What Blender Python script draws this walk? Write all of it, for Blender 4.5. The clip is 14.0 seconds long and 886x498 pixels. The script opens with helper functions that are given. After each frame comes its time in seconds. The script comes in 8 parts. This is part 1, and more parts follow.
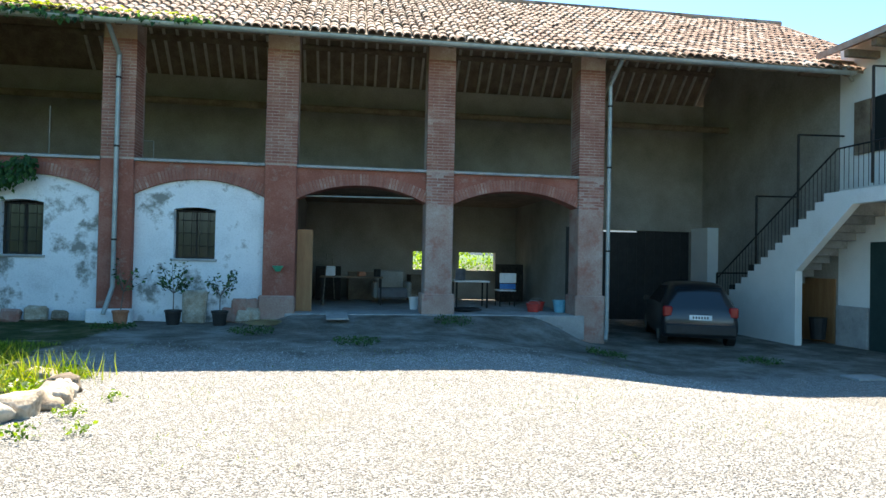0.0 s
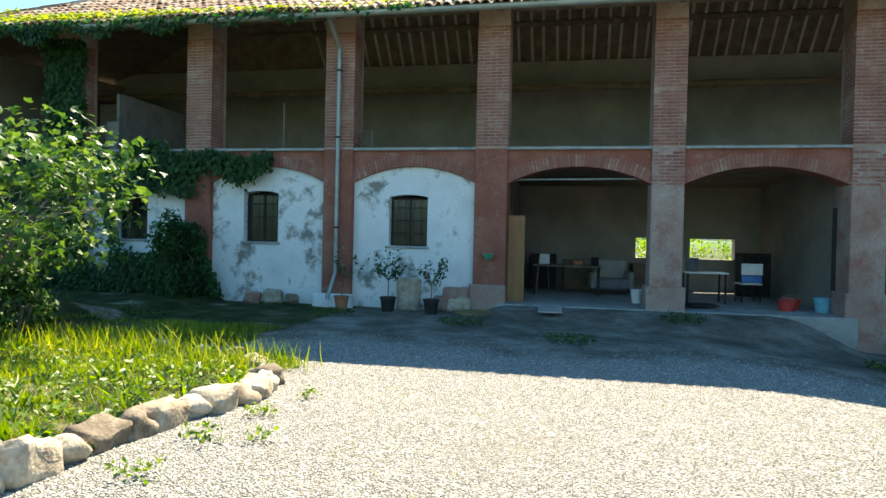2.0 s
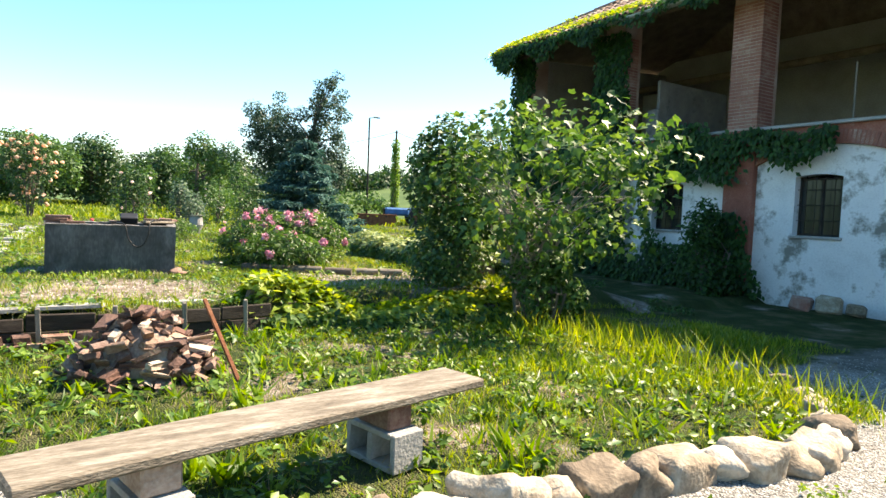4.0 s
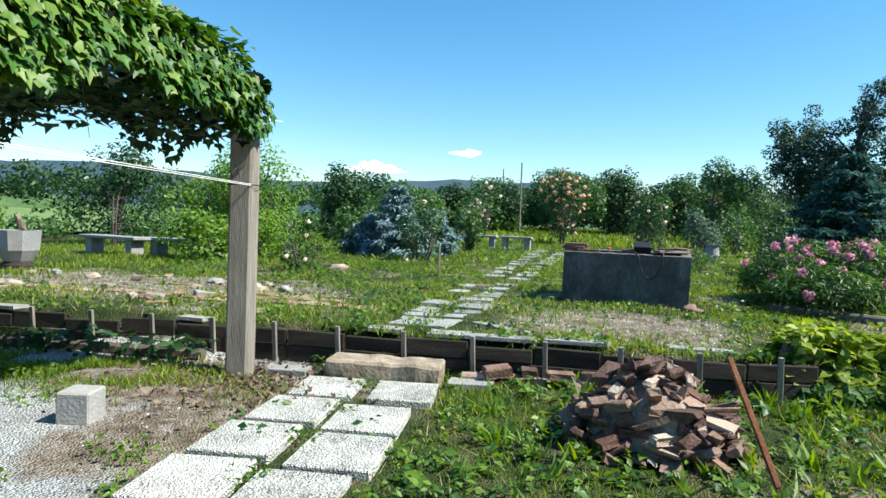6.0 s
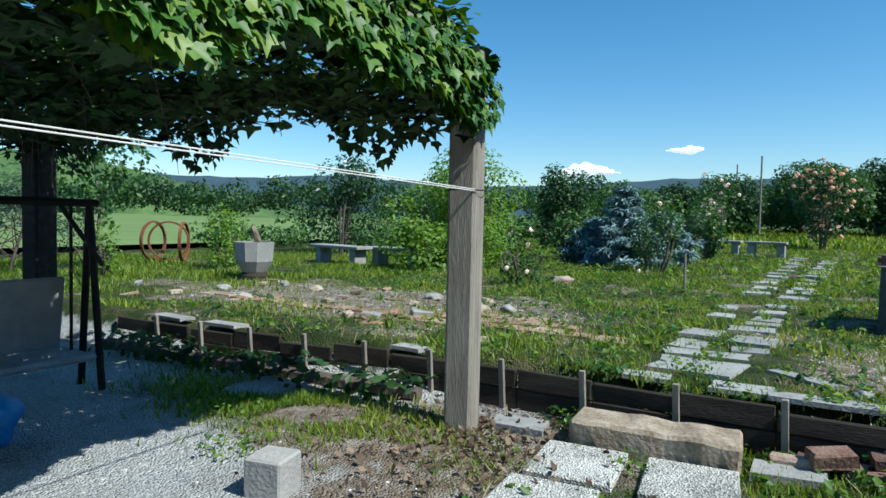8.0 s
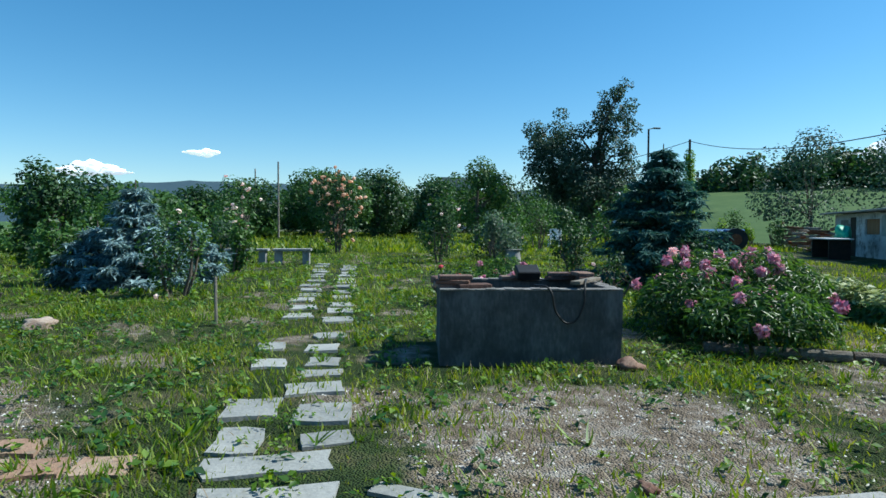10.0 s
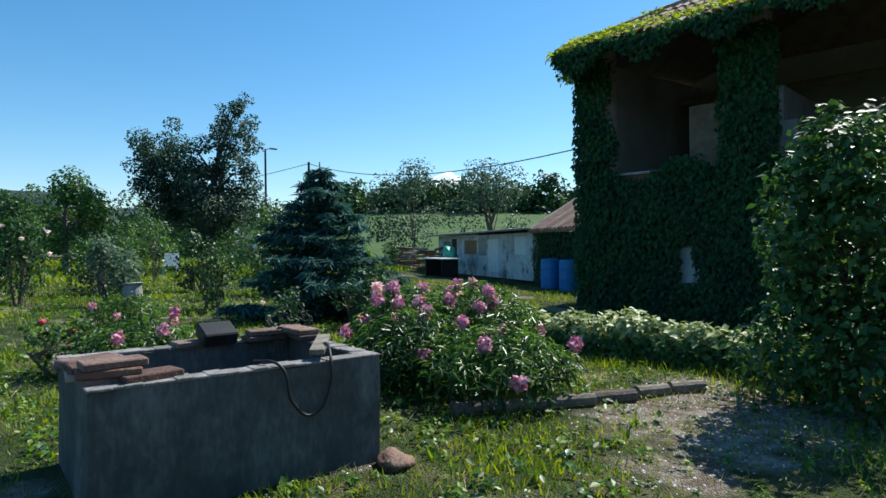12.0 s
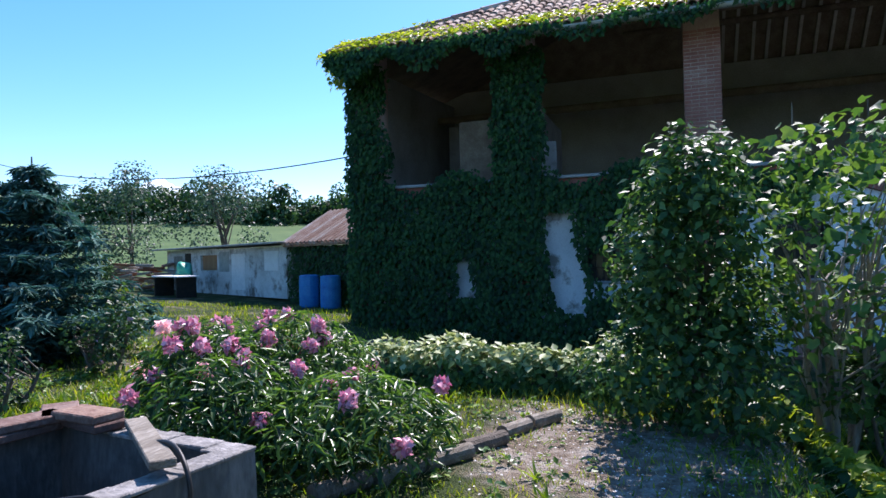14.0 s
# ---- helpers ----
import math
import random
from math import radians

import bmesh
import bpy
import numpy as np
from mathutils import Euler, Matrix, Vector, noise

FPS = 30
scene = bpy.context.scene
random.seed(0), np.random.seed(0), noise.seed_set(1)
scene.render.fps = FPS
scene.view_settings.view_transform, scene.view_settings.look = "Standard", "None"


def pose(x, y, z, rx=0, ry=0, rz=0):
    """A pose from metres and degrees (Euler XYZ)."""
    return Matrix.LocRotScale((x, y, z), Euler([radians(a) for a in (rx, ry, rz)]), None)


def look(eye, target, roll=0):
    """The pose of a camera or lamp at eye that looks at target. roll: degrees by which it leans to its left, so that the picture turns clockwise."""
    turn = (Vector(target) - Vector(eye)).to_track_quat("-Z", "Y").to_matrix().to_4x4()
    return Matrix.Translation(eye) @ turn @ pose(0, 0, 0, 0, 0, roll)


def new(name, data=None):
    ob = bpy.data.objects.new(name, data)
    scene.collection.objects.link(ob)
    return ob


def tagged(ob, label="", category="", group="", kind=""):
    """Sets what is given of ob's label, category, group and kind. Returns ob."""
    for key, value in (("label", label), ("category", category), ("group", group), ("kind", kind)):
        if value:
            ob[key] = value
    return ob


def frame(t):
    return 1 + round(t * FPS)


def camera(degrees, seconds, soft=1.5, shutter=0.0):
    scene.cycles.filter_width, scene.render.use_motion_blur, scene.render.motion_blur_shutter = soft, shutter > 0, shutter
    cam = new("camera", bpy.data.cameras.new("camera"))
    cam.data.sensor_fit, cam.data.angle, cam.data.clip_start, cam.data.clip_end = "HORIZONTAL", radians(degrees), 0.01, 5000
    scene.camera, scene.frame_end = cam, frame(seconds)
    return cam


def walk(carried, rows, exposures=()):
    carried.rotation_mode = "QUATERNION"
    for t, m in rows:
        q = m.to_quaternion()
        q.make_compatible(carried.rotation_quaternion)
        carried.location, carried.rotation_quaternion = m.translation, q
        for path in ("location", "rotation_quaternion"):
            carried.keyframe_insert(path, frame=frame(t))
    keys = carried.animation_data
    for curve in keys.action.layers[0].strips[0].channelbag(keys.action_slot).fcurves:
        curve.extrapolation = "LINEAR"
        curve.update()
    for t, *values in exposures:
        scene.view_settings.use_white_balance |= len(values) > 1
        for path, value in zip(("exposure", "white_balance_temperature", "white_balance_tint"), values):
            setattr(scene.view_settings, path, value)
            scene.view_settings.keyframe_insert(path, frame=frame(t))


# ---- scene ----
cam = camera(70.2, 14.0)
PATH = [
    (0, (1.171, -13.701, 1.248), (1.465, -11.723, 1.282), 1.2),
    (0.5, (1.23, -13.608, 1.278), (1.42, -11.617, 1.281), 1.2),
    (1, (1.25, -13.268, 1.267), (1.359, -11.271, 1.26), 0.8),
    (1.5, (1.283, -13.01, 1.275), (1.165, -11.013, 1.262), 1.0),
    (2, (1.263, -12.717, 1.301), (0.874, -10.755, 1.273), 1.3),
    (2.5, (1.181, -12.399, 1.32), (0.437, -10.543, 1.291), 1.6),
    (3, (1.009, -12.112, 1.302), (-0.123, -10.465, 1.256), 2.3),
    (3.2, (0.916, -12.002, 1.302), (-0.346, -10.452, 1.242), 2.4),
    (5.3, (-0.218, -11.306, 1.352), (-2.212, -11.18, 1.253), 2.2),
    (5.5, (-0.357, -11.324, 1.328), (-2.355, -11.354, 1.244), 2.4),
    (6, (-0.712, -11.429, 1.292), (-2.669, -11.83, 1.211), 2.2),
    (6.5, (-1.052, -11.576, 1.295), (-2.891, -12.356, 1.203), 1.9),
    (7, (-1.381, -11.846, 1.261), (-3.085, -12.889, 1.169), 1.9),
    (7.2, (-1.438, -11.885, 1.26), (-3.12, -12.963, 1.168), 1.6),
    (9.3, (-3.2, -12.50, 1.51), (-5.175, -12.811, 1.448), 0.1),
    (9.5, (-3.484, -12.529, 1.503), (-5.481, -12.614, 1.435), 0.3),
    (10, (-4.0, -12.56, 1.505), (-5.95, -12.18, 1.443), 0.2),
    (10.5, (-4.507, -12.594, 1.517), (-6.362, -11.847, 1.475), -0.2),
    (11, (-5.008, -12.606, 1.527), (-6.719, -11.571, 1.502), -0.6),
    (11.5, (-5.572, -12.568, 1.562), (-7.137, -11.323, 1.547), -0.4),
    (12, (-6.082, -12.487, 1.639), (-7.478, -11.055, 1.636), -0.7),
    (12.5, (-6.496, -12.41, 1.713), (-7.764, -10.862, 1.724), -1.0),
    (13, (-6.828, -12.305, 1.756), (-7.972, -10.665, 1.789), -1.0),
    (13.5, (-7.242, -12.151, 1.804), (-8.155, -10.372, 1.829), -1.1),
    (14, (-7.524, -12.103, 1.742), (-8.195, -10.219, 1.761), -1.4),
]
walk(cam, [(t, look(eye, target, roll)) for t, eye, target, roll in PATH],
     [(0, 1.95, 7100, 12), (0.5, 1.6, 7400, 8), (1.5, 1.7, 7600, 6), (3.2, 2.05, 8300, 19), (5.3, 1.1, 6600, 8), (6.5, 0.72, 6050, 6), (7.2, 0.4, 5900, 6), (9.3, 0.4, 5700, 2), (11, 0.35, 5850, 3), (12, 0.5, 6050, 9), (12.5, 0.75, 6050, 15), (14, 1.05, 5800, 26)])

# ---- world, sun, exposure ----
world = bpy.data.worlds.new("world")
scene.world = world
world.use_nodes = True
wn = world.node_tree
sky = wn.nodes.new("ShaderNodeTexSky")
sky.sky_type = "NISHITA"
sky.sun_disc = False
sky.air_density, sky.dust_density, sky.ozone_density = 1.0, 0.25, 2.5
SUN_EL, SUN_AZ = radians(50), radians(2)  # height, and turn from +y towards +x
sky.sun_elevation, sky.sun_rotation = SUN_EL, SUN_AZ
hue = wn.nodes.new("ShaderNodeHueSaturation")
hue.inputs["Saturation"].default_value, hue.inputs["Hue"].default_value = 1.28, 0.49
wn.links.new(sky.outputs[0], hue.inputs["Color"])
wn.links.new(hue.outputs[0], wn.nodes["Background"].inputs[0])
wn.nodes["Background"].inputs[1].default_value = 0.105
sun = new("sun", bpy.data.lights.new("sun", "SUN"))
sun.data.energy, sun.data.angle, sun.data.color = 4.8, radians(0.5), (1, 0.93, 0.8)
sun_dir = Vector((math.sin(SUN_AZ) * math.cos(SUN_EL), math.cos(SUN_AZ) * math.cos(SUN_EL), math.sin(SUN_EL)))
sun.matrix_world = look(sun_dir * 50, (0, 0, 0))

R = np.random.default_rng(7)


# ---- materials ----
def material(name, stops, scale=3.0, rough=0.85, bump=0.3, fine=40.0, metal=0.0, island=0.0, obj_rand=0.0, stain=None, trans=0.0, kind="noise", stretch=(1, 1, 1)):
    """A surface: colours spread by a coarse and a fine noise at real size; island and obj_rand vary it piece by piece."""
    m = bpy.data.materials.new(name)
    m.use_nodes = True
    t = m.node_tree
    N, L = t.nodes.new, t.links.new
    b = t.nodes["Principled BSDF"]
    geo = N("ShaderNodeNewGeometry")
    mp = N("ShaderNodeMapping")
    mp.inputs["Scale"].default_value = stretch
    L(geo.outputs["Position"], mp.inputs[0])
    a = N("ShaderNodeTexNoise")
    a.inputs["Scale"].default_value, a.inputs["Detail"].default_value, a.inputs["Roughness"].default_value = scale, 5, 0.62
    L(mp.outputs[0], a.inputs[0])
    if kind == "voronoi":
        f = N("ShaderNodeTexVoronoi")
        f.inputs["Scale"].default_value = fine
        fo = f.outputs["Color"]
        fh = f.outputs["Distance"]
    else:
        f = N("ShaderNodeTexNoise")
        f.inputs["Scale"].default_value, f.inputs["Detail"].default_value = fine, 3
        fo = fh = f.outputs[0]
    L(mp.outputs[0], f.inputs[0])
    mix = N("ShaderNodeMath")
    mix.operation = "MULTIPLY_ADD"
    mix.inputs[1].default_value = 0.35
    L(fo, mix.inputs[0])
    sub = N("ShaderNodeMath")
    sub.operation = "MULTIPLY"
    sub.inputs[1].default_value = 0.7
    L(a.outputs[0], sub.inputs[0])
    L(sub.outputs[0], mix.inputs[2])
    val = mix.outputs[0]
    for amount, node, out in ((island, "ShaderNodeNewGeometry", "Random Per Island"), (obj_rand, "ShaderNodeObjectInfo", "Random")):
        if amount:
            r = N(node)
            ad = N("ShaderNodeMath")
            ad.operation = "MULTIPLY_ADD"
            ad.inputs[1].default_value = amount
            L(r.outputs[out], ad.inputs[0])
            s2 = N("ShaderNodeMath")
            s2.operation = "SUBTRACT"
            s2.inputs[1].default_value = amount / 2
            L(val, s2.inputs[0])
            L(s2.outputs[0], ad.inputs[2])
            val = ad.outputs[0]
    ramp = N("ShaderNodeValToRGB")
    e = ramp.color_ramp.elements
    n = len(stops)
    while len(e) < n:
        e.new(0.5)
    for i, c in enumerate(stops):
        e[i].position = 0.3 + 0.42 * i / max(1, n - 1)
        e[i].color = (*c, 1)
    L(val, ramp.inputs[0])
    col = ramp.outputs[0]
    if stain:
        sc, lo, hi, c = stain
        g = N("ShaderNodeTexNoise")
        g.inputs["Scale"].default_value, g.inputs["Detail"].default_value, g.inputs["Roughness"].default_value = sc, 6, 0.7
        L(geo.outputs["Position"], g.inputs[0])
        mr = N("ShaderNodeMapRange")
        mr.inputs[1].default_value, mr.inputs[2].default_value = lo, hi
        L(g.outputs[0], mr.inputs[0])
        mx = N("ShaderNodeMixRGB")
        mx.inputs[2].default_value = (*c, 1)
        L(mr.outputs[0], mx.inputs[0])
        L(col, mx.inputs[1])
        col = mx.outputs[0]
    L(col, b.inputs["Base Color"])
    b.inputs["Roughness"].default_value, b.inputs["Metallic"].default_value = rough, metal
    b.inputs["Specular IOR Level"].default_value = 0.35
    if bump:
        bp = N("ShaderNodeBump")
        bp.inputs["Strength"].default_value, bp.inputs["Distance"].default_value = bump, 0.02
        L(fh, bp.inputs["Height"])
        L(bp.outputs[0], b.inputs["Normal"])
    if trans:
        tr = N("ShaderNodeBsdfTranslucent")
        hs = N("ShaderNodeHueSaturation")
        hs.inputs["Value"].default_value, hs.inputs["Saturation"].default_value, hs.inputs["Hue"].default_value = 2.3, 1.15, 0.48
        L(col, hs.inputs["Color"])
        L(hs.outputs[0], tr.inputs[0])
        ms = N("ShaderNodeMixShader")
        ms.inputs[0].default_value = trans
        L(b.outputs[0], ms.inputs[1])
        L(tr.outputs[0], ms.inputs[2])
        L(ms.outputs[0], t.nodes["Material Output"].inputs[0])
    return m


BRICK = material("brick", [(0.19, 0.07, 0.05), (0.25, 0.1, 0.075), (0.32, 0.15, 0.115), (0.46, 0.34, 0.28)], 2.0, 0.92, 0.5, 60, obj_rand=0.1)
MORTAR = material("mortar", [(0.24, 0.13, 0.1), (0.36, 0.25, 0.2), (0.55, 0.47, 0.41)], 1.5, 0.95, 0.5, 70)
PLASTER = material("white_plaster", [(0.5, 0.52, 0.53), (0.68, 0.7, 0.71), (0.78, 0.79, 0.79)], 1.3, 0.9, 0.25, 30, stain=(1.3, 0.54, 0.64, (0.22, 0.22, 0.2)))
OLD_WALL = material("old_wall", [(0.18, 0.17, 0.145), (0.28, 0.26, 0.225), (0.38, 0.36, 0.31)], 0.9, 0.95, 0.5, 25)
WING_WALL = material("wing_wall", [(0.62, 0.62, 0.58), (0.72, 0.72, 0.68), (0.78, 0.77, 0.73)], 1.2, 0.9, 0.15, 30)
CONCRETE = material("concrete", [(0.2, 0.2, 0.19), (0.3, 0.3, 0.29), (0.42, 0.41, 0.39)], 2.2, 0.9, 0.35, 50, stain=(3, 0.55, 0.75, (0.14, 0.14, 0.13)))
TANK = material("tank_render", [(0.045, 0.047, 0.045), (0.095, 0.098, 0.095), (0.2, 0.2, 0.195)], 2.6, 0.9, 0.4, 40, stain=(3.0, 0.45, 0.7, (0.05, 0.052, 0.05)), stretch=(1, 1, 0.35))
RIM = material("old_mortar", [(0.1, 0.1, 0.09), (0.2, 0.19, 0.18), (0.4, 0.38, 0.36)], 6, 0.95, 0.5, 50)
OLD_BRICK = material("old_dark_brick", [(0.06, 0.04, 0.035), (0.13, 0.075, 0.06), (0.24, 0.17, 0.14)], 5, 0.95, 0.5, 50, obj_rand=0.3)
PEBBLE_SLAB = material("washed_pebble_slab", [(0.2, 0.2, 0.18), (0.5, 0.5, 0.46), (0.72, 0.71, 0.66)], 5, 0.9, 0.8, 85, kind="voronoi", obj_rand=0.08)
SLATE = material("slate_slab", [(0.2, 0.205, 0.195), (0.3, 0.305, 0.29), (0.4, 0.4, 0.375)], 3, 0.75, 0.25, 40, obj_rand=0.25, stain=(6, 0.58, 0.75, (0.2, 0.19, 0.13)))
ROCK = material("field_stone", [(0.14, 0.11, 0.08), (0.32, 0.26, 0.19), (0.5, 0.45, 0.37)], 7, 0.9, 0.5, 40, obj_rand=0.4)
TILE = material("roof_tile", [(0.2, 0.12, 0.085), (0.34, 0.2, 0.14), (0.42, 0.3, 0.23), (0.5, 0.44, 0.38)], 2.5, 0.9, 0.4, 60, island=0.35, obj_rand=0.3)
PAVER = material("terracotta_paver", [(0.2, 0.12, 0.08), (0.33, 0.21, 0.145), (0.42, 0.33, 0.25)], 4, 0.9, 0.4, 60, obj_rand=0.3, stain=(7, 0.55, 0.7, (0.24, 0.2, 0.14)))
RUBBLE = material("rubble", [(0.15, 0.08, 0.06), (0.29, 0.2, 0.15), (0.46, 0.38, 0.31)], 4, 0.95, 0.5, 50, obj_rand=0.5)
OLD_WOOD = material("grey_wood", [(0.14, 0.12, 0.1), (0.26, 0.235, 0.2), (0.38, 0.35, 0.3)], 4, 0.85, 0.5, 30, stretch=(6, 6, 0.5))
BENCH_WOOD = material("bench_wood", [(0.07, 0.055, 0.042), (0.18, 0.155, 0.12), (0.36, 0.33, 0.28)], 4, 0.85, 0.5, 30, stretch=(4, 0.8, 4))
DARK_WOOD = material("dark_wood", [(0.015, 0.012, 0.01), (0.03, 0.024, 0.019), (0.065, 0.054, 0.044)], 4, 0.85, 0.4, 40, stretch=(4, 0.6, 4))
BEAM = material("beam_wood", [(0.1, 0.07, 0.045), (0.18, 0.13, 0.09), (0.26, 0.21, 0.15)], 3, 0.9, 0.4, 30)
BOARD = material("board_wood", [(0.24, 0.11, 0.05), (0.33, 0.16, 0.07), (0.4, 0.22, 0.1)], 2, 0.6, 0.1, 20, stretch=(5, 5, 0.5))
BARK = material("bark", [(0.06, 0.05, 0.04), (0.12, 0.1, 0.08), (0.2, 0.17, 0.14)], 6, 0.95, 0.8, 30, stretch=(3, 3, 0.7))
IRON = material("dark_iron", [(0.015, 0.015, 0.015), (0.03, 0.028, 0.026), (0.06, 0.04, 0.03)], 6, 0.6, 0.1, 60, metal=0.6)
RUST = material("rusty_iron", [(0.1, 0.035, 0.02), (0.2, 0.08, 0.04), (0.28, 0.13, 0.07)], 8, 0.85, 0.3, 60, metal=0.3)
ZINC = material("zinc", [(0.22, 0.25, 0.24), (0.32, 0.35, 0.34), (0.4, 0.43, 0.41)], 4, 0.55, 0.05, 40, metal=0.5)
WHITE = material("white_paint", [(0.6, 0.6, 0.58), (0.74, 0.74, 0.72), (0.8, 0.8, 0.78)], 5, 0.5, 0.05, 40)
BLUE = material("blue_plastic", [(0.02, 0.12, 0.4), (0.03, 0.2, 0.5), (0.05, 0.26, 0.55)], 5, 0.45, 0.02, 40)
LIGHTBLUE = material("light_blue_plastic", [(0.08, 0.3, 0.42), (0.12, 0.4, 0.52), (0.2, 0.5, 0.6)], 5, 0.45, 0.02, 40)
RED = material("red_plastic", [(0.35, 0.03, 0.03), (0.5, 0.05, 0.04), (0.55, 0.08, 0.06)], 5, 0.5, 0.02, 40)
GREEN_PL = material("green_plastic", [(0.02, 0.22, 0.14), (0.04, 0.32, 0.2), (0.06, 0.38, 0.25)], 5, 0.5, 0.02, 40)
BLACK = material("black_plastic", [(0.012, 0.012, 0.012), (0.02, 0.02, 0.02), (0.03, 0.03, 0.03)], 5, 0.5, 0.05, 40)
TERRA = material("terracotta", [(0.28, 0.1, 0.05), (0.38, 0.15, 0.08), (0.42, 0.22, 0.14)], 5, 0.85, 0.1, 40)
SEAT_FABRIC = material("pale_grey_fabric", [(0.26, 0.27, 0.28), (0.36, 0.37, 0.38), (0.46, 0.47, 0.48)], 5, 0.9, 0.2, 120)
FABRIC = material("grey_fabric", [(0.1, 0.1, 0.105), (0.14, 0.14, 0.145), (0.18, 0.18, 0.185)], 5, 0.9, 0.2, 120)
SOIL = material("dark_soil", [(0.05, 0.035, 0.025), (0.09, 0.065, 0.045), (0.14, 0.1, 0.07)], 6, 1.0, 0.8, 40)


def leaf_mat(name, a, b, c, trans=0.35, rough=0.5, island=0.55, scale=1.2):
    return material(name, [a, b, c], scale, rough, 0, 8, island=island, trans=trans)


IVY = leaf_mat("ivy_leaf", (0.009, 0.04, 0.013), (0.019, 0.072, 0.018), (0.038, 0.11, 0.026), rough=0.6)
# pale hedge leaf with the sun on the hedge top put into its colour
HEDGE_SUN = leaf_mat("pale_hedge_leaf_sunlit", (0.13, 0.19, 0.06), (0.24, 0.31, 0.12), (0.42, 0.47, 0.24), trans=0.2)
# lit copy of the ivy leaf, lightened and yellowed to paint in sunlight
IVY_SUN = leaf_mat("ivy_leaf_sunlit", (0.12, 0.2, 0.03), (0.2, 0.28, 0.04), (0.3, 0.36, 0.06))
# dark copy of the vine leaf with the shade under the pergola in its colour
SHADE_VINE = leaf_mat("shaded_vine_leaf", (0.01, 0.035, 0.008), (0.02, 0.06, 0.012), (0.04, 0.09, 0.02), trans=0.05, rough=0.55)
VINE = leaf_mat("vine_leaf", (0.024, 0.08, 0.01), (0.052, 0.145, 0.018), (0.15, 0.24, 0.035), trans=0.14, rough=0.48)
FIG = leaf_mat("fig_leaf", (0.025, 0.075, 0.018), (0.055, 0.13, 0.028), (0.12, 0.21, 0.045), trans=0.24, rough=0.52)
LAUREL = leaf_mat("laurel_leaf", (0.018, 0.055, 0.018), (0.035, 0.095, 0.025), (0.08, 0.16, 0.04), trans=0.2, rough=0.5)
DARKLEAF = leaf_mat("dark_leaf", (0.012, 0.038, 0.013), (0.025, 0.068, 0.02), (0.05, 0.11, 0.03), trans=0.2)
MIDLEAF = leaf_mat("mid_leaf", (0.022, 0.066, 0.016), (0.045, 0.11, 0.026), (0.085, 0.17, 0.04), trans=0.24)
LIGHTLEAF = leaf_mat("light_leaf", (0.07, 0.14, 0.02), (0.12, 0.22, 0.035), (0.18, 0.3, 0.05))
GREYLEAF = leaf_mat("grey_leaf", (0.04, 0.075, 0.05), (0.07, 0.115, 0.075), (0.12, 0.17, 0.11))
PEONY_LEAF = leaf_mat("peony_leaf", (0.013, 0.042, 0.01), (0.034, 0.088, 0.018), (0.08, 0.16, 0.035), rough=0.35)
PEARLEAF = leaf_mat("pear_leaf", (0.016, 0.04, 0.024), (0.034, 0.07, 0.042), (0.075, 0.12, 0.075), trans=0.2)
SPRUCE = leaf_mat("blue_spruce_needles", (0.09, 0.15, 0.16), (0.18, 0.27, 0.28), (0.3, 0.42, 0.43), trans=0.1, rough=0.8)
SPRUCE_DARK = leaf_mat("green_spruce_needles", (0.02, 0.065, 0.055), (0.045, 0.12, 0.1), (0.09, 0.2, 0.17), trans=0.1, rough=0.85)
REDLEAF = leaf_mat("red_leaf", (0.1, 0.02, 0.02), (0.16, 0.04, 0.03), (0.2, 0.09, 0.05))
GRASS = leaf_mat("grass_blade", (0.06, 0.13, 0.012), (0.125, 0.205, 0.02), (0.25, 0.3, 0.045), trans=0.32, rough=0.5, scale=0.5)
DRYGRASS = leaf_mat("dry_grass", (0.22, 0.17, 0.09), (0.34, 0.27, 0.15), (0.45, 0.38, 0.24), trans=0.2)
WEED = leaf_mat("weed_leaf", (0.04, 0.1, 0.012), (0.085, 0.17, 0.02), (0.165, 0.26, 0.035), trans=0.3, rough=0.45)
DARKWEED = leaf_mat("dark_weed_leaf", (0.015, 0.05, 0.012), (0.03, 0.09, 0.018), (0.06, 0.14, 0.03), trans=0.2, rough=0.4)
DEADLEAF = leaf_mat("dead_leaf", (0.06, 0.04, 0.028), (0.13, 0.09, 0.06), (0.25, 0.19, 0.13), trans=0.1, rough=0.8)
PALE_WOOD = material("pale_rafter_wood", [(0.3, 0.27, 0.22), (0.44, 0.41, 0.35), (0.56, 0.53, 0.47)], 4, 0.9, 0.2, 30)
PINK = leaf_mat("pink_petal", (0.5, 0.17, 0.25), (0.65, 0.3, 0.38), (0.78, 0.5, 0.56), trans=0.12)
PALEPINK = leaf_mat("pale_petal", (0.7, 0.45, 0.45), (0.8, 0.58, 0.55), (0.82, 0.7, 0.65), trans=0.3)
PEACH = leaf_mat("peach_petal", (0.5, 0.28, 0.16), (0.62, 0.4, 0.24), (0.7, 0.52, 0.38), trans=0.3)


# ---- mesh helpers ----
def mesh_of(name, bm, mat, smooth=False):
    me = bpy.data.meshes.new(name)
    bm.to_mesh(me)
    bm.free()
    for m in (mat if isinstance(mat, (list, tuple)) else [mat]):
        me.materials.append(m)
    if smooth:
        for p in me.polygons:
            p.use_smooth = True
    return me


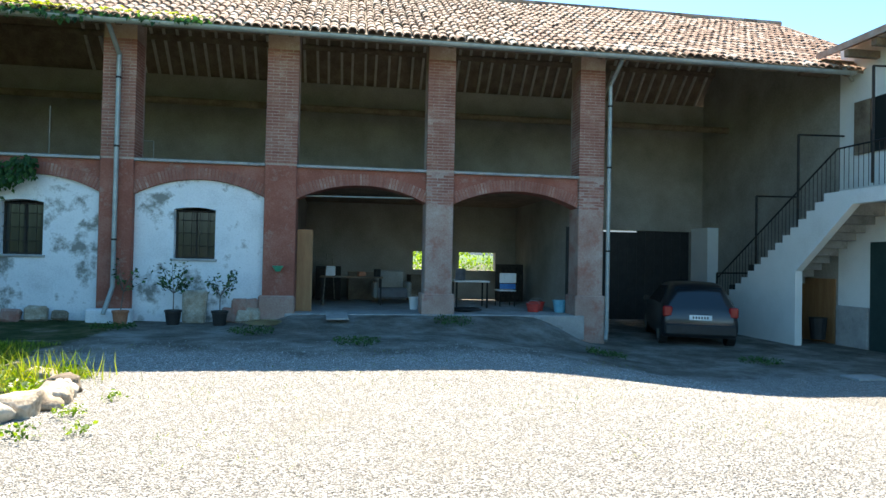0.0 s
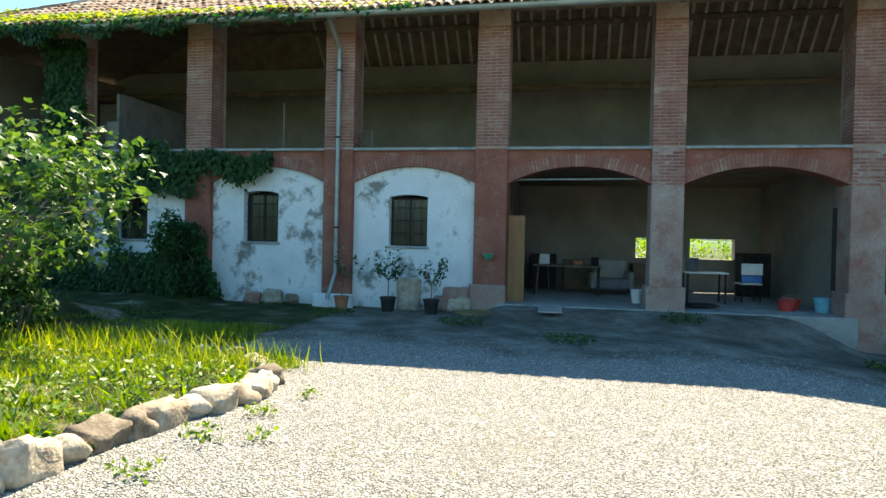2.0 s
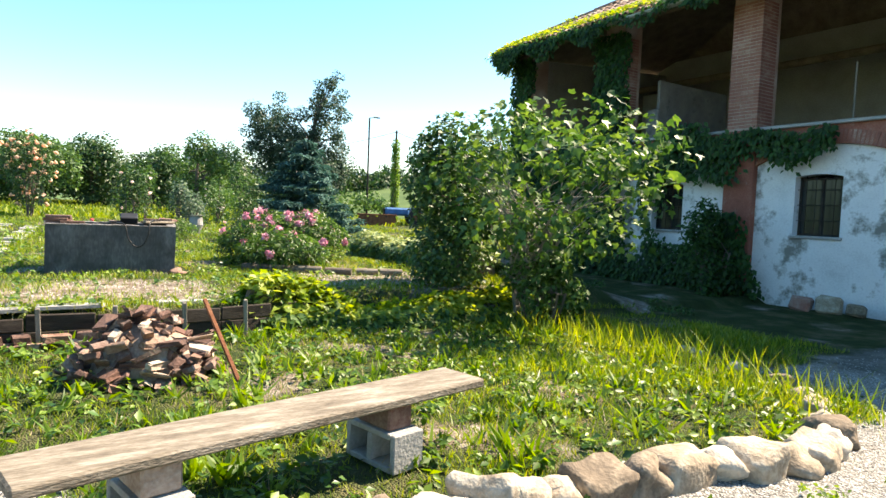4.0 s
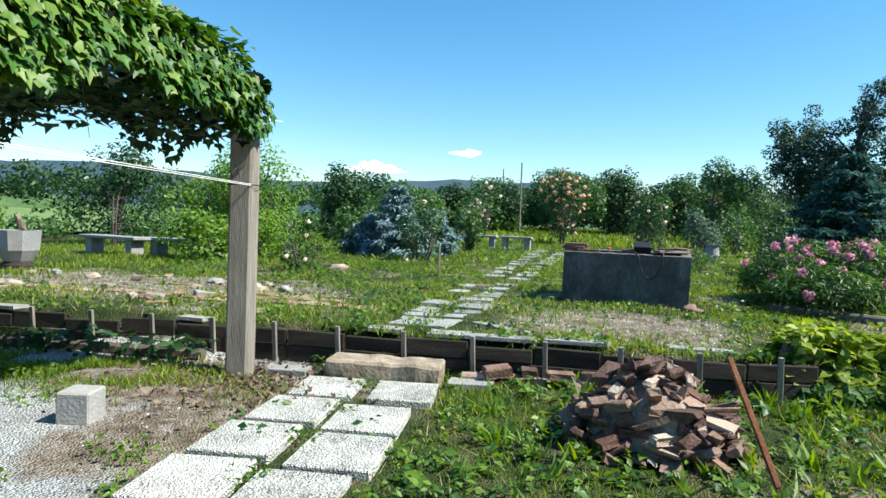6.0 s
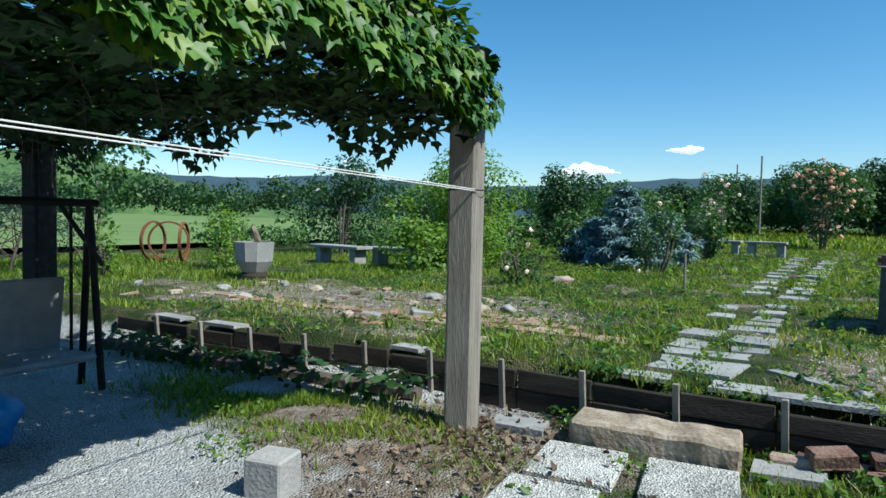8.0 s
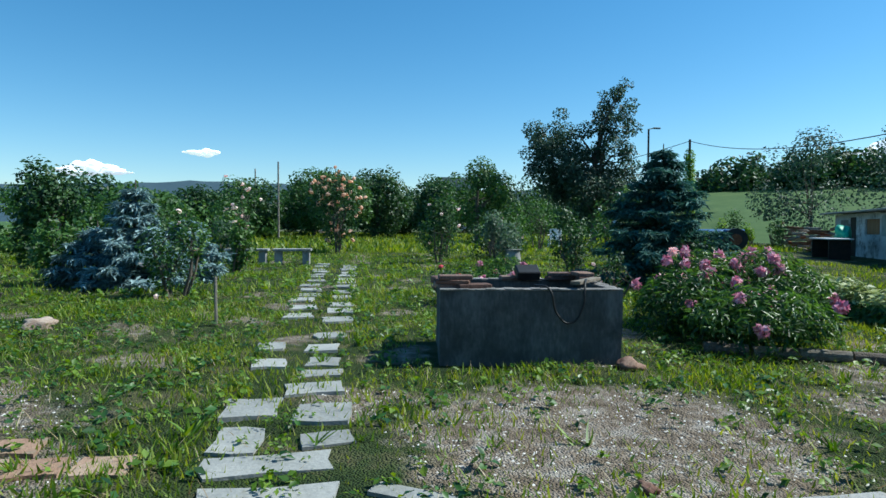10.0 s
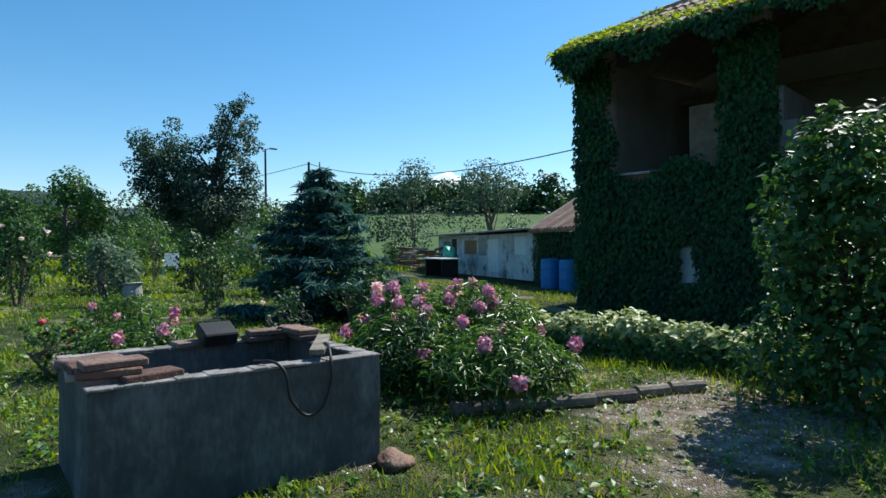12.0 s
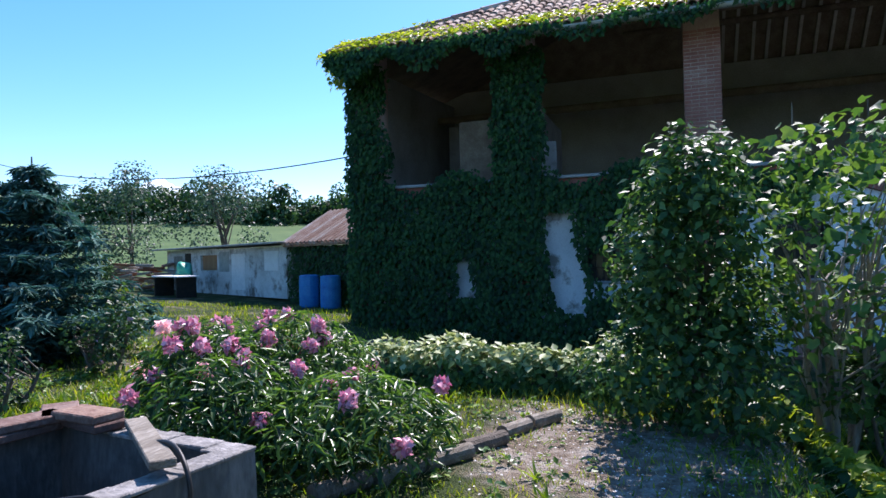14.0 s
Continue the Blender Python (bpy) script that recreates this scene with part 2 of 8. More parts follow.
def box(bm, lo, hi, bevel=0.0, turn=None):
    vs = bmesh.ops.create_cube(bm, size=1.0)["verts"]
    lo, hi = Vector(lo), Vector(hi)
    for v in vs:
        v.co = Vector([lo[i] + (v.co[i] + 0.5) * (hi[i] - lo[i]) for i in range(3)])
    if bevel:
        es = list({e for v in vs for e in v.link_edges})
        r = bmesh.ops.bevel(bm, geom=es, offset=bevel, segments=1, affect="EDGES")
        vs = [v for v in bm.verts if v.is_valid and (v in set(r["verts"]) or v in set(x for x in vs if x.is_valid))]
    if turn:
        bmesh.ops.transform(bm, matrix=turn, verts=vs)
    return vs


def rod(bm, a, b, r1, r2=None, n=8):
    a, b = Vector(a), Vector(b)
    d = b - a
    m = Matrix.Translation((a + b) / 2) @ d.to_track_quat("Z", "Y").to_matrix().to_4x4()
    return bmesh.ops.create_cone(bm, cap_ends=True, segments=n, radius1=r1, radius2=r1 if r2 is None else r2, depth=d.length, matrix=m)["verts"]


def lathe(bm, profile, n=20, at=(0, 0, 0)):
    rings = [[bm.verts.new((at[0] + r * math.cos(2 * math.pi * i / n), at[1] + r * math.sin(2 * math.pi * i / n), at[2] + z)) for i in range(n)] for r, z in profile]
    for a, b in zip(rings, rings[1:]):
        for i in range(n):
            bm.faces.new((a[i], a[(i + 1) % n], b[(i + 1) % n], b[i]))
    bm.faces.new(rings[0][::-1])
    bm.faces.new(rings[-1])


def lump(bm, c, r, seed, sub=2, rough=0.25):
    vs = bmesh.ops.create_icosphere(bm, subdivisions=sub, radius=1)["verts"]
    for v in vs:
        k = 1 + rough * noise.noise(v.co * 1.3 + Vector((seed * 3.1, seed * 1.7, seed)))
        v.co = Vector((c[0] + v.co.x * r[0] * k, c[1] + v.co.y * r[1] * k, c[2] + v.co.z * r[2] * k))
    return vs


def prism(bm, outline, y0, y1, axis="y"):
    """A plate from a closed outline of (u, z), between y0 and y1 (or x0, x1)."""
    def p(u, z, d):
        return (u, d, z) if axis == "y" else (d, u, z)
    a = [bm.verts.new(p(u, z, y0)) for u, z in outline]
    b = [bm.verts.new(p(u, z, y1)) for u, z in outline]
    n = len(outline)
    bm.faces.new(a)
    bm.faces.new(b[::-1])
    for i in range(n):
        bm.faces.new((a[i], b[i], b[(i + 1) % n], a[(i + 1) % n]))
    bmesh.ops.recalc_face_normals(bm, faces=bm.faces)


def part(name, bm, mat, parent=None, label="", smooth=False, kind="", m=None):
    ob = new(name, mesh_of(name, bm, mat, smooth))
    if parent:
        ob.parent = parent
    if m:
        ob.matrix_basis = m
    return tagged(ob, label, kind=kind)


def thing(name, label, category, group="", m=None, kind=""):
    ob = new(name)
    ob.empty_display_size = 0.1
    if m:
        ob.matrix_basis = m
    return tagged(ob, label, category, group, kind)


def setting(name, bm, mat, label="", category="", smooth=False):
    ob = new(name, mesh_of(name, bm, mat, smooth))
    return tagged(ob, label, category, kind="structure")


def fast_mesh(name, verts, faces_flat, sizes, mat, smooth=False):
    me = bpy.data.meshes.new(name)
    me.vertices.add(len(verts))
    me.vertices.foreach_set("co", np.asarray(verts, np.float32).ravel())
    me.loops.add(len(faces_flat))
    me.loops.foreach_set("vertex_index", np.asarray(faces_flat, np.int32))
    me.polygons.add(len(sizes))
    starts = np.concatenate(([0], np.cumsum(sizes)[:-1])).astype(np.int32)
    me.polygons.foreach_set("loop_start", starts)
    me.update(calc_edges=True)
    me.materials.append(mat)
    return me


LEAF_PLAIN = (np.array([(0, 0, 0), (0.3, 0.45, 0.08), (0, 1, -0.05), (-0.3, 0.45, 0.08)]), [(0, 1, 2), (0, 2, 3)])
LEAF_LOBED = (np.array([(0, 0, 0), (0.35, 0.05, 0.05), (0.5, 0.42, 0.08), (0.2, 0.5, 0.04), (0, 1, -0.1), (-0.2, 0.5, 0.04), (-0.5, 0.42, 0.08), (-0.35, 0.05, 0.05)]),
              [(0, 1, 2), (0, 2, 3), (0, 3, 4), (0, 4, 5), (0, 5, 6), (0, 6, 7)])
LEAF_LONG = (np.array([(0, 0, 0), (0.12, 0.4, 0.04), (0, 1, -0.15), (-0.12, 0.4, 0.04)]), [(0, 1, 2), (0, 2, 3)])
BLADE = (np.array([(-0.05, 0, 0), (0.05, 0, 0), (0.035, 0.55, 0.1), (-0.035, 0.55, 0.1), (0, 1, 0.32)]), [(0, 1, 2), (0, 2, 3), (3, 2, 4)])


def leaves(name, pos, size, mat, normal=None, spread=0.6, hang=0.3, shape=LEAF_PLAIN):
    """One mesh of leaves at the places pos; normal leans each leaf, hang lets its tip droop."""
    pos = np.asarray(pos, float)
    n = len(pos)
    size = np.broadcast_to(size, (n,))
    nr = R.normal(size=(n, 3))
    nr /= np.linalg.norm(nr, axis=1, keepdims=True)
    z = nr * spread + (np.asarray(normal) if normal is not None else np.array((0, 0, 0.6)))
    z /= np.linalg.norm(z, axis=1, keepdims=True) + 1e-9
    d = R.normal(size=(n, 3)) * (1 - hang) + np.array((0, 0, -1.6)) * hang
    y = d - (d * z).sum(1, keepdims=True) * z
    y /= np.linalg.norm(y, axis=1, keepdims=True) + 1e-9
    x = np.cross(y, z)
    tv, tf = shape
    v = pos[:, None] + size[:, None, None] * (tv[None, :, 0:1] * x[:, None] + tv[None, :, 1:2] * y[:, None] + tv[None, :, 2:3] * z[:, None])
    k = len(tv)
    f = (np.array(tf)[None] + (np.arange(n) * k)[:, None, None]).reshape(-1)
    return fast_mesh(name, v.reshape(-1, 3), f, np.full(n * len(tf), 3), mat)


def blades(name, pos, height, mat, width=1.0, lean=0.35):
    pos = np.asarray(pos, float)
    n = len(pos)
    h = np.broadcast_to(height, (n,))
    a = R.uniform(0, 2 * np.pi, n)
    x = np.stack((np.cos(a), np.sin(a), np.zeros(n)), 1)
    z = np.stack((-np.sin(a), np.cos(a), np.zeros(n)), 1)
    y = np.stack((R.normal(0, lean, n), R.normal(0, lean, n), np.ones(n)), 1)
    tv, tf = BLADE
    w = np.minimum(h, 0.25) * width
    v = pos[:, None] + tv[None, :, 0:1] * x[:, None] * w[:, None, None] + tv[None, :, 1:2] * y[:, None] * h[:, None, None] + tv[None, :, 2:3] * z[:, None] * h[:, None, None]
    f = (np.array(tf)[None] + (np.arange(n) * 5)[:, None, None]).reshape(-1)
    return fast_mesh(name, v.reshape(-1, 3), f, np.full(n * 3, 3), mat)


def sm(a, b, x):
    t = np.clip((np.asarray(x, float) - a) / (b - a), 0, 1)
    return t * t * (3 - 2 * t)


# ---- the lie of the land ----
def wall_x(y):
    """The line of the timber retaining wall."""
    y = np.asarray(y, float)
    return -6.0 + 0.25 * sm(-14, -18, y) - 0.3 * sm(-10.5, -8, y)


def ground_z(x, y):
    x, y = np.asarray(x, float), np.asarray(y, float)
    east = -0.45 * sm(2.8, 7.5, x) * sm(-13, -3, y) - 0.15 * sm(-11, -5, y) * (1 - sm(0.5, 3, y) * sm(-0.5, 0.5, x) * (1 - sm(6.4, 6.9, x)))
    rise = sm(-1.9, -0.25, y) * sm(-0.6, 0.1, x) * (1 - sm(5.0, 6.6, x))
    east = east * (1 - rise) + 0.03 * rise
    edge = 0.05 + 0.5 * sm(-9.6, -8.2, y)
    up = 0.31 * sm(0, 1, (wall_x(y) - x) / edge) * (1 - sm(-4.5, -2.5, y) * sm(-14, -10, x))
    far = 0.015 * np.clip(-x - 12, 0, 60)
    bed = 0.1 * np.exp(-(((x + 12) / 2.2) ** 2 + ((y + 7.6) / 1.6) ** 2))
    bumps = 0.02 * np.sin(x * 2.3 + 1.1 * np.sin(y * 1.7)) * np.sin(y * 2.9 + x)
    return np.where(x > wall_x(y), east, np.minimum(0, east) * 0.3) + up + far * sm(-6, -12, x) + bed + bumps * sm(-0.5, -3, x)


def gz(x, y):
    return float(ground_z(x, y))


def zone(x, y):
    """How far the ground is grown over: 0 gravel, 1 grass; and how far it is bare dry earth."""
    x, y = np.asarray(x, float), np.asarray(y, float)
    # courtyard island behind the border of stones
    bx = -1.6 - 0.1 * np.sin((y + 9) * 0.9)
    isl = sm(0.25, -0.25, x - bx) * sm(-11.8, -11.2, y) * sm(-5.6, -6.4, y + 0.25 * (x + 1.5))
    isl = np.maximum(isl, sm(-4.2, -5.2, x) * sm(-12.0, -11.4, y) * sm(-3.5, -5.0, y))
    walk_in = sm(-2.6, -3.4, x) * sm(-14.1, -13.3, y)
    isl = np.maximum(isl, walk_in * 0.8)
    garden = sm(0.1, -0.1, x - wall_x(y)) * sm(-0.2, -1.0, y - 0 * x)
    g = np.maximum(isl, garden)
    far = sm(-13.5, -15, x)
    g = np.maximum(g, np.maximum(far, sm(1, 8, y) * sm(-14, -15, x)))
    g = np.maximum(g, np.maximum(sm(-24, -30, y), sm(12, 16, y)))
    dry = np.maximum(np.exp(-(((x + 7.4) / 1.3) ** 2 + ((y + 10.9) / 1.3) ** 2) ** 2), np.exp(-(((x + 8.2) / 1.5) ** 2 + ((y + 17.3) / 3.4) ** 2) ** 2))
    dry = np.maximum(dry, np.exp(-(((x + 5) / 0.8) ** 2 + ((y + 14.2) / 1.6) ** 2)))
    dry = np.maximum(dry, 0.85 * np.exp(-(((x + 7.9) / 1.3) ** 2 + ((y + 6.9) / 1.9) ** 2) ** 2))
    dry = np.maximum(dry, (0.62 + 0.05 * garden) * g * sm(0.2, 0.8, np.sin(x * 2.3 + 1.4 * np.sin(y * 1.1)) * np.sin(y * 2.6 + np.sin(x * 1.7))))
    dry = np.maximum(dry, 0.9 * sm(-2.9, -3.6, x) * sm(-6.0, -5.6, x) * sm(-14.5, -14.0, y) * sm(-13.2, -13.5, y))
    return np.clip(g, 0, 1), np.clip(dry, 0, 1)


def earth(x, y):
    """How far the yard is trodden earth, along the foot of the barn."""
    x, y = np.asarray(x, float), np.asarray(y, float)
    return sm(-5.6, -3.2, y + 0.25 * np.sin(x * 1.3)) * sm(-14, -12, x) * (1 - sm(5, 8, y))


def build_ground():
    def lines(lo, hi, fine_lo, fine_hi, step):
        out = list(np.arange(fine_lo, fine_hi + 1e-6, step))
        k = step
        v = fine_hi
        while v < hi:
            k *= 1.35
            v += k
            out.append(v)
        k, v = step, fine_lo
        while v > lo:
            k *= 1.35
            v -= k
            out.append(v)
        return np.array(sorted(out))
    xs = lines(-900, 900, -16, 14, 0.2)
    ys = lines(-900, 900, -19, 7, 0.2)
    X, Y = np.meshgrid(xs, ys)
    Z = ground_z(X, Y)
    nx, ny = len(xs), len(ys)
    idx = np.arange(nx * ny).reshape(ny, nx)
    q = np.stack((idx[:-1, :-1], idx[:-1, 1:], idx[1:, 1:], idx[1:, :-1]), -1).reshape(-1)
    me = fast_mesh("ground", np.stack((X, Y, Z), -1).reshape(-1, 3), q, np.full((nx - 1) * (ny - 1), 4), GROUND)
    g, d = zone(X, Y)
    at = me.color_attributes.new("zone", "FLOAT_COLOR", "POINT")
    at.data.foreach_set("color", np.stack((g, d, earth(X, Y), sm(0.5, -1.5, X) * sm(-13.2, -13.9, Y)), -1).astype(np.float32).reshape(-1))
    for p in me.polygons:
        p.use_smooth = True
    return tagged(new("ground", me), "pale gravel yard running into grassy garden and dry earth", "ground", kind="structure")


def ground_material():
    m = bpy.data.materials.new("ground")
    m.use_nodes = True
    t = m.node_tree
    N, L = t.nodes.new, t.links.new
    b = t.nodes["Principled BSDF"]
    b.inputs["Roughness"].default_value = 0.95
    b.inputs["Specular IOR Level"].default_value = 0.2
    pos = N("ShaderNodeNewGeometry").outputs["Position"]
    at = N("ShaderNodeAttribute")
    at.attribute_name = "zone"
    sep = N("ShaderNodeSeparateColor")
    L(at.outputs["Color"], sep.inputs[0])

    def noisy(scale, detail=5, rough=0.6):
        n = N("ShaderNodeTexNoise")
        n.inputs["Scale"].default_value, n.inputs["Detail"].default_value, n.inputs["Roughness"].default_value = scale, detail, rough
        L(pos, n.inputs[0])
        return n.outputs[0]

    def ramp(src, *stops):
        r = N("ShaderNodeValToRGB")
        e = r.color_ramp.elements
        while len(e) < len(stops):
            e.new(0.5)
        for i, (p, c) in enumerate(stops):
            e[i].position, e[i].color = p, (*c, 1)
        L(src, r.inputs[0])
        return r.outputs[0]

    def mix(f, a, c, mode="MIX"):
        x = N("ShaderNodeMixRGB")
        x.blend_type = mode
        if isinstance(f, float):
            x.inputs[0].default_value = f
        else:
            L(f, x.inputs[0])
        L(a, x.inputs[1])
        L(c, x.inputs[2])
        return x.outputs[0]

    def mth(op, a, c):
        x = N("ShaderNodeMath")
        x.operation = op
        for i, v in enumerate((a, c)):
            if isinstance(v, (int, float)):
                x.inputs[i].default_value = v
            else:
                L(v, x.inputs[i])
        return x.outputs[0]

    def rng(src, lo, hi):
        x = N("ShaderNodeMapRange")
        x.inputs[1].default_value, x.inputs[2].default_value = lo, hi
        L(src, x.inputs[0])
        return x.outputs[0]
    vor = N("ShaderNodeTexVoronoi")
    vor.inputs["Scale"].default_value = 72
    L(pos, vor.inputs[0])
    sepv = N("ShaderNodeSeparateColor")
    L(vor.outputs["Color"], sepv.inputs[0])
    stones = ramp(sepv.outputs[0], (0.0, (0.11, 0.11, 0.1)), (0.2, (0.28, 0.28, 0.265)), (0.6, (0.44, 0.435, 0.41)), (1.0, (0.64, 0.635, 0.61)))
    gaps = rng(vor.outputs["Distance"], 0.5, 0.72)
    dust = ramp(noisy(0.8), (0.35, (0.25, 0.235, 0.2)), (0.65, (0.4, 0.385, 0.35)))
    deep = ramp(noisy(9.0), (0.3, (0.1, 0.095, 0.085)), (0.7, (0.24, 0.23, 0.21)))
    gravel = mix(gaps, stones, deep)
    gravel = mix(mth("MULTIPLY", rng(noisy(0.45), 0.55, 0.75), 0.7), gravel, dust)
    grass = ramp(noisy(2.2), (0.3, (0.022, 0.042, 0.01)), (0.5, (0.05, 0.075, 0.02)), (0.7, (0.16, 0.14, 0.075)))
    dirt = ramp(noisy(6.0, 6, 0.7), (0.3, (0.1, 0.075, 0.05)), (0.48, (0.25, 0.2, 0.15)), (0.66, (0.44, 0.4, 0.35)))
    n1 = noisy(2.6, 6, 0.65)
    shift = mth("MULTIPLY", mth("SUBTRACT", n1, 0.5), 1.3)
    fg = rng(mth("ADD", sep.outputs[0], shift), 0.4, 0.6)
    fd = rng(mth("ADD", sep.outputs[1], shift), 0.35, 0.65)
    trod = ramp(noisy(1.1, 7, 0.7), (0.34, (0.07, 0.062, 0.045)), (0.5, (0.19, 0.175, 0.145)), (0.64, (0.36, 0.345, 0.31)))
    fe = mth("MULTIPLY", rng(mth("ADD", sep.outputs[2], shift), 0.3, 0.8), 0.85)
    gravel = mix(fe, gravel, trod)
    fines = ramp(noisy(30, 4), (0.3, (0.36, 0.38, 0.38)), (0.55, (0.56, 0.58, 0.58)), (0.75, (0.72, 0.73, 0.73)))
    gravel = mix(mth("MULTIPLY", at.outputs["Alpha"], rng(noisy(1.6), 0.3, 0.5)), gravel, fines)
    col = mix(fd, mix(fg, gravel, grass), dirt)
    L(col, b.inputs["Base Color"])
    bp = N("ShaderNodeBump")
    bp.inputs["Strength"].default_value, bp.inputs["Distance"].default_value = 1.0, 0.03
    h = mth("ADD", mth("MULTIPLY", vor.outputs["Distance"], -1.0), noisy(25))
    L(h, bp.inputs["Height"])
    L(bp.outputs[0], b.inputs["Normal"])
    return m


GROUND = ground_material()
ground = build_ground()


# ---- the barn ----
PIERS = [(-13.85, -13.25), (-10.55, -9.95), (-7.17, -6.55), (-3.89, -3.24), (-0.63, 0.03), (2.81, 3.42), (6.3, 6.9)]
LEDGE, EAVE, SPRING, RISE = 3.2, 5.75, 2.48, 0.34
BACK, EAST, WEST = 6.0, 12.9, -13.85
RIDGE_Y, PITCH = 4.3, 0.6


REAR_EAVE = (6.6, 6.4)


def roof_z(y):
    return EAVE + 0.1 + (y + 0.7) * PITCH


def arch_z(x, xa, xb):
    half, mid = (xb - xa) / 2, (xa + xb) / 2
    r = (half * half + RISE * RISE) / (2 * RISE)
    return SPRING + RISE - r + math.sqrt(max(0, r * r - (x - mid) ** 2))


REDWASH = material("red_washed_render", [(0.2, 0.065, 0.045), (0.28, 0.095, 0.065), (0.36, 0.16, 0.12)], 1.4, 0.92, 0.3, 40, stain=(2.5, 0.56, 0.75, (0.33, 0.24, 0.2)))
FADED = material("faded_render", [(0.25, 0.13, 0.1), (0.35, 0.23, 0.19), (0.45, 0.37, 0.32)], 1.2, 0.92, 0.3, 40, stain=(2.2, 0.5, 0.7, (0.3, 0.11, 0.08)))


def build_pier(i, x0, x1):
    ob = new("pier")
    tagged(ob, "tall square pier of weathered red brick with pale mortar", "pier", "piers of the barn", "structure")
    bm = bmesh.new()
    box(bm, (x0 + 0.008, 0.008, LEDGE - 0.02), (x1 - 0.008, 0.6, roof_z(0.0) - 0.1))
    part("core", bm, MORTAR, ob)
    bm = bmesh.new()
    e = 0.0
    box(bm, (x0 - e, -0.012, -0.7), (x1 + e, 0.6, LEDGE - 0.02), 0.015)
    if i >= 5:
        box(bm, (x0 - 0.06, -0.05, -0.7), (x1 + 0.06, 0.62, 0.5), 0.02)
    part("lower_render", bm, FADED if i >= 5 else REDWASH, ob, "flaking red plaster over the lower brick")
    return ob


def build_spandrel(xa, xb, ivy=False):
    bm = bmesh.new()
    n = 16
    pts = [(xa, LEDGE - 0.05)] + [(xa + (xb - xa) * k / n, arch_z(xa + (xb - xa) * k / n, xa, xb)) for k in range(n + 1)] + [(xb, LEDGE - 0.05)]
    prism(bm, pts, 0.06, 0.5)
    ob = setting("spandrel", bm, REDWASH, "flat brick arch washed in faded red", "arch")
    bm = bmesh.new()
    box(bm, (xa, -0.02, LEDGE - 0.05), (xb, 0.55, LEDGE + 0.01), 0.01)
    setting("ledge", bm, CONCRETE, "worn grey stone ledge above the arches", "ledge")
    return ob


def build_infill(xa, xb, w):
    bm = bmesh.new()
    y0, y1 = 0.13, 0.45
    wx0, wx1, wz0, wz1 = w
    n = 16
    def arc(a, b):
        return [(a + (b - a) * k / n, arch_z(a + (b - a) * k / n, xa, xb) - 0.003) for k in range(n + 1)]
    prism(bm, [(xa, -0.6)] + arc(xa, wx0) + [(wx0, -0.6)], y0, y1)
    prism(bm, [(wx1, -0.6)] + arc(wx1, xb) + [(xb, -0.6)], y0, y1)
    prism(bm, [(wx0, -0.6), (wx0, wz0), (wx1, wz0), (wx1, -0.6)], y0, y1)
    mid = (wx0 + wx1) / 2
    head = [(wx0 + (wx1 - wx0) * k / 6, wz1 - 0.05 + 0.05 * math.sin(math.pi * k / 6)) for k in range(7)]
    prism(bm, head[::-1] + arc(wx0, wx1), y0, y1)
    setting("infill_wall", bm, PLASTER, "peeling white plastered wall under the arch", "wall")
    win = new("window")
    tagged(win, "small dark window with bars and a pale sill", "window", "barn windows", "structure")
    bm = bmesh.new()
    f = 0.04
    for lo, hi in (((wx0, 0.3, wz0), (wx0 + f, 0.35, wz1 - 0.05)), ((wx1 - f, 0.3, wz0), (wx1, 0.35, wz1 - 0.05)), ((wx0 + f, 0.3, wz0), (wx1 - f, 0.35, wz0 + f)), ((wx0 + f, 0.3, wz1 - 0.1), (wx1 - f, 0.35, wz1 - 0.06)), ((mid - 0.02, 0.3, wz0 + f), (mid + 0.02, 0.35, wz1 - 0.1))):
        box(bm, lo, hi, 0.004)
    part("window_frame", bm, DARK_WOOD, win)
    bm = bmesh.new()
    box(bm, (wx0 - 0.05, 0.09, wz0 - 0.05), (wx1 + 0.05, 0.3, wz0 - 0.002), 0.006)
    part("window_sill", bm, CONCRETE, win)
    bm = bmesh.new()
    box(bm, (wx0 + f, 0.32, wz0 + f), (wx1 - f, 0.326, wz1 - 0.1))
    part("pane", bm, GLASS, win)
    for k in range(1, 5):
        bm = bmesh.new()
        x = wx0 + (wx1 - wx0) * k / 5
        rod(bm, (x, 0.22, wz0), (x, 0.22, wz1 - 0.03), 0.008)
        part("bar", bm, IRON, win)
    for k in range(1, 4):
        bm = bmesh.new()
        z = wz0 + (wz1 - wz0) * k / 4
        rod(bm, (wx0, 0.235, z), (wx1, 0.235, z), 0.006)
        part("bar", bm, IRON, win)


GLASS = bpy.data.materials.new("dusty_glass")
GLASS.use_nodes = True
_b = GLASS.node_tree.nodes["Principled BSDF"]
_b.inputs["Base Color"].default_value, _b.inputs["Roughness"].default_value = (0.02, 0.025, 0.025, 1), 0.15

for i, (x0, x1) in enumerate(PIERS):
    build_pier(i, x0, x1)
BAYS = [(PIERS[i][1], PIERS[i + 1][0]) for i in range(6)]
for i, (xa, xb) in enumerate(BAYS):
    build_spandrel(xa, xb)
build_infill(*BAYS[0], (-12.5, -11.7, 1.17, 2.2))
build_infill(*BAYS[1], (-9.0, -8.2, 1.17, 2.2))
build_infill(*BAYS[2], (-5.80, -4.98, 1.18, 2.3))
build_infill(*BAYS[3], (-2.46, -1.63, 1.16, 2.24))


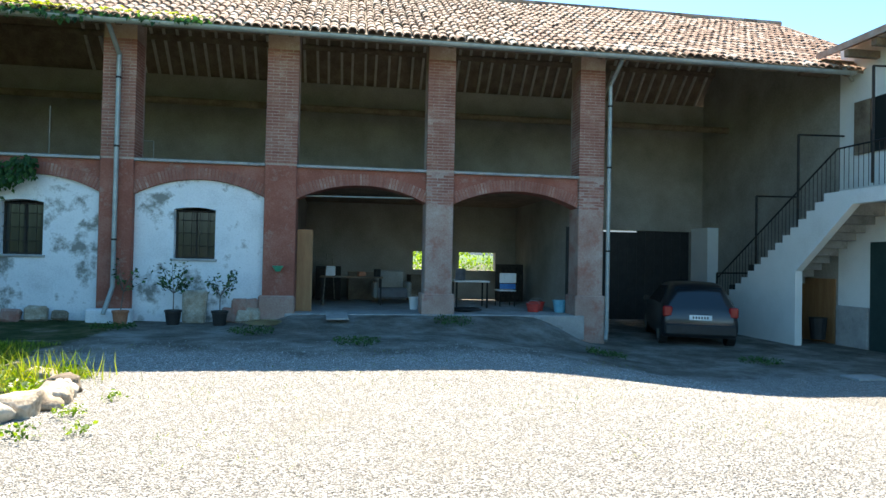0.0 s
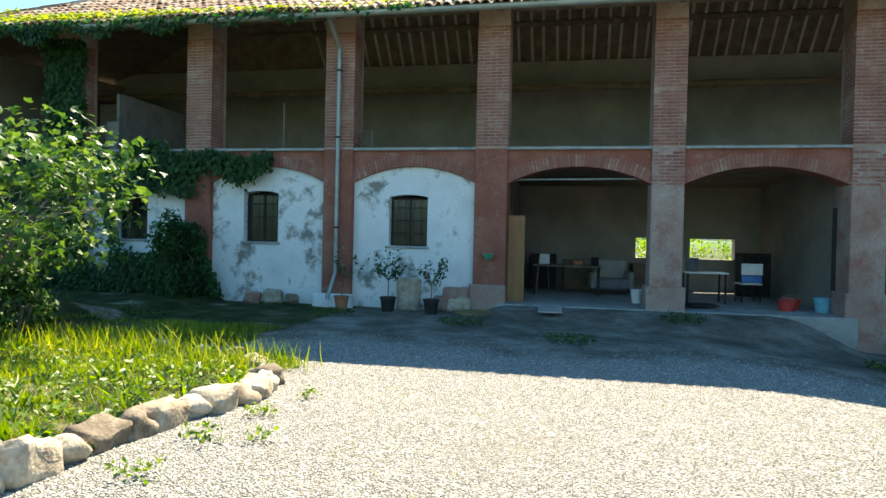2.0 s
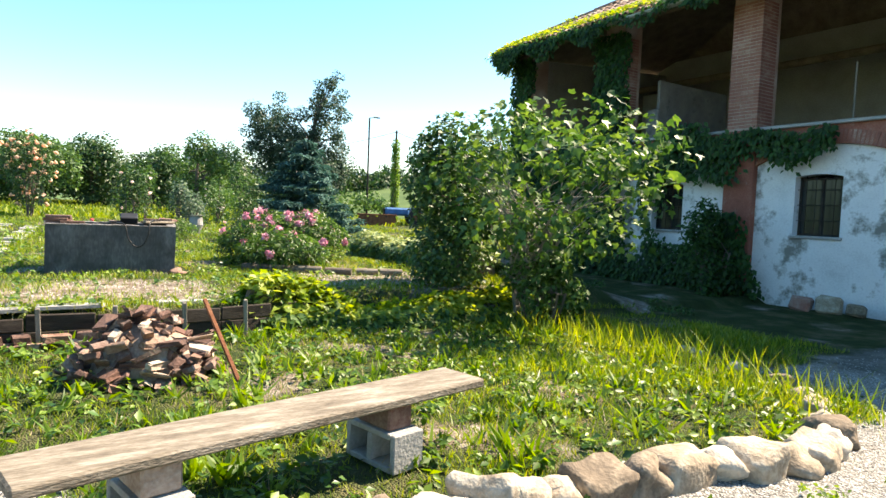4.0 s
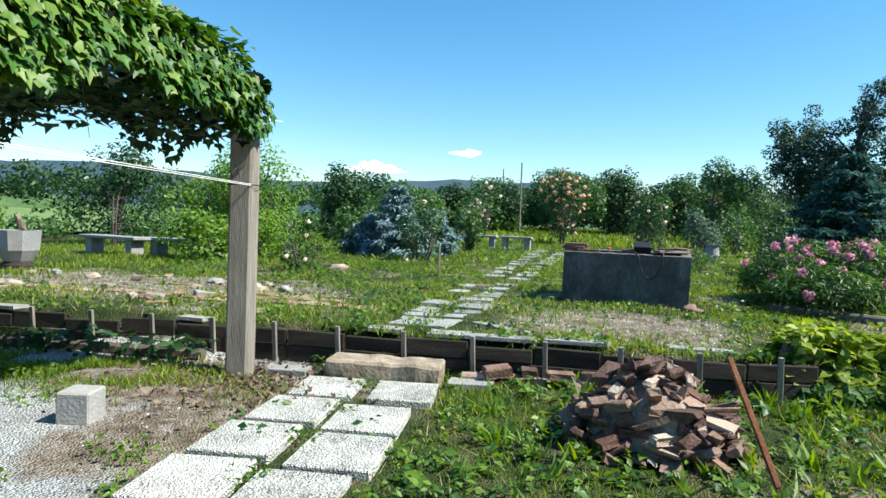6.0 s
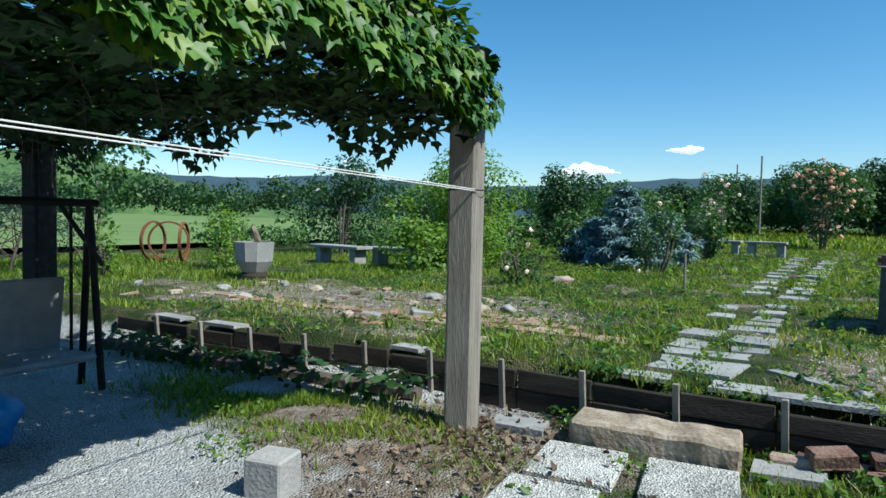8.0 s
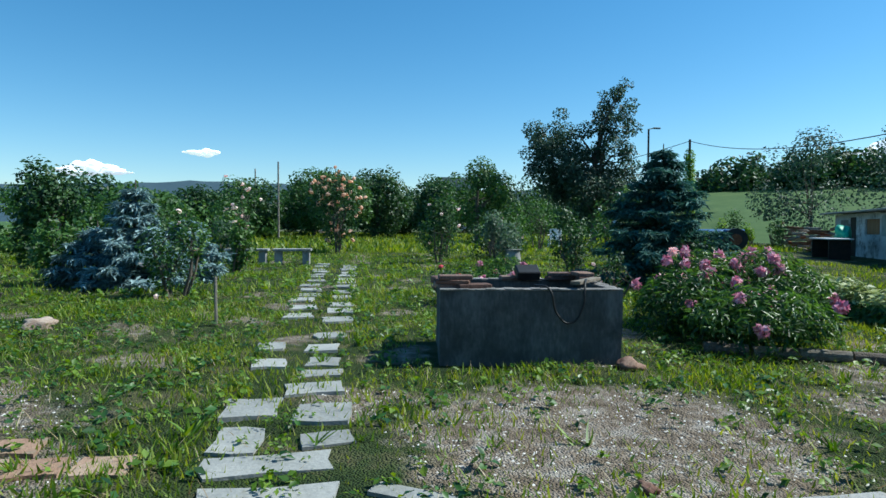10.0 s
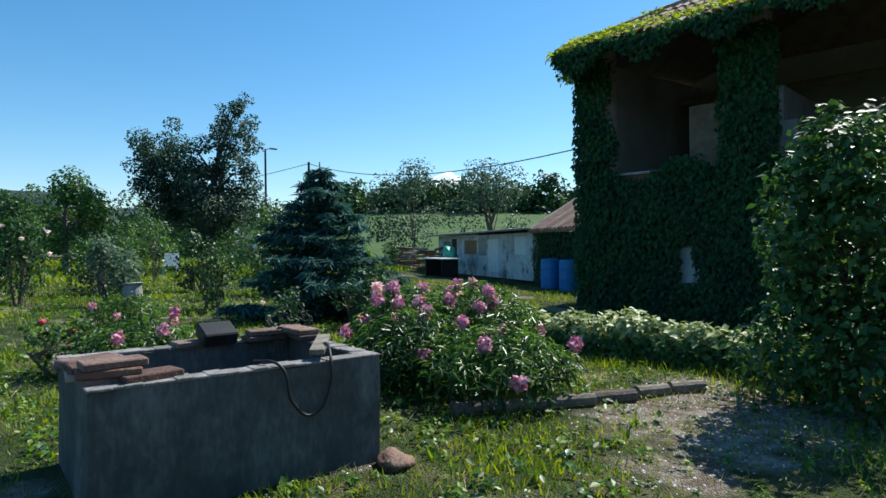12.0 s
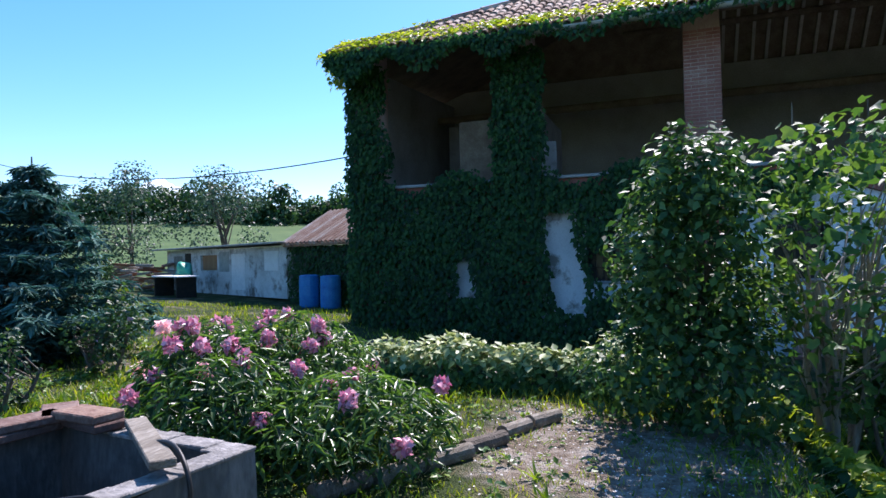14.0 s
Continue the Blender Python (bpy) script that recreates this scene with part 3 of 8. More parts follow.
def wall_with_holes(name, x0, x1, z0, z1, y0, y1, holes, mat, label):
    """A wall along x, cut into strips round its holes (x0, x1, z0, z1)."""
    bm = bmesh.new()
    cuts = sorted({x0, x1, *[h[0] for h in holes], *[h[1] for h in holes]})
    for a, b in zip(cuts, cuts[1:]):
        zs = [z0]
        for h in sorted(holes, key=lambda h: h[2]):
            if h[0] <= a and b <= h[1]:
                zs += [h[2], h[3]]
        zs.append(z1)
        for lo, hi in zip(zs[::2], zs[1::2]):
            if hi > lo:
                box(bm, (a, y0, lo), (b, y1, hi))
    bmesh.ops.remove_doubles(bm, verts=bm.verts, dist=0.0005)
    return setting(name, bm, mat, label, "wall")


wall_with_holes("wall_back", WEST, EAST, -0.8, 6.6, BACK, BACK + 0.35,
                [(3.15, 4.0, 0.93, 1.5), (4.62, 5.8, 0.93, 1.5), (9.4, 12.5, -0.8, 2.35)], OLD_WALL, "rough brown rendered back wall of the barn")
bm = bmesh.new()
box(bm, (WEST, 0.6, -0.8), (WEST + 0.35, BACK, EAVE))
prism(bm, [(0.6, EAVE), (0.6, EAVE + 0.08), (BACK, EAVE + 0.45), (BACK, EAVE)], WEST, WEST + 0.35, "x")
setting("wall_west", bm, OLD_WALL, "old end wall of the barn grown over with creeper", "wall")
bm = bmesh.new()
box(bm, (EAST, 0.0, -0.8), (EAST + 0.35, BACK, roof_z(0) - 0.1))
prism(bm, [(0.0, roof_z(0) - 0.1), (RIDGE_Y, roof_z(RIDGE_Y) - 0.2), (BACK, 6.85), (BACK, roof_z(0) - 0.1)], EAST, EAST + 0.35, "x")
setting("wall_east", bm, OLD_WALL, "grey unpainted wall at the end of the barn", "wall")
bm = bmesh.new()
box(bm, (-0.4, 0.6, -0.3), (-0.15, BACK, LEDGE - 0.25))
setting("partition_wall", bm, OLD_WALL, "rough rendered partition wall", "wall")
bm = bmesh.new()
box(bm, (6.45, 0.6, -0.6), (6.8, BACK, LEDGE - 0.25))
setting("partition_wall", bm, OLD_WALL, "rough rendered partition wall", "wall")
bm = bmesh.new()
box(bm, (WEST + 0.35, 0.5, LEDGE - 0.25), (6.85, BACK, LEDGE - 0.02))
setting("loft_floor", bm, BEAM, "old plank floor of the hay loft", "floor")
bm = bmesh.new()
box(bm, (-0.15, -0.1, -0.5), (6.45, BACK, 0.05), 0.02)
setting("barn_floor", bm, CONCRETE, "worn grey concrete floor of the open barn", "floor")


def build_roof():
    roof = new("roof")
    tagged(roof, "old clay tile roof of the barn, sun bleached, mossy at its edge", "roof", kind="structure")
    bm = bmesh.new()
    xr0, yr = -14.0 + 7.2, RIDGE_Y
    xe = 14.6
    A, B = (-14.0, -0.7, roof_z(-0.7)), (xe, -0.7, roof_z(-0.7))
    C, D = (xe, yr, roof_z(yr)), (xr0, yr, roof_z(yr))
    E2, F2 = (-14.0, *REAR_EAVE), (xe, *REAR_EAVE)
    for quad in ((A, B, C, D), (D, C, F2, E2), (A, D, E2)):
        low = [bm.verts.new(Vector(p) - Vector((0, 0, 0.07))) for p in quad]
        top = [bm.verts.new(p) for p in quad]
        bm.faces.new(top)
        bm.faces.new(low[::-1])
        k = len(quad)
        for i in range(k):
            bm.faces.new((low[i], low[(i + 1) % k], top[(i + 1) % k], top[i]))
    part("roof_deck", bm, BEAM, roof)
    return roof


roof = build_roof()
# rafters, purlins and tie beams
def hip_y(x):
    return min(RIDGE_Y, (x + 14) / 1.44 - 0.75)


for x in np.arange(-13.3, 12.8, 0.55):
    bm = bmesh.new()
    a, b = Vector((x, -0.65, roof_z(-0.65) - 0.14)), Vector((x, hip_y(x), roof_z(hip_y(x)) - 0.14))
    box(bm, (-0.04, -0.05, 0), (0.04, 0.05, (b - a).length), 0, Matrix.Translation(a) @ (b - a).to_track_quat("Z", "X").to_matrix().to_4x4())
    part("rafter", bm, BEAM, roof)
for x in np.arange(-6.4, 12.8, 0.36):
    bm = bmesh.new()
    a, b = Vector((x + 0.03 * math.sin(x * 9), REAR_EAVE[0] - 0.3, REAR_EAVE[1] + 0.2)), Vector((x, RIDGE_Y, roof_z(RIDGE_Y) - 0.16))
    box(bm, (-0.035, -0.035, 0), (0.035, 0.035, (b - a).length), 0, Matrix.Translation(a) @ (b - a).to_track_quat("Z", "X").to_matrix().to_4x4())
    part("rafter", bm, PALE_WOOD, roof, "pale sawn rafter")
bm = bmesh.new()
rod(bm, (-8.5, 5.4, 7.5), (EAST, 5.4, 7.5), 0.09, n=10)
rod(bm, (WEST, 4.6, 5.5), (EAST, 4.6, 5.5), 0.1, n=10)
for y in (0.3, 2.3, RIDGE_Y):
    rod(bm, (-13.7 + (y + 0.7) * 1.44, y, roof_z(y) - 0.32), (EAST, y, roof_z(y) - 0.32), 0.11, n=10)
setting("purlin", bm, BEAM, "long round roof beam of old wood", "beam")
bm = bmesh.new()
for k in np.arange(0.4, 5.4, 0.32):
    y = -0.7 + k
    box(bm, (-13.9 + (y + 0.7) * 1.44, y, roof_z(y) - 0.095), (EAST, y + 0.04, roof_z(y) - 0.072))
setting("batten", bm, BENCH_WOOD, "thin wooden battens under the tiles", "batten")
bm = bmesh.new()
n = 10
g = [(-0.78 + 0.08 * math.cos(a), EAVE + 0.02 + 0.08 * math.sin(a)) for a in np.linspace(math.pi, 2 * math.pi, n)]
g2 = [(-0.78 + 0.07 * math.cos(a), EAVE + 0.02 + 0.07 * math.sin(a)) for a in np.linspace(2 * math.pi, math.pi, n)]
prism(bm, g + g2, -9.9, 12.6, "x")
setting("gutter", bm, ZINC, "grey metal gutter along the eaves", "gutter")
for x, ybot in ((-3.55, -0.1), (6.98, -0.1)):
    pipe = thing("downpipe", "grey green metal downpipe running down a brick pier", "downpipe", "downpipes of the barn", kind="structure")
    bm = bmesh.new()
    rod(bm, (x, -0.72, EAVE - 0.05), (x, -0.1, EAVE - 0.45), 0.045, n=10)
    rod(bm, (x, -0.09, EAVE - 0.43), (x, -0.09, 0.55 if x < 0 else -0.3), 0.045, n=10)
    rod(bm, (x, -0.09, 0.56 if x < 0 else -0.28), (x - 0.1, -0.28, 0.02 if x < 0 else -0.48), 0.045, n=10)
    part("pipe", bm, ZINC, pipe, smooth=False)
    for z in (1.5, 3.4, 4.8):
        bm = bmesh.new()
        rod(bm, (x, -0.09, z), (x, -0.09, z + 0.04), 0.055, n=10)
        part("clamp", bm, IRON, pipe)

# east wing with its outside stair
bm = bmesh.new()
box(bm, (EAST + 0.001, -9.0, -0.8), (EAST + 0.35, -0.002, 6.6))
box(bm, (EAST + 0.35, -9.0, -0.8), (20, -8.6, 6.6))
setting("wing_wall", bm, WING_WALL, "cream painted wall of the dwelling wing", "wall")
bm = bmesh.new()
prism(bm, [(12.0, 6.15), (20.0, 9.4), (20.0, 9.55), (12.0, 6.3)], -9.5, -0.3)
setting("wing_roof", bm, TILE, "clay tiled roof slope of the wing", "roof")


def build_stair():
    st = new("stair")
    tagged(st, "white plastered outside stair with dark iron railing along the wall", "stair", kind="structure")
    x0, x1 = 11.6, EAST - 0.002
    n, yb, yt, zb, zt = 19, 3.75, -1.35, -0.47, 2.9
    run, rise = (yb - yt) / n, (zt - zb) / n
    bm = bmesh.new()
    out = [(yb, zb - 0.2)]
    for k in range(n):
        out += [(yb - k * run, zb + (k + 1) * rise), (yb - (k + 1) * run, zb + (k + 1) * rise)]
    out += [(-9.0, zt), (-9.0, zt - 0.25), (-1.9, zt - 0.3), (-0.2, 1.15), (-0.2, zb - 0.3)]
    prism(bm, out, x0, x0 + 0.18, "x")
    part("side_wall", bm, WING_WALL, st)
    for k in range(n):
        bm = bmesh.new()
        box(bm, (x0 + 0.18, yb - (k + 1) * run, zb + k * rise - 0.3), (x1, yb - k * run + 0.02, zb + (k + 1) * rise), 0.006)
        part("step", bm, CONCRETE, st)
    bm = bmesh.new()
    box(bm, (x0 + 0.18, -9.0, zt - 0.2), (x1, yt, zt), 0.004)
    part("landing", bm, CONCRETE, st)
    return st


build_stair()


# ---- the garden ----
TANK_POSE = pose(-9.86, -10.65, 0.22, 0, 0, 81)


def build_tank():
    t = thing("water_tank", "low open water tank of grey stained concrete, half rendered", "water tank", m=TANK_POSE)
    w, d, h, k = 0.80, 0.62, 0.75, 0.11
    for lo, hi in (((-w, -d, 0), (w, -d + k, h)), ((-w, d - k, 0), (w, d, h)), ((-w, -d + k, 0), (-w + k, d - k, h)), ((w - k, -d + k, 0), (w, d - k, h))):
        bm = bmesh.new()
        box(bm, lo, hi)
        bmesh.ops.subdivide_edges(bm, edges=[e for e in bm.edges if e.calc_length() > 0.5], cuts=14, use_grid_fill=True)
        for v in bm.verts:
            v.co += Vector((noise.noise(v.co * 3), noise.noise(v.co * 3 + Vector((5, 0, 0))), noise.noise(v.co * 4) if v.co.z > 0.5 else 0)) * 0.012
        part("tank_wall", bm, TANK, t)
    bm = bmesh.new()
    rim = random.Random(4)
    for side in range(4):
        length, off = (2 * w, -d) if side % 2 == 0 else (2 * d, -w)
        count = int(length / 0.08)
        for j in range(count):
            u = -length / 2 + j * length / count
            box(bm, (u, off - rim.uniform(0.004, 0.012), h + 0.001), (u + length / count + 0.012, off + k + rim.uniform(-0.012, 0.012), h + rim.uniform(0.014, 0.022)), 0.004, pose(0, 0, 0, 0, 0, side * 90))
    part("rim", bm, RIM, t, "crumbling pale mortar rim")
    bm = bmesh.new()
    box(bm, (-w + k + 0.02, -d + k + 0.02, 0.0), (w - k - 0.02, d - k - 0.02, 0.1))
    part("tank_floor", bm, TANK, t)
    return t


build_tank()
for (x, y, z, rz, mat) in [(-0.66, -0.45, 0.76, 6, OLD_BRICK), (-0.7, -0.26, 0.76, -4, RUBBLE), (-0.68, -0.05, 0.76, 9, OLD_BRICK), (-0.72, 0.15, 0.76, 2, OLD_BRICK), (-0.68, -0.47, 0.80, -8, RUBBLE), (-0.69, -0.25, 0.80, 5, OLD_BRICK), (-0.66, -0.46, 0.84, 3, OLD_BRICK), (-0.71, -0.04, 0.80, 20, OLD_BRICK), (-0.5, -0.5, 0.765, 12, OLD_BRICK),
                           (0.5, 0.5, 0.76, 3, OLD_BRICK), (0.52, 0.49, 0.80, -6, OLD_BRICK), (0.7, 0.27, 0.775, 84, OLD_BRICK), (0.68, 0.29, 0.815, 92, RUBBLE), (0.69, 0.52, 0.8, 60, OLD_BRICK), (0.02, 0.55, 0.76, 5, OLD_BRICK)]:
    bm = bmesh.new()
    box(bm, (-0.15, -0.08, 0), (0.15, 0.08, 0.038), 0.006)
    tagged(part("tile", bm, mat, None, "old flat clay tile lying on the tank rim", m=TANK_POSE @ pose(x, y, z, 0, 0, rz)), category="tile", group="tiles on the water tank")
bm = bmesh.new()
box(bm, (-0.045, -0.38, 0), (0.045, 0.4, 0.032), 0.004)
tagged(part("plank", bm, BENCH_WOOD, None, "short weathered plank laid across the tank corner", m=TANK_POSE @ pose(0.57, -0.28, 0.795, -1, 0, -29)), category="plank")
cu = bpy.data.curves.new("hose", "CURVE")
cu.dimensions, cu.bevel_depth, cu.bevel_resolution = "3D", 0.009, 2
sp = cu.splines.new("BEZIER")
pts = [(0.05, -0.5, 0.79), (0.15, -0.64, 0.77), (0.22, -0.66, 0.55), (0.33, -0.66, 0.47), (0.44, -0.66, 0.6), (0.47, -0.62, 0.79), (0.6, -0.2, 0.8)]
sp.bezier_points.add(len(pts) - 1)
for b, p in zip(sp.bezier_points, pts):
    b.co = TANK_POSE @ Vector(p)
    b.handle_left_type = b.handle_right_type = "AUTO"
cu.materials.append(BLACK)
tagged(new("hose", cu), "thin black hose looping over the tank rim", "hose")
bm = bmesh.new()
box(bm, (-0.12, -0.09, 0), (0.12, 0.09, 0.1), 0.01)
tagged(part("tray", bm, BLACK, None, "small black tray leaning on the tank rim", m=TANK_POSE @ pose(0.15, 0.52, 0.79, 25, 0, 4)), category="tray")


def build_post(x, y, h, r, label, mat=OLD_WOOD):
    bm = bmesh.new()
    box(bm, (-r, -r, -0.1), (r, r, h), 0.02)
    p = part("post", bm, mat, None, label, m=pose(x, y, gz(x, y), 0, 0, 8))
    return tagged(p, category="post", group="posts of the pergola")


build_post(-5.42, -14.06, 2.45, 0.095, "thick weathered square wooden pergola post")
for k in range(16):
    y0 = -18.3 + k * 0.55
    x0, x1 = float(wall_x(y0)) + 0.03, float(wall_x(y0 + 0.55)) + 0.03
    bm = bmesh.new()
    length = math.hypot(0.55, x1 - x0)
    box(bm, (-0.02, 0, -0.06), (0.02, length - 0.004, 0.145), 0.005)
    turn = -math.degrees(math.atan2(x1 - x0, 0.55))
    tagged(part("retaining_board", bm, DARK_WOOD, None, "dark rotting plank holding back the garden bed", m=pose(x0, y0, 0.0, 0, 0, turn)), category="board", group="boards of the retaining wall")
    bm = bmesh.new()
    box(bm, (-0.018, 0, 0), (0.018, length - 0.012, 0.13 + 0.02 * math.sin(k * 2.7)), 0.008)
    for v in bm.verts:
        v.co += noise.noise_vector(v.co * 8 + Vector((k, 0, 0))) * 0.01
    tagged(part("retaining_board", bm, DARK_WOOD, None, "dark rotting upper plank with a worn edge above the garden bed", m=pose(x0 + 0.012 * math.sin(k * 1.9), y0, 0.152, 0.8 * math.sin(k * 3.1), 2.5 * math.sin(k * 2.2), turn)), category="board", group="boards of the retaining wall")

for k in range(14):
    y = -17.6 + k * 0.6
    bm = bmesh.new()
    box(bm, (0, -0.02, -0.1), (0.03, 0.02, 0.36), 0.004)
    tagged(part("stake", bm, OLD_WOOD, None, "short grey wooden stake nailed before the planks", m=pose(float(wall_x(y)) + 0.055, y, 0, 2, 3, 0)), category="stake", group="stakes of the retaining wall")
bm = bmesh.new()
box(bm, (-0.17, -0.47, -0.05), (0.17, 0.47, 0.17), 0.02)
bmesh.ops.subdivide_edges(bm, edges=[e for e in bm.edges if e.calc_length() > 0.5], cuts=9)
for v in bm.verts:
    v.co += Vector((noise.noise(v.co * 5), noise.noise(v.co * 4 + Vector((3, 0, 0))), noise.noise(v.co * 6))) * 0.025
tagged(part("stone_step", bm, ROCK, None, "long worn stone step before the garden path", m=pose(-5.62, -12.87, 0, 0, 0, 4)), category="step")
for col, yc in ((0, -13.17), (1, -12.62)):
    for k in range(6):
        x = -5.12 + k * 0.585 + (0.05 if col else 0)
        if k == 0 and col:
            x -= 0.1
        bm = bmesh.new()
        box(bm, (-0.26, -0.23, -0.03), (0.26, 0.23, 0.03), 0.006)
        tagged(part("paving_slab", bm, PEBBLE_SLAB, None, "square washed pebble paving slab in the grass", m=pose(x, yc + 0.03 * math.sin(k * 3 + col), 0.02, 0.6 * math.sin(k), 0, 5 + 2 * math.sin(k * 5 + col))), category="paving slab", group="slabs of the yard path")

bm = bmesh.new()
box(bm, (-0.1, -0.1, 0), (0.1, 0.1, 0.2), 0.01)
tagged(part("concrete_cube", bm, CONCRETE, None, "pale concrete block standing on the gravel", m=pose(-3.98, -14.3, gz(-3.98, -14.3) - 0.01, 0, 0, 12)), category="block")


# ---- bench ----
bench = thing("bench", "rough plank bench laid on stacked concrete blocks", "bench", m=pose(-2.3, -10.45, 0, 0, 0, 102))
bm = bmesh.new()
box(bm, (-1.3, -0.17, 0.33), (1.0, 0.17, 0.38), 0.01)
part("seat", bm, BENCH_WOOD, bench)
for x in (-0.9, 0.3):
    bm = bmesh.new()
    box(bm, (x, -0.2, 0.0), (x + 0.2, -0.165, 0.2), 0.006)
    box(bm, (x, 0.165, 0.0), (x + 0.2, 0.2, 0.2), 0.006)
    box(bm, (x, -0.018, 0.031), (x + 0.2, 0.018, 0.169), 0.002)
    box(bm, (x, -0.164, 0.0), (x + 0.2, 0.164, 0.03), 0.004)
    box(bm, (x, -0.164, 0.17), (x + 0.2, 0.164, 0.2), 0.004)
    part("hollow_block", bm, CONCRETE, bench)
    bm = bmesh.new()
    box(bm, (x + 0.02, -0.13, 0.2), (x + 0.18, 0.13, 0.33), 0.01)
    part("block", bm, RUBBLE, bench)


# ---- trees and shrubs ----
def crown_points(n, blobs, shell=0.55):
    """Places in a crown made of overlapping blobs (x, y, z, rx, ry, rz)."""
    bl = np.array(blobs, float)
    vol = bl[:, 3] * bl[:, 4] + bl[:, 4] * bl[:, 5]
    pick = R.choice(len(bl), n, p=vol / vol.sum())
    d = R.normal(size=(n, 3))
    d /= np.linalg.norm(d, axis=1, keepdims=True)
    r = shell + (1.08 - shell) * R.random(n) ** 0.6
    p = bl[pick, :3] + d * bl[pick, 3:] * r[:, None]
    return p, d


def tree(name, label, category, x, y, h, blobs, n, size, mat, trunk=0.12, shape=LEAF_PLAIN, group="", hang=0.3, bark=BARK, limbs=10, flowers=None, stems=1, m=None):
    z0 = gz(x, y)
    t = thing(name, label, category, group, m=pose(x, y, z0 - 0.03))
    bm = bmesh.new()
    rr = random.Random(int(abs(x * 31 + y * 17)))
    bl = list(blobs)
    for s in range(stems):
        a = rr.uniform(0, 6.28)
        foot = Vector((0.12 * math.cos(a), 0.12 * math.sin(a), 0)) if stems > 1 else Vector((0, 0, 0))
        top = Vector((foot.x * 3, foot.y * 3, h * 0.55))
        knee = foot.lerp(top, 0.5) + Vector((rr.uniform(-0.04, 0.04) * h, rr.uniform(-0.04, 0.04) * h, 0))
        rod(bm, foot, knee, trunk, trunk * 0.8, 8)
        rod(bm, knee, top, trunk * 0.8, trunk * 0.55, 8)
        for k in range(limbs):
            b = Vector(bl[rr.randrange(len(bl))][:3])
            st = knee.lerp(top, rr.uniform(0, 1))
            if rr.random() < 0.3:
                st = foot.lerp(knee, rr.uniform(0.5, 1))
            mid = st.lerp(b, 0.5) + Vector((0, 0, 0.04 * h))
            rod(bm, st, mid, trunk * 0.35, trunk * 0.22, 6)
            rod(bm, mid, b, trunk * 0.22, trunk * 0.08, 5)
    part("trunk", bm, bark, t)
    p, d = crown_points(n, bl)
    ob = new("crown", leaves("crown", p, size * R.uniform(0.6, 1.25, n), mat, d * 0.6 + np.array((0, 0, 0.5)), 0.7, hang, shape))
    ob.parent = t
    if flowers:
        k, fs, fm = flowers
        for j in range(k):
            q, dd = crown_points(1, bl, 0.95)
            bm = bmesh.new()
            lump(bm, (0, 0, 0), (fs, fs, fs * 0.8), j, 1, 0.9)
            part("blossom", bm, fm, t, m=Matrix.Translation(Vector(q[0])))
    return t


def blobs_round(cx, cy, cz, rx, rz, n, seed, spread=0.6):
    r = np.random.default_rng(seed)
    out = []
    for k in range(n):
        d = r.normal(size=3)
        d /= np.linalg.norm(d)
        out.append((cx + d[0] * rx * spread, cy + d[1] * rx * spread, cz + d[2] * rz * spread, rx * r.uniform(0.3, 0.5), rx * r.uniform(0.3, 0.5), rz * r.uniform(0.3, 0.5)))
    return out


def small_blobs(cx, cy, cz, rx, rz, n, seed):
    """Many small clumps of leaves through a ragged crown."""
    r = np.random.default_rng(seed)
    out = []
    for k in range(n):
        d = r.normal(size=3)
        d *= r.uniform(0.45, 1.02) / np.linalg.norm(d)
        q = r.uniform(0.14, 0.3)
        out.append((cx + d[0] * rx, cy + d[1] * rx, cz + d[2] * rz, rx * q * 1.2, rx * q * 1.2, rx * q))
    return out


def spruce(x, y, h, r, mat, n, label):
    z0 = gz(x, y)
    t = thing("spruce", label, "tree", m=pose(x, y, z0 - 0.05))
    bm = bmesh.new()
    rod(bm, (0, 0, 0), (0, 0, h * 0.97), r * 0.07, 0.01, 8)
    pts, nrm = [], []
    rr = random.Random(int(h * 100))
    tiers = int(h / 0.24)
    for k in range(tiers):
        z = h * (0.04 + 0.93 * k / tiers)
        reach = r * (1 - z / h) ** 0.85
        for j in range(9):
            a = rr.uniform(0, 6.28)
            L = reach * rr.uniform(0.65, 1.12)
            tip = Vector((math.cos(a) * L, math.sin(a) * L, z + 0.12 * L))
            st = Vector((0, 0, z + 0.02))
            if L > 0.25:
                rod(bm, st, tip, 0.014, 0.004, 4)
            cnt = max(3, int(n * L / (tiers * 9 * r * 0.55)))
            for c in range(cnt):
                u = rr.uniform(0.2, 1.05)
                w = 0.28 * L * (1.1 - u) + 0.05
                pts.append((tip.x * u + rr.uniform(-w, w), tip.y * u + rr.uniform(-w, w), z + 0.12 * L * u + rr.uniform(-0.08, 0.02)))
                nrm.append((math.cos(a) * 0.3, math.sin(a) * 0.3, 1))
    part("trunk", bm, BARK, t)
    ob = new("crown", leaves("crown", pts, 0.17 * R.uniform(0.6, 1.3, len(pts)), mat, np.array(nrm), 0.6, 0.2, LEAF_LONG))
    ob.parent = t
    return t


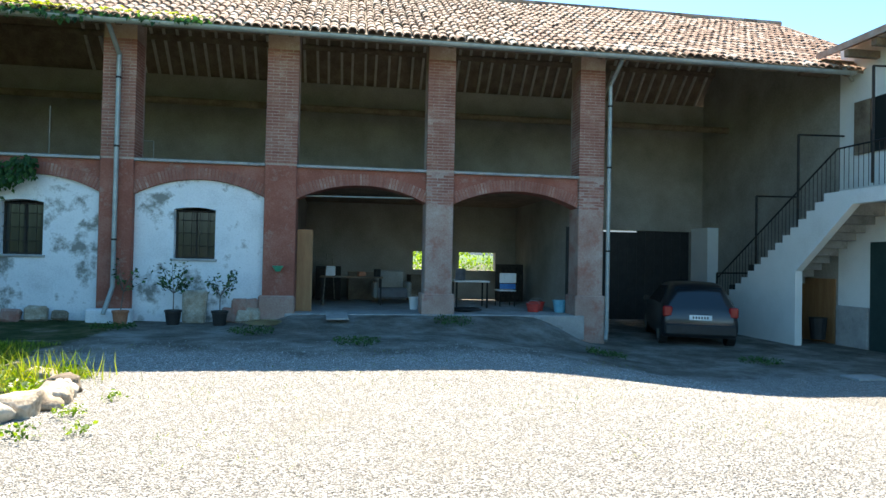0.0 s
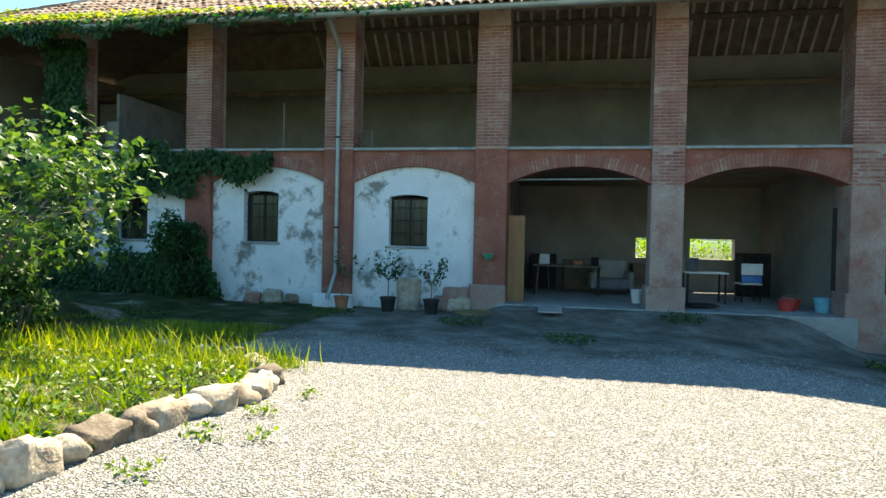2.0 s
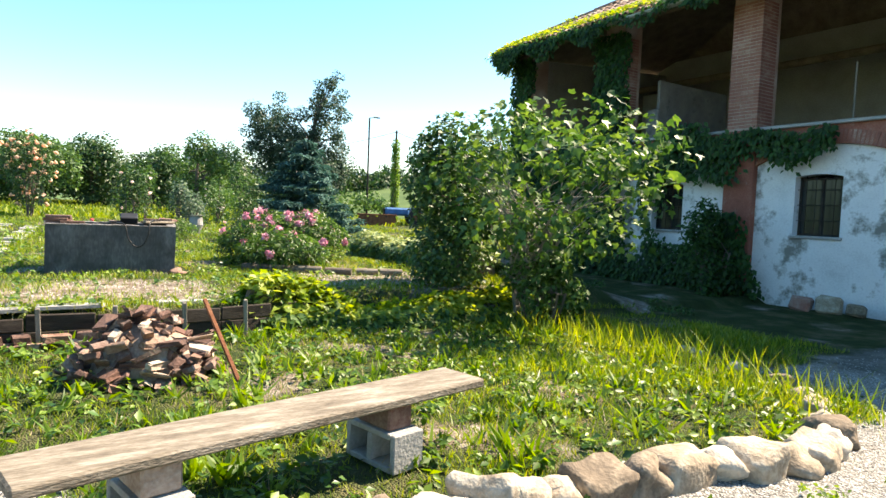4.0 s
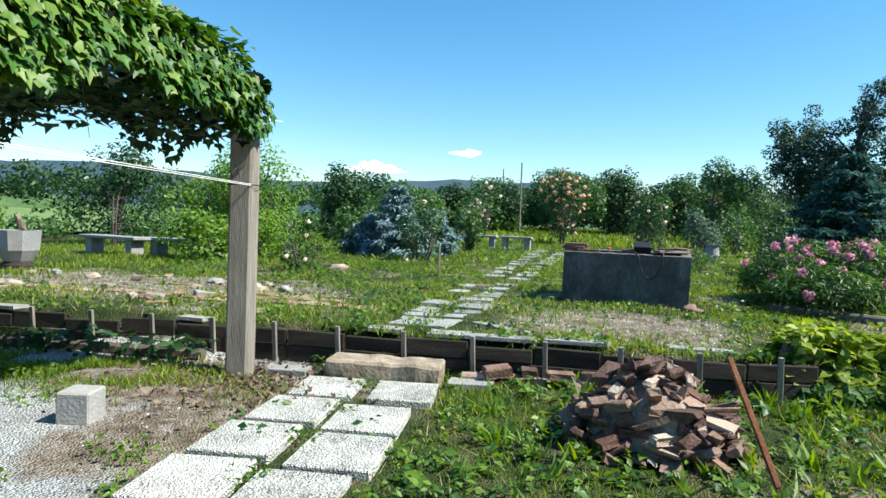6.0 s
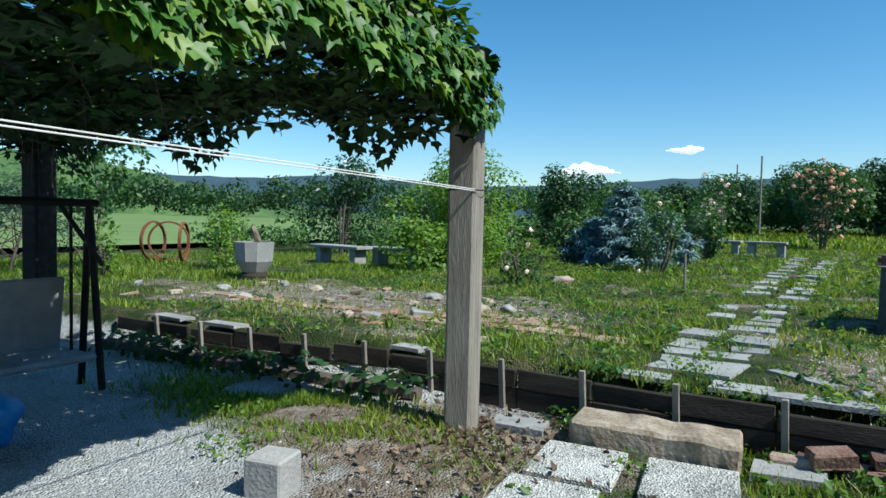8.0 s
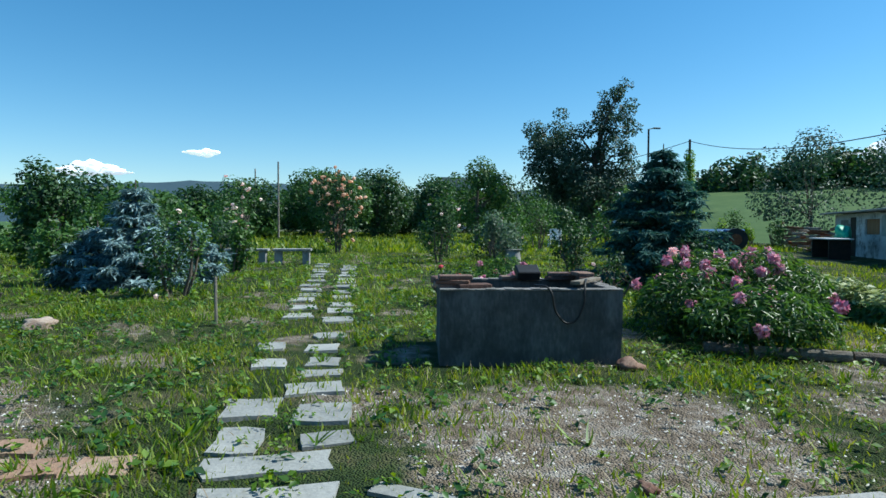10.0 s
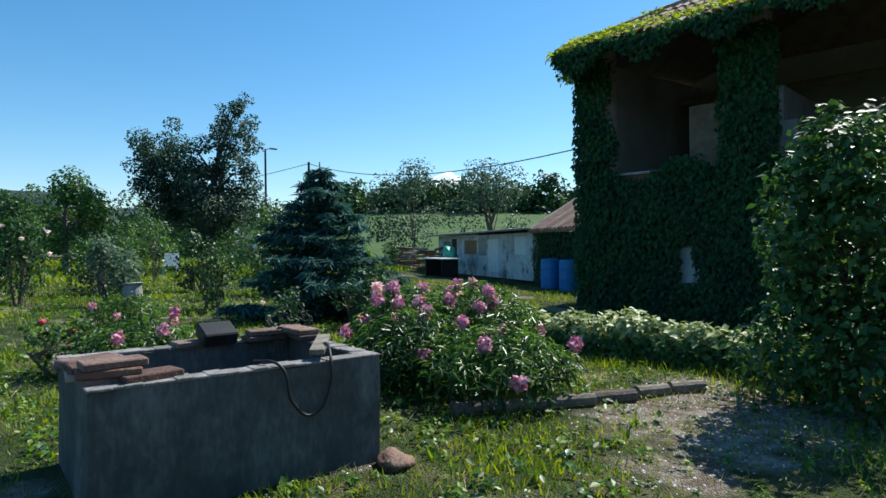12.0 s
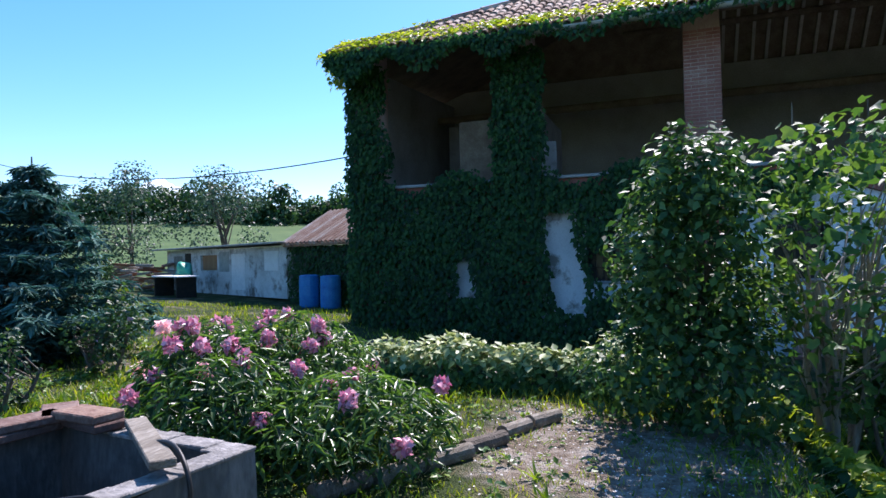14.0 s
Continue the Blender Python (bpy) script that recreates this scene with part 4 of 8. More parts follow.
tree("fig_tree", "fig tree with many stems and big light green leaves", "tree", -6.18, -5.87, 3.0,
     blobs_round(0.45, 0.1, 2.0, 1.35, 0.88, 34, 3, 0.95), 2500, 0.115, FIG, 0.032, LEAF_LOBED, stems=8, limbs=9, hang=0.2, bark=OLD_WOOD)
tree("laurel_bush", "dense dark green bush reaching to the ground", "bush", -7.39, -6.39, 2.6,
     blobs_round(0.12, 0, 1.5, 0.68, 0.85, 18, 5, 0.8) + [(0, 0, 0.55, 0.65, 0.65, 0.6), (0.35, -0.3, 0.4, 0.5, 0.5, 0.5), (-0.4, 0.1, 0.4, 0.5, 0.5, 0.5), (0, 0, 1.3, 0.5, 0.5, 0.8)], 8500, 0.09, LAUREL, 0.04, stems=3)
tree("pear_tree", "tall old tree with two ragged grey green crowns", "tree", -37.5, 2.6, 9.5,
     small_blobs(-0.7, -1.7, 4.8, 2.0, 2.8, 62, 7) + small_blobs(0.5, 0.95, 5.75, 1.5, 3.7, 70, 8) + small_blobs(0.2, 0, 3.0, 2.8, 1.3, 26, 9) + [(-0.7, -1.6, 4.6, 0.8, 0.8, 1.9), (0.6, 1.0, 5.4, 0.75, 0.75, 2.6)], 30000, 0.17, PEARLEAF, 0.2, hang=0.1, limbs=34)


def shrub(name, label, x, y, h, r, n, size, mat, seed, flowers=None, group="", shape=LEAF_PLAIN, cat="bush", lift=0.5, stems=4, hang=0.25):
    return tree(name, label, cat, x, y, h, blobs_round(0, 0, h * lift, r, h * (1 - lift * 0.6), 10, seed, 0.6), n, size, mat, 0.02 + 0.006 * h, shape, group, hang=hang, stems=stems, limbs=5, flowers=flowers)


spruce(-16.3, -5.4, 3.15, 1.75, SPRUCE_DARK, 34000, "conical blue green spruce with layered branches")
spruce(-16.9, -16.0, 2.15, 0.95, SPRUCE, 14000, "silvery blue spruce in the garden")
spruce(-17.9, -15.3, 1.5, 1.0, SPRUCE, 14000, "low broad silvery blue spruce")
spruce(-17.3, -16.8, 1.35, 0.95, SPRUCE, 11000, "low broad silvery blue spruce")
ROSES = "rose bushes of the garden"
shrub("rose_bush", "thin rose bush with pale blooms in the grass", -11.3, -16.2, 0.95, 0.42, 700, 0.07, MIDLEAF, 11, (8, 0.045, PALEPINK), ROSES)
shrub("rose_bush", "tall bushy rose with pale blooms", -15.1, -14.9, 1.5, 0.6, 1500, 0.08, MIDLEAF, 12, (6, 0.05, PALEPINK), ROSES)
shrub("rose_bush", "low rose bush with red blooms behind the tank", -13.6, -10.5, 0.6, 0.4, 600, 0.07, DARKLEAF, 13, (6, 0.045, material("red_petal", [(0.4, 0.03, 0.04), (0.55, 0.05, 0.07), (0.6, 0.12, 0.13)], 3, 0.6, 0)), ROSES)
shrub("rose_bush", "spindly young rose bush in the grass", -13.4, -8.0, 0.75, 0.35, 450, 0.07, DARKLEAF, 14, (3, 0.04, PALEPINK), ROSES)
shrub("rose_bush", "rounded rose bush with dark leaves", -14.4, -5.9, 1.0, 0.5, 1100, 0.08, DARKLEAF, 15, (4, 0.04, PINK), ROSES)
shrub("rose_bush", "rounded rose bush with dark leaves", -18.9, -6.3, 1.1, 0.6, 900, 0.09, DARKLEAF, 16, None, ROSES)
shrub("rose_bush", "wide rose bush before the old tree", -24.8, -6.7, 1.5, 1.1, 1500, 0.11, DARKLEAF, 17, None, ROSES)
shrub("rose_bush", "tall white flowering climbing rose", -21.5, -3.6, 2.1, 1.0, 1600, 0.12, MIDLEAF, 18, (14, 0.07, WHITE), ROSES)
shrub("rose_bush", "tall rose bush covered with peach blooms", -29.0, -11.9, 2.7, 1.25, 2600, 0.12, DARKLEAF, 19, (70, 0.09, PEACH), ROSES, lift=0.7)
shrub("rose_bush", "climbing rose with pale blooms on a pole", -33.0, -16.0, 2.8, 1.2, 1500, 0.13, MIDLEAF, 20, (22, 0.1, PALEPINK), ROSES, lift=0.65)
for i, (x, y, h) in enumerate([(-23.0, -9.0, 1.7), (-26.0, -8.3, 2.0), (-21.0, -7.6, 1.4), (-27.5, -5.2, 1.9), (-24.0, -4.4, 1.5), (-31.0, -3.0, 2.3), (-29.5, 0.5, 2.0), (-33.0, 1.5, 2.2), (-28.0, -18.5, 1.8), (-20.0, -14.7, 1.2), (-26.5, -15.8, 1.2), (-17.5, -17.5, 1.3)]):
    shrub("garden_shrub", "leafy garden shrub with a loose outline", x, y, h, h * 0.45, 1000, 0.12, (DARKLEAF, MIDLEAF, GREYLEAF, REDLEAF if i == 6 else MIDLEAF)[i % 4], 30 + i, (5, 0.06, PALEPINK) if i % 3 == 0 else None, "shrubs of the garden", lift=0.62)
shrub("acacia_bush", "big feathery light green bush at the meadow edge", -17.7, -20.3, 2.9, 1.6, 4200, 0.13, LIGHTLEAF, 50)
shrub("acacia_bush", "big feathery light green bush at the meadow edge", -18.1, -22.2, 2.7, 1.6, 3200, 0.14, LIGHTLEAF, 51)
shrub("juniper", "low spreading bright green bush", -13.7, -18.5, 1.0, 1.1, 3200, 0.11, LIGHTLEAF, 52)
shrub("juniper", "low spreading bright green bush", -12.7, -19.0, 0.95, 0.9, 1600, 0.12, LIGHTLEAF, 53)
shrub("dark_bush", "round dark leaved bush with a few white blooms", -15.4, -23.4, 2.5, 1.35, 3600, 0.11, DARKLEAF, 54, (5, 0.06, WHITE))
shrub("cypress_bush", "dark upright evergreen beyond the spruce", -22.2, -19.5, 2.6, 0.9, 3000, 0.14, DARKLEAF, 61)
shrub("rosemary_bush", "wide grey green rosemary bush", -7.2, -24.0, 1.5, 1.5, 3500, 0.12, GREYLEAF, 55, shape=LEAF_LONG, hang=0.0)
shrub("young_tree", "young leafy tree beyond the pergola", -8.6, -23.4, 2.6, 0.9, 900, 0.14, MIDLEAF, 56, cat="tree", lift=0.75, stems=1)
shrub("bright_bush", "small round yellow green bush behind the stone trough", -10.4, -22.3, 1.1, 0.55, 900, 0.09, LIGHTLEAF, 57)
shrub("bright_bush", "small yellow green bush by the meadow", -7.9, -22.3, 0.9, 0.4, 500, 0.08, LIGHTLEAF, 58)
shrub("dark_ivy_bush", "dark ivy heap against the barn wall", -7.0, -0.55, 1.6, 0.65, 2500, 0.1, IVY, 59)
shrub("ivy_stump", "sunlit ivy heap at the foot of the fig tree", -5.75, -5.95, 0.95, 0.6, 2400, 0.09, MIDLEAF, 60)
tree("weeping_tree", "round light green tree far down the garden", "tree", -44.0, -11.5, 4.2, blobs_round(0, 0, 2.4, 2.2, 2.1, 14, 61, 0.6), 3500, 0.24, MIDLEAF, 0.15)
tree("thin_tree", "thin ragged tree with bare top twigs", "tree", -36.0, 15.5, 5.2, blobs_round(0, 0, 3.4, 2.6, 2.6, 16, 62, 0.95), 3600, 0.2, PEARLEAF, 0.12, limbs=16)
tree("thin_tree", "thin ragged tree with bare top twigs", "tree", -32.0, 18.5, 5.6, blobs_round(0, 0, 3.4, 2.4, 2.6, 16, 63, 0.95), 3200, 0.2, PEARLEAF, 0.12, limbs=16)
tree("round_tree", "round dark tree behind the garden", "tree", -40.5, -3.4, 5.0, blobs_round(0, 0, 3.0, 1.9, 1.9, 14, 64, 0.7), 3500, 0.22, MIDLEAF, 0.16)


def peony(x, y, r, h, n, seed, blooms, label):
    t = thing("peony_bush", label, "flower bush", "peony bushes", m=pose(x, y, gz(x, y)))
    r0 = np.random.default_rng(seed)
    bm = bmesh.new()
    tips = []
    for k in range(60):
        a, q = r0.uniform(0, 6.28), r * math.sqrt(r0.uniform(0.02, 1))
        tip = (q * math.cos(a), q * math.sin(a), h * (1 - 0.35 * (q / r) ** 2) * r0.uniform(0.7, 1.05))
        rod(bm, (tip[0] * 0.6, tip[1] * 0.6, 0), tip, 0.007, 0.004, 4)
        tips.append(tip)
    part("stem", bm, MIDLEAF, t)
    a, q = r0.uniform(0, 6.28, n), r * np.sqrt(r0.uniform(0.0, 1.1, n))
    z = h * (1 - 0.4 * (q / r) ** 2) * (0.25 + 0.75 * r0.uniform(0, 1, n) ** 0.6)
    p = np.stack((q * np.cos(a), q * np.sin(a), z), 1)
    ob = new("foliage", leaves("foliage", p, 0.11 * r0.uniform(0.6, 1.3, n), PEONY_LEAF, np.stack((np.cos(a) * 0.4, np.sin(a) * 0.4, np.full(n, 0.8)), 1), 0.6, 0.35, LEAF_LONG))
    ob.parent = t
    for k in range(blooms):
        tip = tips[k % len(tips)]
        a2 = r0.uniform(0, 6.28)
        c = np.array((tip[0] + 0.04 * math.cos(a2), tip[1] + 0.04 * math.sin(a2), tip[2] + 0.05))
        if k % 3 == 0:
            c = np.array((r * 1.02 * math.cos(-0.6 + 0.45 * k), r * 1.02 * math.sin(-0.6 + 0.45 * k), h * r0.uniform(0.25, 0.75)))
        m = 46
        d = r0.normal(size=(m, 3))
        d /= np.linalg.norm(d, axis=1, keepdims=True)
        rad = r0.uniform(0.3, 1, m)[:, None] * 0.05
        me = leaves("bloom", np.zeros((m, 3)) + d * rad, 0.066 * r0.uniform(0.8, 1.3, m), PALEPINK if k % 5 == 4 else PINK, d, 0.35, 0.0)
        o = new("bloom", me)
        o.parent = t
        o.location = c
    return t


peony(-11.0, -8.0, 0.55, 0.9, 2300, 1, 20, "bushy peony with pink double blooms")
peony(-10.5, -8.4, 0.6, 0.75, 2600, 2, 9, "bushy peony with pink and pale blooms")
peony(-10.6, -7.4, 0.7, 0.95, 2600, 3, 12, "bushy peony with pink double blooms")
peony(-9.65, -8.2, 0.7, 0.65, 2900, 5, 6, "bushy peony with few pale blooms")
peony(-11.4, -7.2, 0.6, 0.8, 1300, 4, 9, "bushy peony with pink double blooms")
peony(-13.3, -9.9, 0.65, 0.6, 1500, 7, 5, "bushy peony with buds and pink blooms")
peony(-17.3, -8.6, 0.6, 0.6, 900, 8, 3, "bushy peony with buds and pink blooms")


def hedge(label, line, width, h, n, mats, seed):
    """A low hedge of creeper along the points of line."""
    t = thing("low_hedge", label, "hedge")
    r0 = np.random.default_rng(seed)
    line = np.array(line, float)
    seg = np.linalg.norm(np.diff(line, axis=0), axis=1)
    u = r0.uniform(0, seg.sum(), n)
    k = np.searchsorted(np.cumsum(seg), u).clip(0, len(seg) - 1)
    f = (u - np.concatenate(([0], np.cumsum(seg)))[k]) / seg[k]
    p = line[k] + (line[k + 1] - line[k]) * f[:, None]
    a = r0.uniform(0, math.pi, n)
    wob = 1 + 0.12 * np.sin(u * 3.1) + 0.1 * np.sin(u * 7.7)
    off = np.cos(a) * width * wob
    dirs = (line[k + 1] - line[k]) / seg[k][:, None]
    nrm = np.stack((-dirs[:, 1], dirs[:, 0]), 1)
    x, y = p[:, 0] + nrm[:, 0] * off, p[:, 1] + nrm[:, 1] * off
    z = ground_z(x, y) + 0.03 + np.sin(a) * h * wob * r0.uniform(0.55, 1.05, n)
    # upward leaves take the second material, where sunlight is painted into the colour
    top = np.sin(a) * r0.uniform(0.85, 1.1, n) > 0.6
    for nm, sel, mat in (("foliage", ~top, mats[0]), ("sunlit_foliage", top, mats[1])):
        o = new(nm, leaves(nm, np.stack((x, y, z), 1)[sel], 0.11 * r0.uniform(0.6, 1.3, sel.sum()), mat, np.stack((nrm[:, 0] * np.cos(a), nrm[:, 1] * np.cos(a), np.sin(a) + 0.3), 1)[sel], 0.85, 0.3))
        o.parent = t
    bm = bmesh.new()
    for q, r in zip(line, line[1:]):
        rod(bm, (*q, gz(*q) + h * 0.3), (*r, gz(*r) + h * 0.3), h * 0.35, n=6)
    part("stem", bm, BARK, t)


hedge("low creeper hedge before the barn, pale top leaves coloured as sunlit", [(-12.4, -5.5), (-11.5, -5.45), (-10, -5.5), (-8.8, -5.45), (-7.6, -5.5)], 0.32, 0.48, 7000, (MIDLEAF, HEDGE_SUN), 71)
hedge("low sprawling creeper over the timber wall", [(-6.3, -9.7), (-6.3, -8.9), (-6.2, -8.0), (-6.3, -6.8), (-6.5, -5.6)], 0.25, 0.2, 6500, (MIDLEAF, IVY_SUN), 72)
hedge("dark creeper hanging from the planks", [(-5.55, -18.2), (-5.6, -16.5), (-5.75, -14.6)], 0.2, 0.16, 420, (IVY, DARKLEAF), 73)


# ---- barn creeper ----
def creeper():
    t = thing("wall_creeper", "dense dark creeper covering the end of the barn", "creeper")
    r0 = np.random.default_rng(5)
    n = 52000
    x = r0.uniform(-13.88, -5.0, n)
    z = r0.uniform(0, EAVE, n)
    w = np.sin(x * 3.7 + np.sin(z * 2.9)) * 0.22 + np.sin(z * 5.1 + x * 1.9) * 0.14 + r0.normal(0, 0.08, n)
    corner = x < -13.15 + w * 0.8
    pier = (np.abs(x + 10.25) < 0.5 + w * 0.3)
    low = (z < 3.25 + w * 0.6) & (x < -7.6 + w)
    patch1 = (np.abs(x + 11.35 + 0.15 * (z - 1.3)) < 0.16 + w * 0.15) & (np.abs(z - 1.3) < 0.4)
    patch2 = (np.abs(x + 9.35 + 0.18 * (z - 1.5)) < 0.36 + w * 0.4) & (z > 0.6) & (z < 2.55)
    patch3 = (x > -8.75 + w) & (z > 0.9) & (z < 2.15 + w)
    over = (x > -7.7) & (x < -5.05) & (z > 2.4 + w + 0.22 * np.abs(x + 6.6)) & (z < 3.15 + w * 0.3)
    base = (np.abs(x + 7.1) < 0.8 - 0.3 * z + w * 0.5) & (z < 1.6)
    keep = corner | pier | (low & ~patch1 & ~patch2 & ~patch3) | over | base
    x, z = x[keep], z[keep]
    y = -0.03 - r0.uniform(0, 0.22, len(x))
    y = np.where(z > 3.3, y + 0.02, y)
    side = r0.uniform(0, 1, (5200, 2))
    sx = np.full(5200, WEST - 0.01) - r0.uniform(0, 0.12, 5200)
    p = np.concatenate((np.stack((x, y, z), 1), np.stack((sx, side[:, 0] * 6.3 - 0.1, side[:, 1] * (EAVE + 0.3)), 1)))
    nrm = np.concatenate((np.tile((0, -1, 0.35), (len(x), 1)), np.tile((-1, 0, 0.35), (5200, 1))))
    o = new("foliage", leaves("foliage", p, 0.12 * r0.uniform(0.6, 1.3, len(p)), IVY, nrm, 0.45, 0.6))
    o.parent = t
    # the fringe along the eaves, sunlight put into the colour of its top leaves
    n = 11000
    u = r0.uniform(0, 1, n) ** 1.5
    x = -13.95 + u * 12.4
    lush = np.clip(1.15 - u * 1.1, 0.12, 1)
    keep = r0.random(n) < lush * (0.75 + 0.25 * np.sin(x * 2.3))
    x, lush = x[keep], lush[keep]
    k = len(x)
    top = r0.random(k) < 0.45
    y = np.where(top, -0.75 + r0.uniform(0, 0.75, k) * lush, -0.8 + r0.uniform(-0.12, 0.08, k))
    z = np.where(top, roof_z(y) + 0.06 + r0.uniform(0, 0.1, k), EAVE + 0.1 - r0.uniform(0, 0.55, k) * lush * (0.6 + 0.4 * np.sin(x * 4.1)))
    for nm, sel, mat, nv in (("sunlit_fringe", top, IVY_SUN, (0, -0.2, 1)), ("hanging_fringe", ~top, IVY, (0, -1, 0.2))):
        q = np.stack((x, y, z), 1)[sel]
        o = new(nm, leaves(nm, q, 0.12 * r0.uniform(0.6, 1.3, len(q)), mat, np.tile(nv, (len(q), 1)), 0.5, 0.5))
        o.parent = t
    # up the hip and down at the outer corner, in the sun-painted ivy colour
    n = 2600
    u = r0.uniform(0, 1, n)
    c = np.stack((-14.0 + u * 1.87 + r0.normal(0, 0.12, n), -0.7 + u * 1.3 + r0.normal(0, 0.12, n), 0 * u), 1)
    c[:, 2] = roof_z(c[:, 1]) + r0.uniform(0, 0.12, n)
    e = np.stack((-13.92 + r0.normal(0, 0.1, n), -0.7 + r0.uniform(0, 6, n), EAVE + 0.1 - r0.uniform(0, 0.5, n)), 1)
    q = np.concatenate((c, e))
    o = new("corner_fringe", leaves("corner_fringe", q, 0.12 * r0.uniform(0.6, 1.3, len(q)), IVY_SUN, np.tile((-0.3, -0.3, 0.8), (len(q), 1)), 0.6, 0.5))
    o.parent = t


creeper()


# ---- pergola ----
def pergola():
    t = thing("pergola_vine", "thick vine roof of big bright leaves on a timber pergola", "vine")
    bm = bmesh.new()
    for y in (-14.05, -16.4, -18.9):
        box(bm, (-5.5, y - 0.05, 2.2), (1.2, y + 0.05, 2.32), 0.01)
    for x in np.arange(-5.3, 1.2, 0.8):
        box(bm, (x - 0.03, -19.3, 2.325), (x + 0.03, -13.9, 2.39), 0.006)
    part("beam", bm, OLD_WOOD, t)
    r0 = np.random.default_rng(9)
    out = []
    n = 15000
    x = r0.uniform(-5.45, 1.6, n)
    z = r0.uniform(1.5, 2.62, n)
    low = 2.0 + 0.1 * np.sin(x * 2.7) + 0.07 * np.sin(x * 6.3) + 0.12 * sm(-4.6, -5.5, x)
    hi = 2.62 + 0.05 * np.sin(x * 4) - 0.45 * sm(-4.3, -5.75, x) ** 2
    k = (z > low) & (z < hi)
    y = -13.95 + 0.22 * np.sin((z - 1.4) * 2.4) * r0.uniform(0.3, 1, n) - 0.1
    front = np.stack((x, y, z), 1)[k]
    out.append((front, (0, 1, 0.6), VINE, 0.13, "front_leaves"))
    n = 24000
    x, y = r0.uniform(-5.45, 1.6, n), r0.uniform(-19.6, -13.9, n)
    z = 2.52 + 0.12 * np.sin(x * 2) * np.sin(y * 2.2) + r0.uniform(-0.05, 0.1, n) - 0.4 * sm(-4.6, -5.75, x) ** 2
    out.append((np.stack((x, y, z), 1), (0, 0.2, 1), VINE, 0.15, "top_leaves"))
    # under, end and far leaves wear the copy with shade painted in
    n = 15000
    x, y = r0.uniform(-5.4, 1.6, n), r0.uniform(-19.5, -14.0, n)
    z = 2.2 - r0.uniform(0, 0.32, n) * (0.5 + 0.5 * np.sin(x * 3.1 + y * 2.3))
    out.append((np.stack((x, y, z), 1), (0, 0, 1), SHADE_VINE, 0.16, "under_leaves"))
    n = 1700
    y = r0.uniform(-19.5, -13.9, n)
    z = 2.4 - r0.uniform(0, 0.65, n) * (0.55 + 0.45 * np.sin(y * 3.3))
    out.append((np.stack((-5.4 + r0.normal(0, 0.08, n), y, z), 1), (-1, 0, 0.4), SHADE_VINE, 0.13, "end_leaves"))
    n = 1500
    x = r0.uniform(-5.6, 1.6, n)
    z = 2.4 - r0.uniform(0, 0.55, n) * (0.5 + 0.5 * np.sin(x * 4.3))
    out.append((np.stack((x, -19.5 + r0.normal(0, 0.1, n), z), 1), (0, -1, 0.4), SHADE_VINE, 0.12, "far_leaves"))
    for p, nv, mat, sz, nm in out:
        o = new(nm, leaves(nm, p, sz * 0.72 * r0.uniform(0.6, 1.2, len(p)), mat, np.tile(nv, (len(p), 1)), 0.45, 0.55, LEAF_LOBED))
        o.parent = t
    for k in range(70):
        bm = bmesh.new()
        a = Vector((r0.uniform(-5.3, 1.2), r0.uniform(-19.4, -14.0), 2.1))
        rod(bm, a, a + Vector((r0.uniform(-0.1, 0.1), r0.uniform(-0.1, 0.1), -r0.uniform(0.2, 0.6))), 0.004, 0.002, 4)
        part("tendril", bm, BARK, t)


pergola()
# second post takes the dark wood to paint in the shade it stands in
build_post(-5.4, -19.2, 2.3, 0.12, "thick wooden pergola post, darkened in colour for the vine's shade", DARK_WOOD)
bm = bmesh.new()
for z0, z1 in ((1.545, 1.68), (1.535, 1.655)):
    rod(bm, (-5.35, -13.96, z0), (2.5, -14.15, z1), 0.003, n=5)
tagged(part("washing_line", bm, WHITE, None, "two thin white washing lines tied to the post"), category="line")
bm = bmesh.new()
bmesh.ops.create_cone(bm, cap_ends=False, segments=12, radius1=0.135, radius2=0.135, depth=0.008, matrix=pose(0, 0, 1.54))
tagged(part("wire_tie", bm, IRON, None, "thin wire wound round the pergola post", m=pose(-5.42, -14.06, 0.0)), category="wire")


# ---- swing seat ----
sw = thing("swing_seat", "garden swing seat with grey fabric and dark frame under the vine", "swing seat", m=pose(-4.6, -16.9, 0))
for x in (0.0, 2.2):
    for dy in (0.16, -0.12):
        bm = bmesh.new()
        rod(bm, (x, dy, 0), (x, 0, 1.42), 0.028, n=8)
        part("leg", bm, IRON, sw)
    bm = bmesh.new()
    rod(bm, (x, 0.18, 0.95), (x + 0.22 * (1 if x == 0 else -1), 0, 1.4), 0.018, n=6)
    part("brace", bm, IRON, sw)
bm = bmesh.new()
rod(bm, (-0.06, 0, 1.42), (2.3, 0, 1.42), 0.03, n=8)
part("top_bar", bm, IRON, sw)
bm = bmesh.new()
box(bm, (0.1, -0.3, 0.26), (2.1, -0.26, 0.82), 0.015, pose(0, 0, 0, -8))
part("backrest", bm, SEAT_FABRIC, sw)
bm = bmesh.new()
box(bm, (0.1, -0.22, 0.26), (2.1, 0.28, 0.31), 0.02)
part("seat", bm, SEAT_FABRIC, sw)
for x in (0.14, 2.06):
    bm = bmesh.new()
    rod(bm, (x, 0.0, 0.28), (x, 0, 1.4), 0.012, n=6)
    part("hanger", bm, IRON, sw)
bm = bmesh.new()
lump(bm, (0, 0, 0.14), (0.3, 0.16, 0.15), 4, 3, 0.4)
tagged(part("sack", bm, BLUE, None, "crumpled blue plastic sack lying on the gravel", smooth=True, m=pose(-3.6, -16.2, 0, 0, 0, 60)), category="sack")
cf = thing("folding_chair", "light metal folding chair under the vine", "chair", m=pose(-3.05, -16.25, 0, 0, 0, 30))
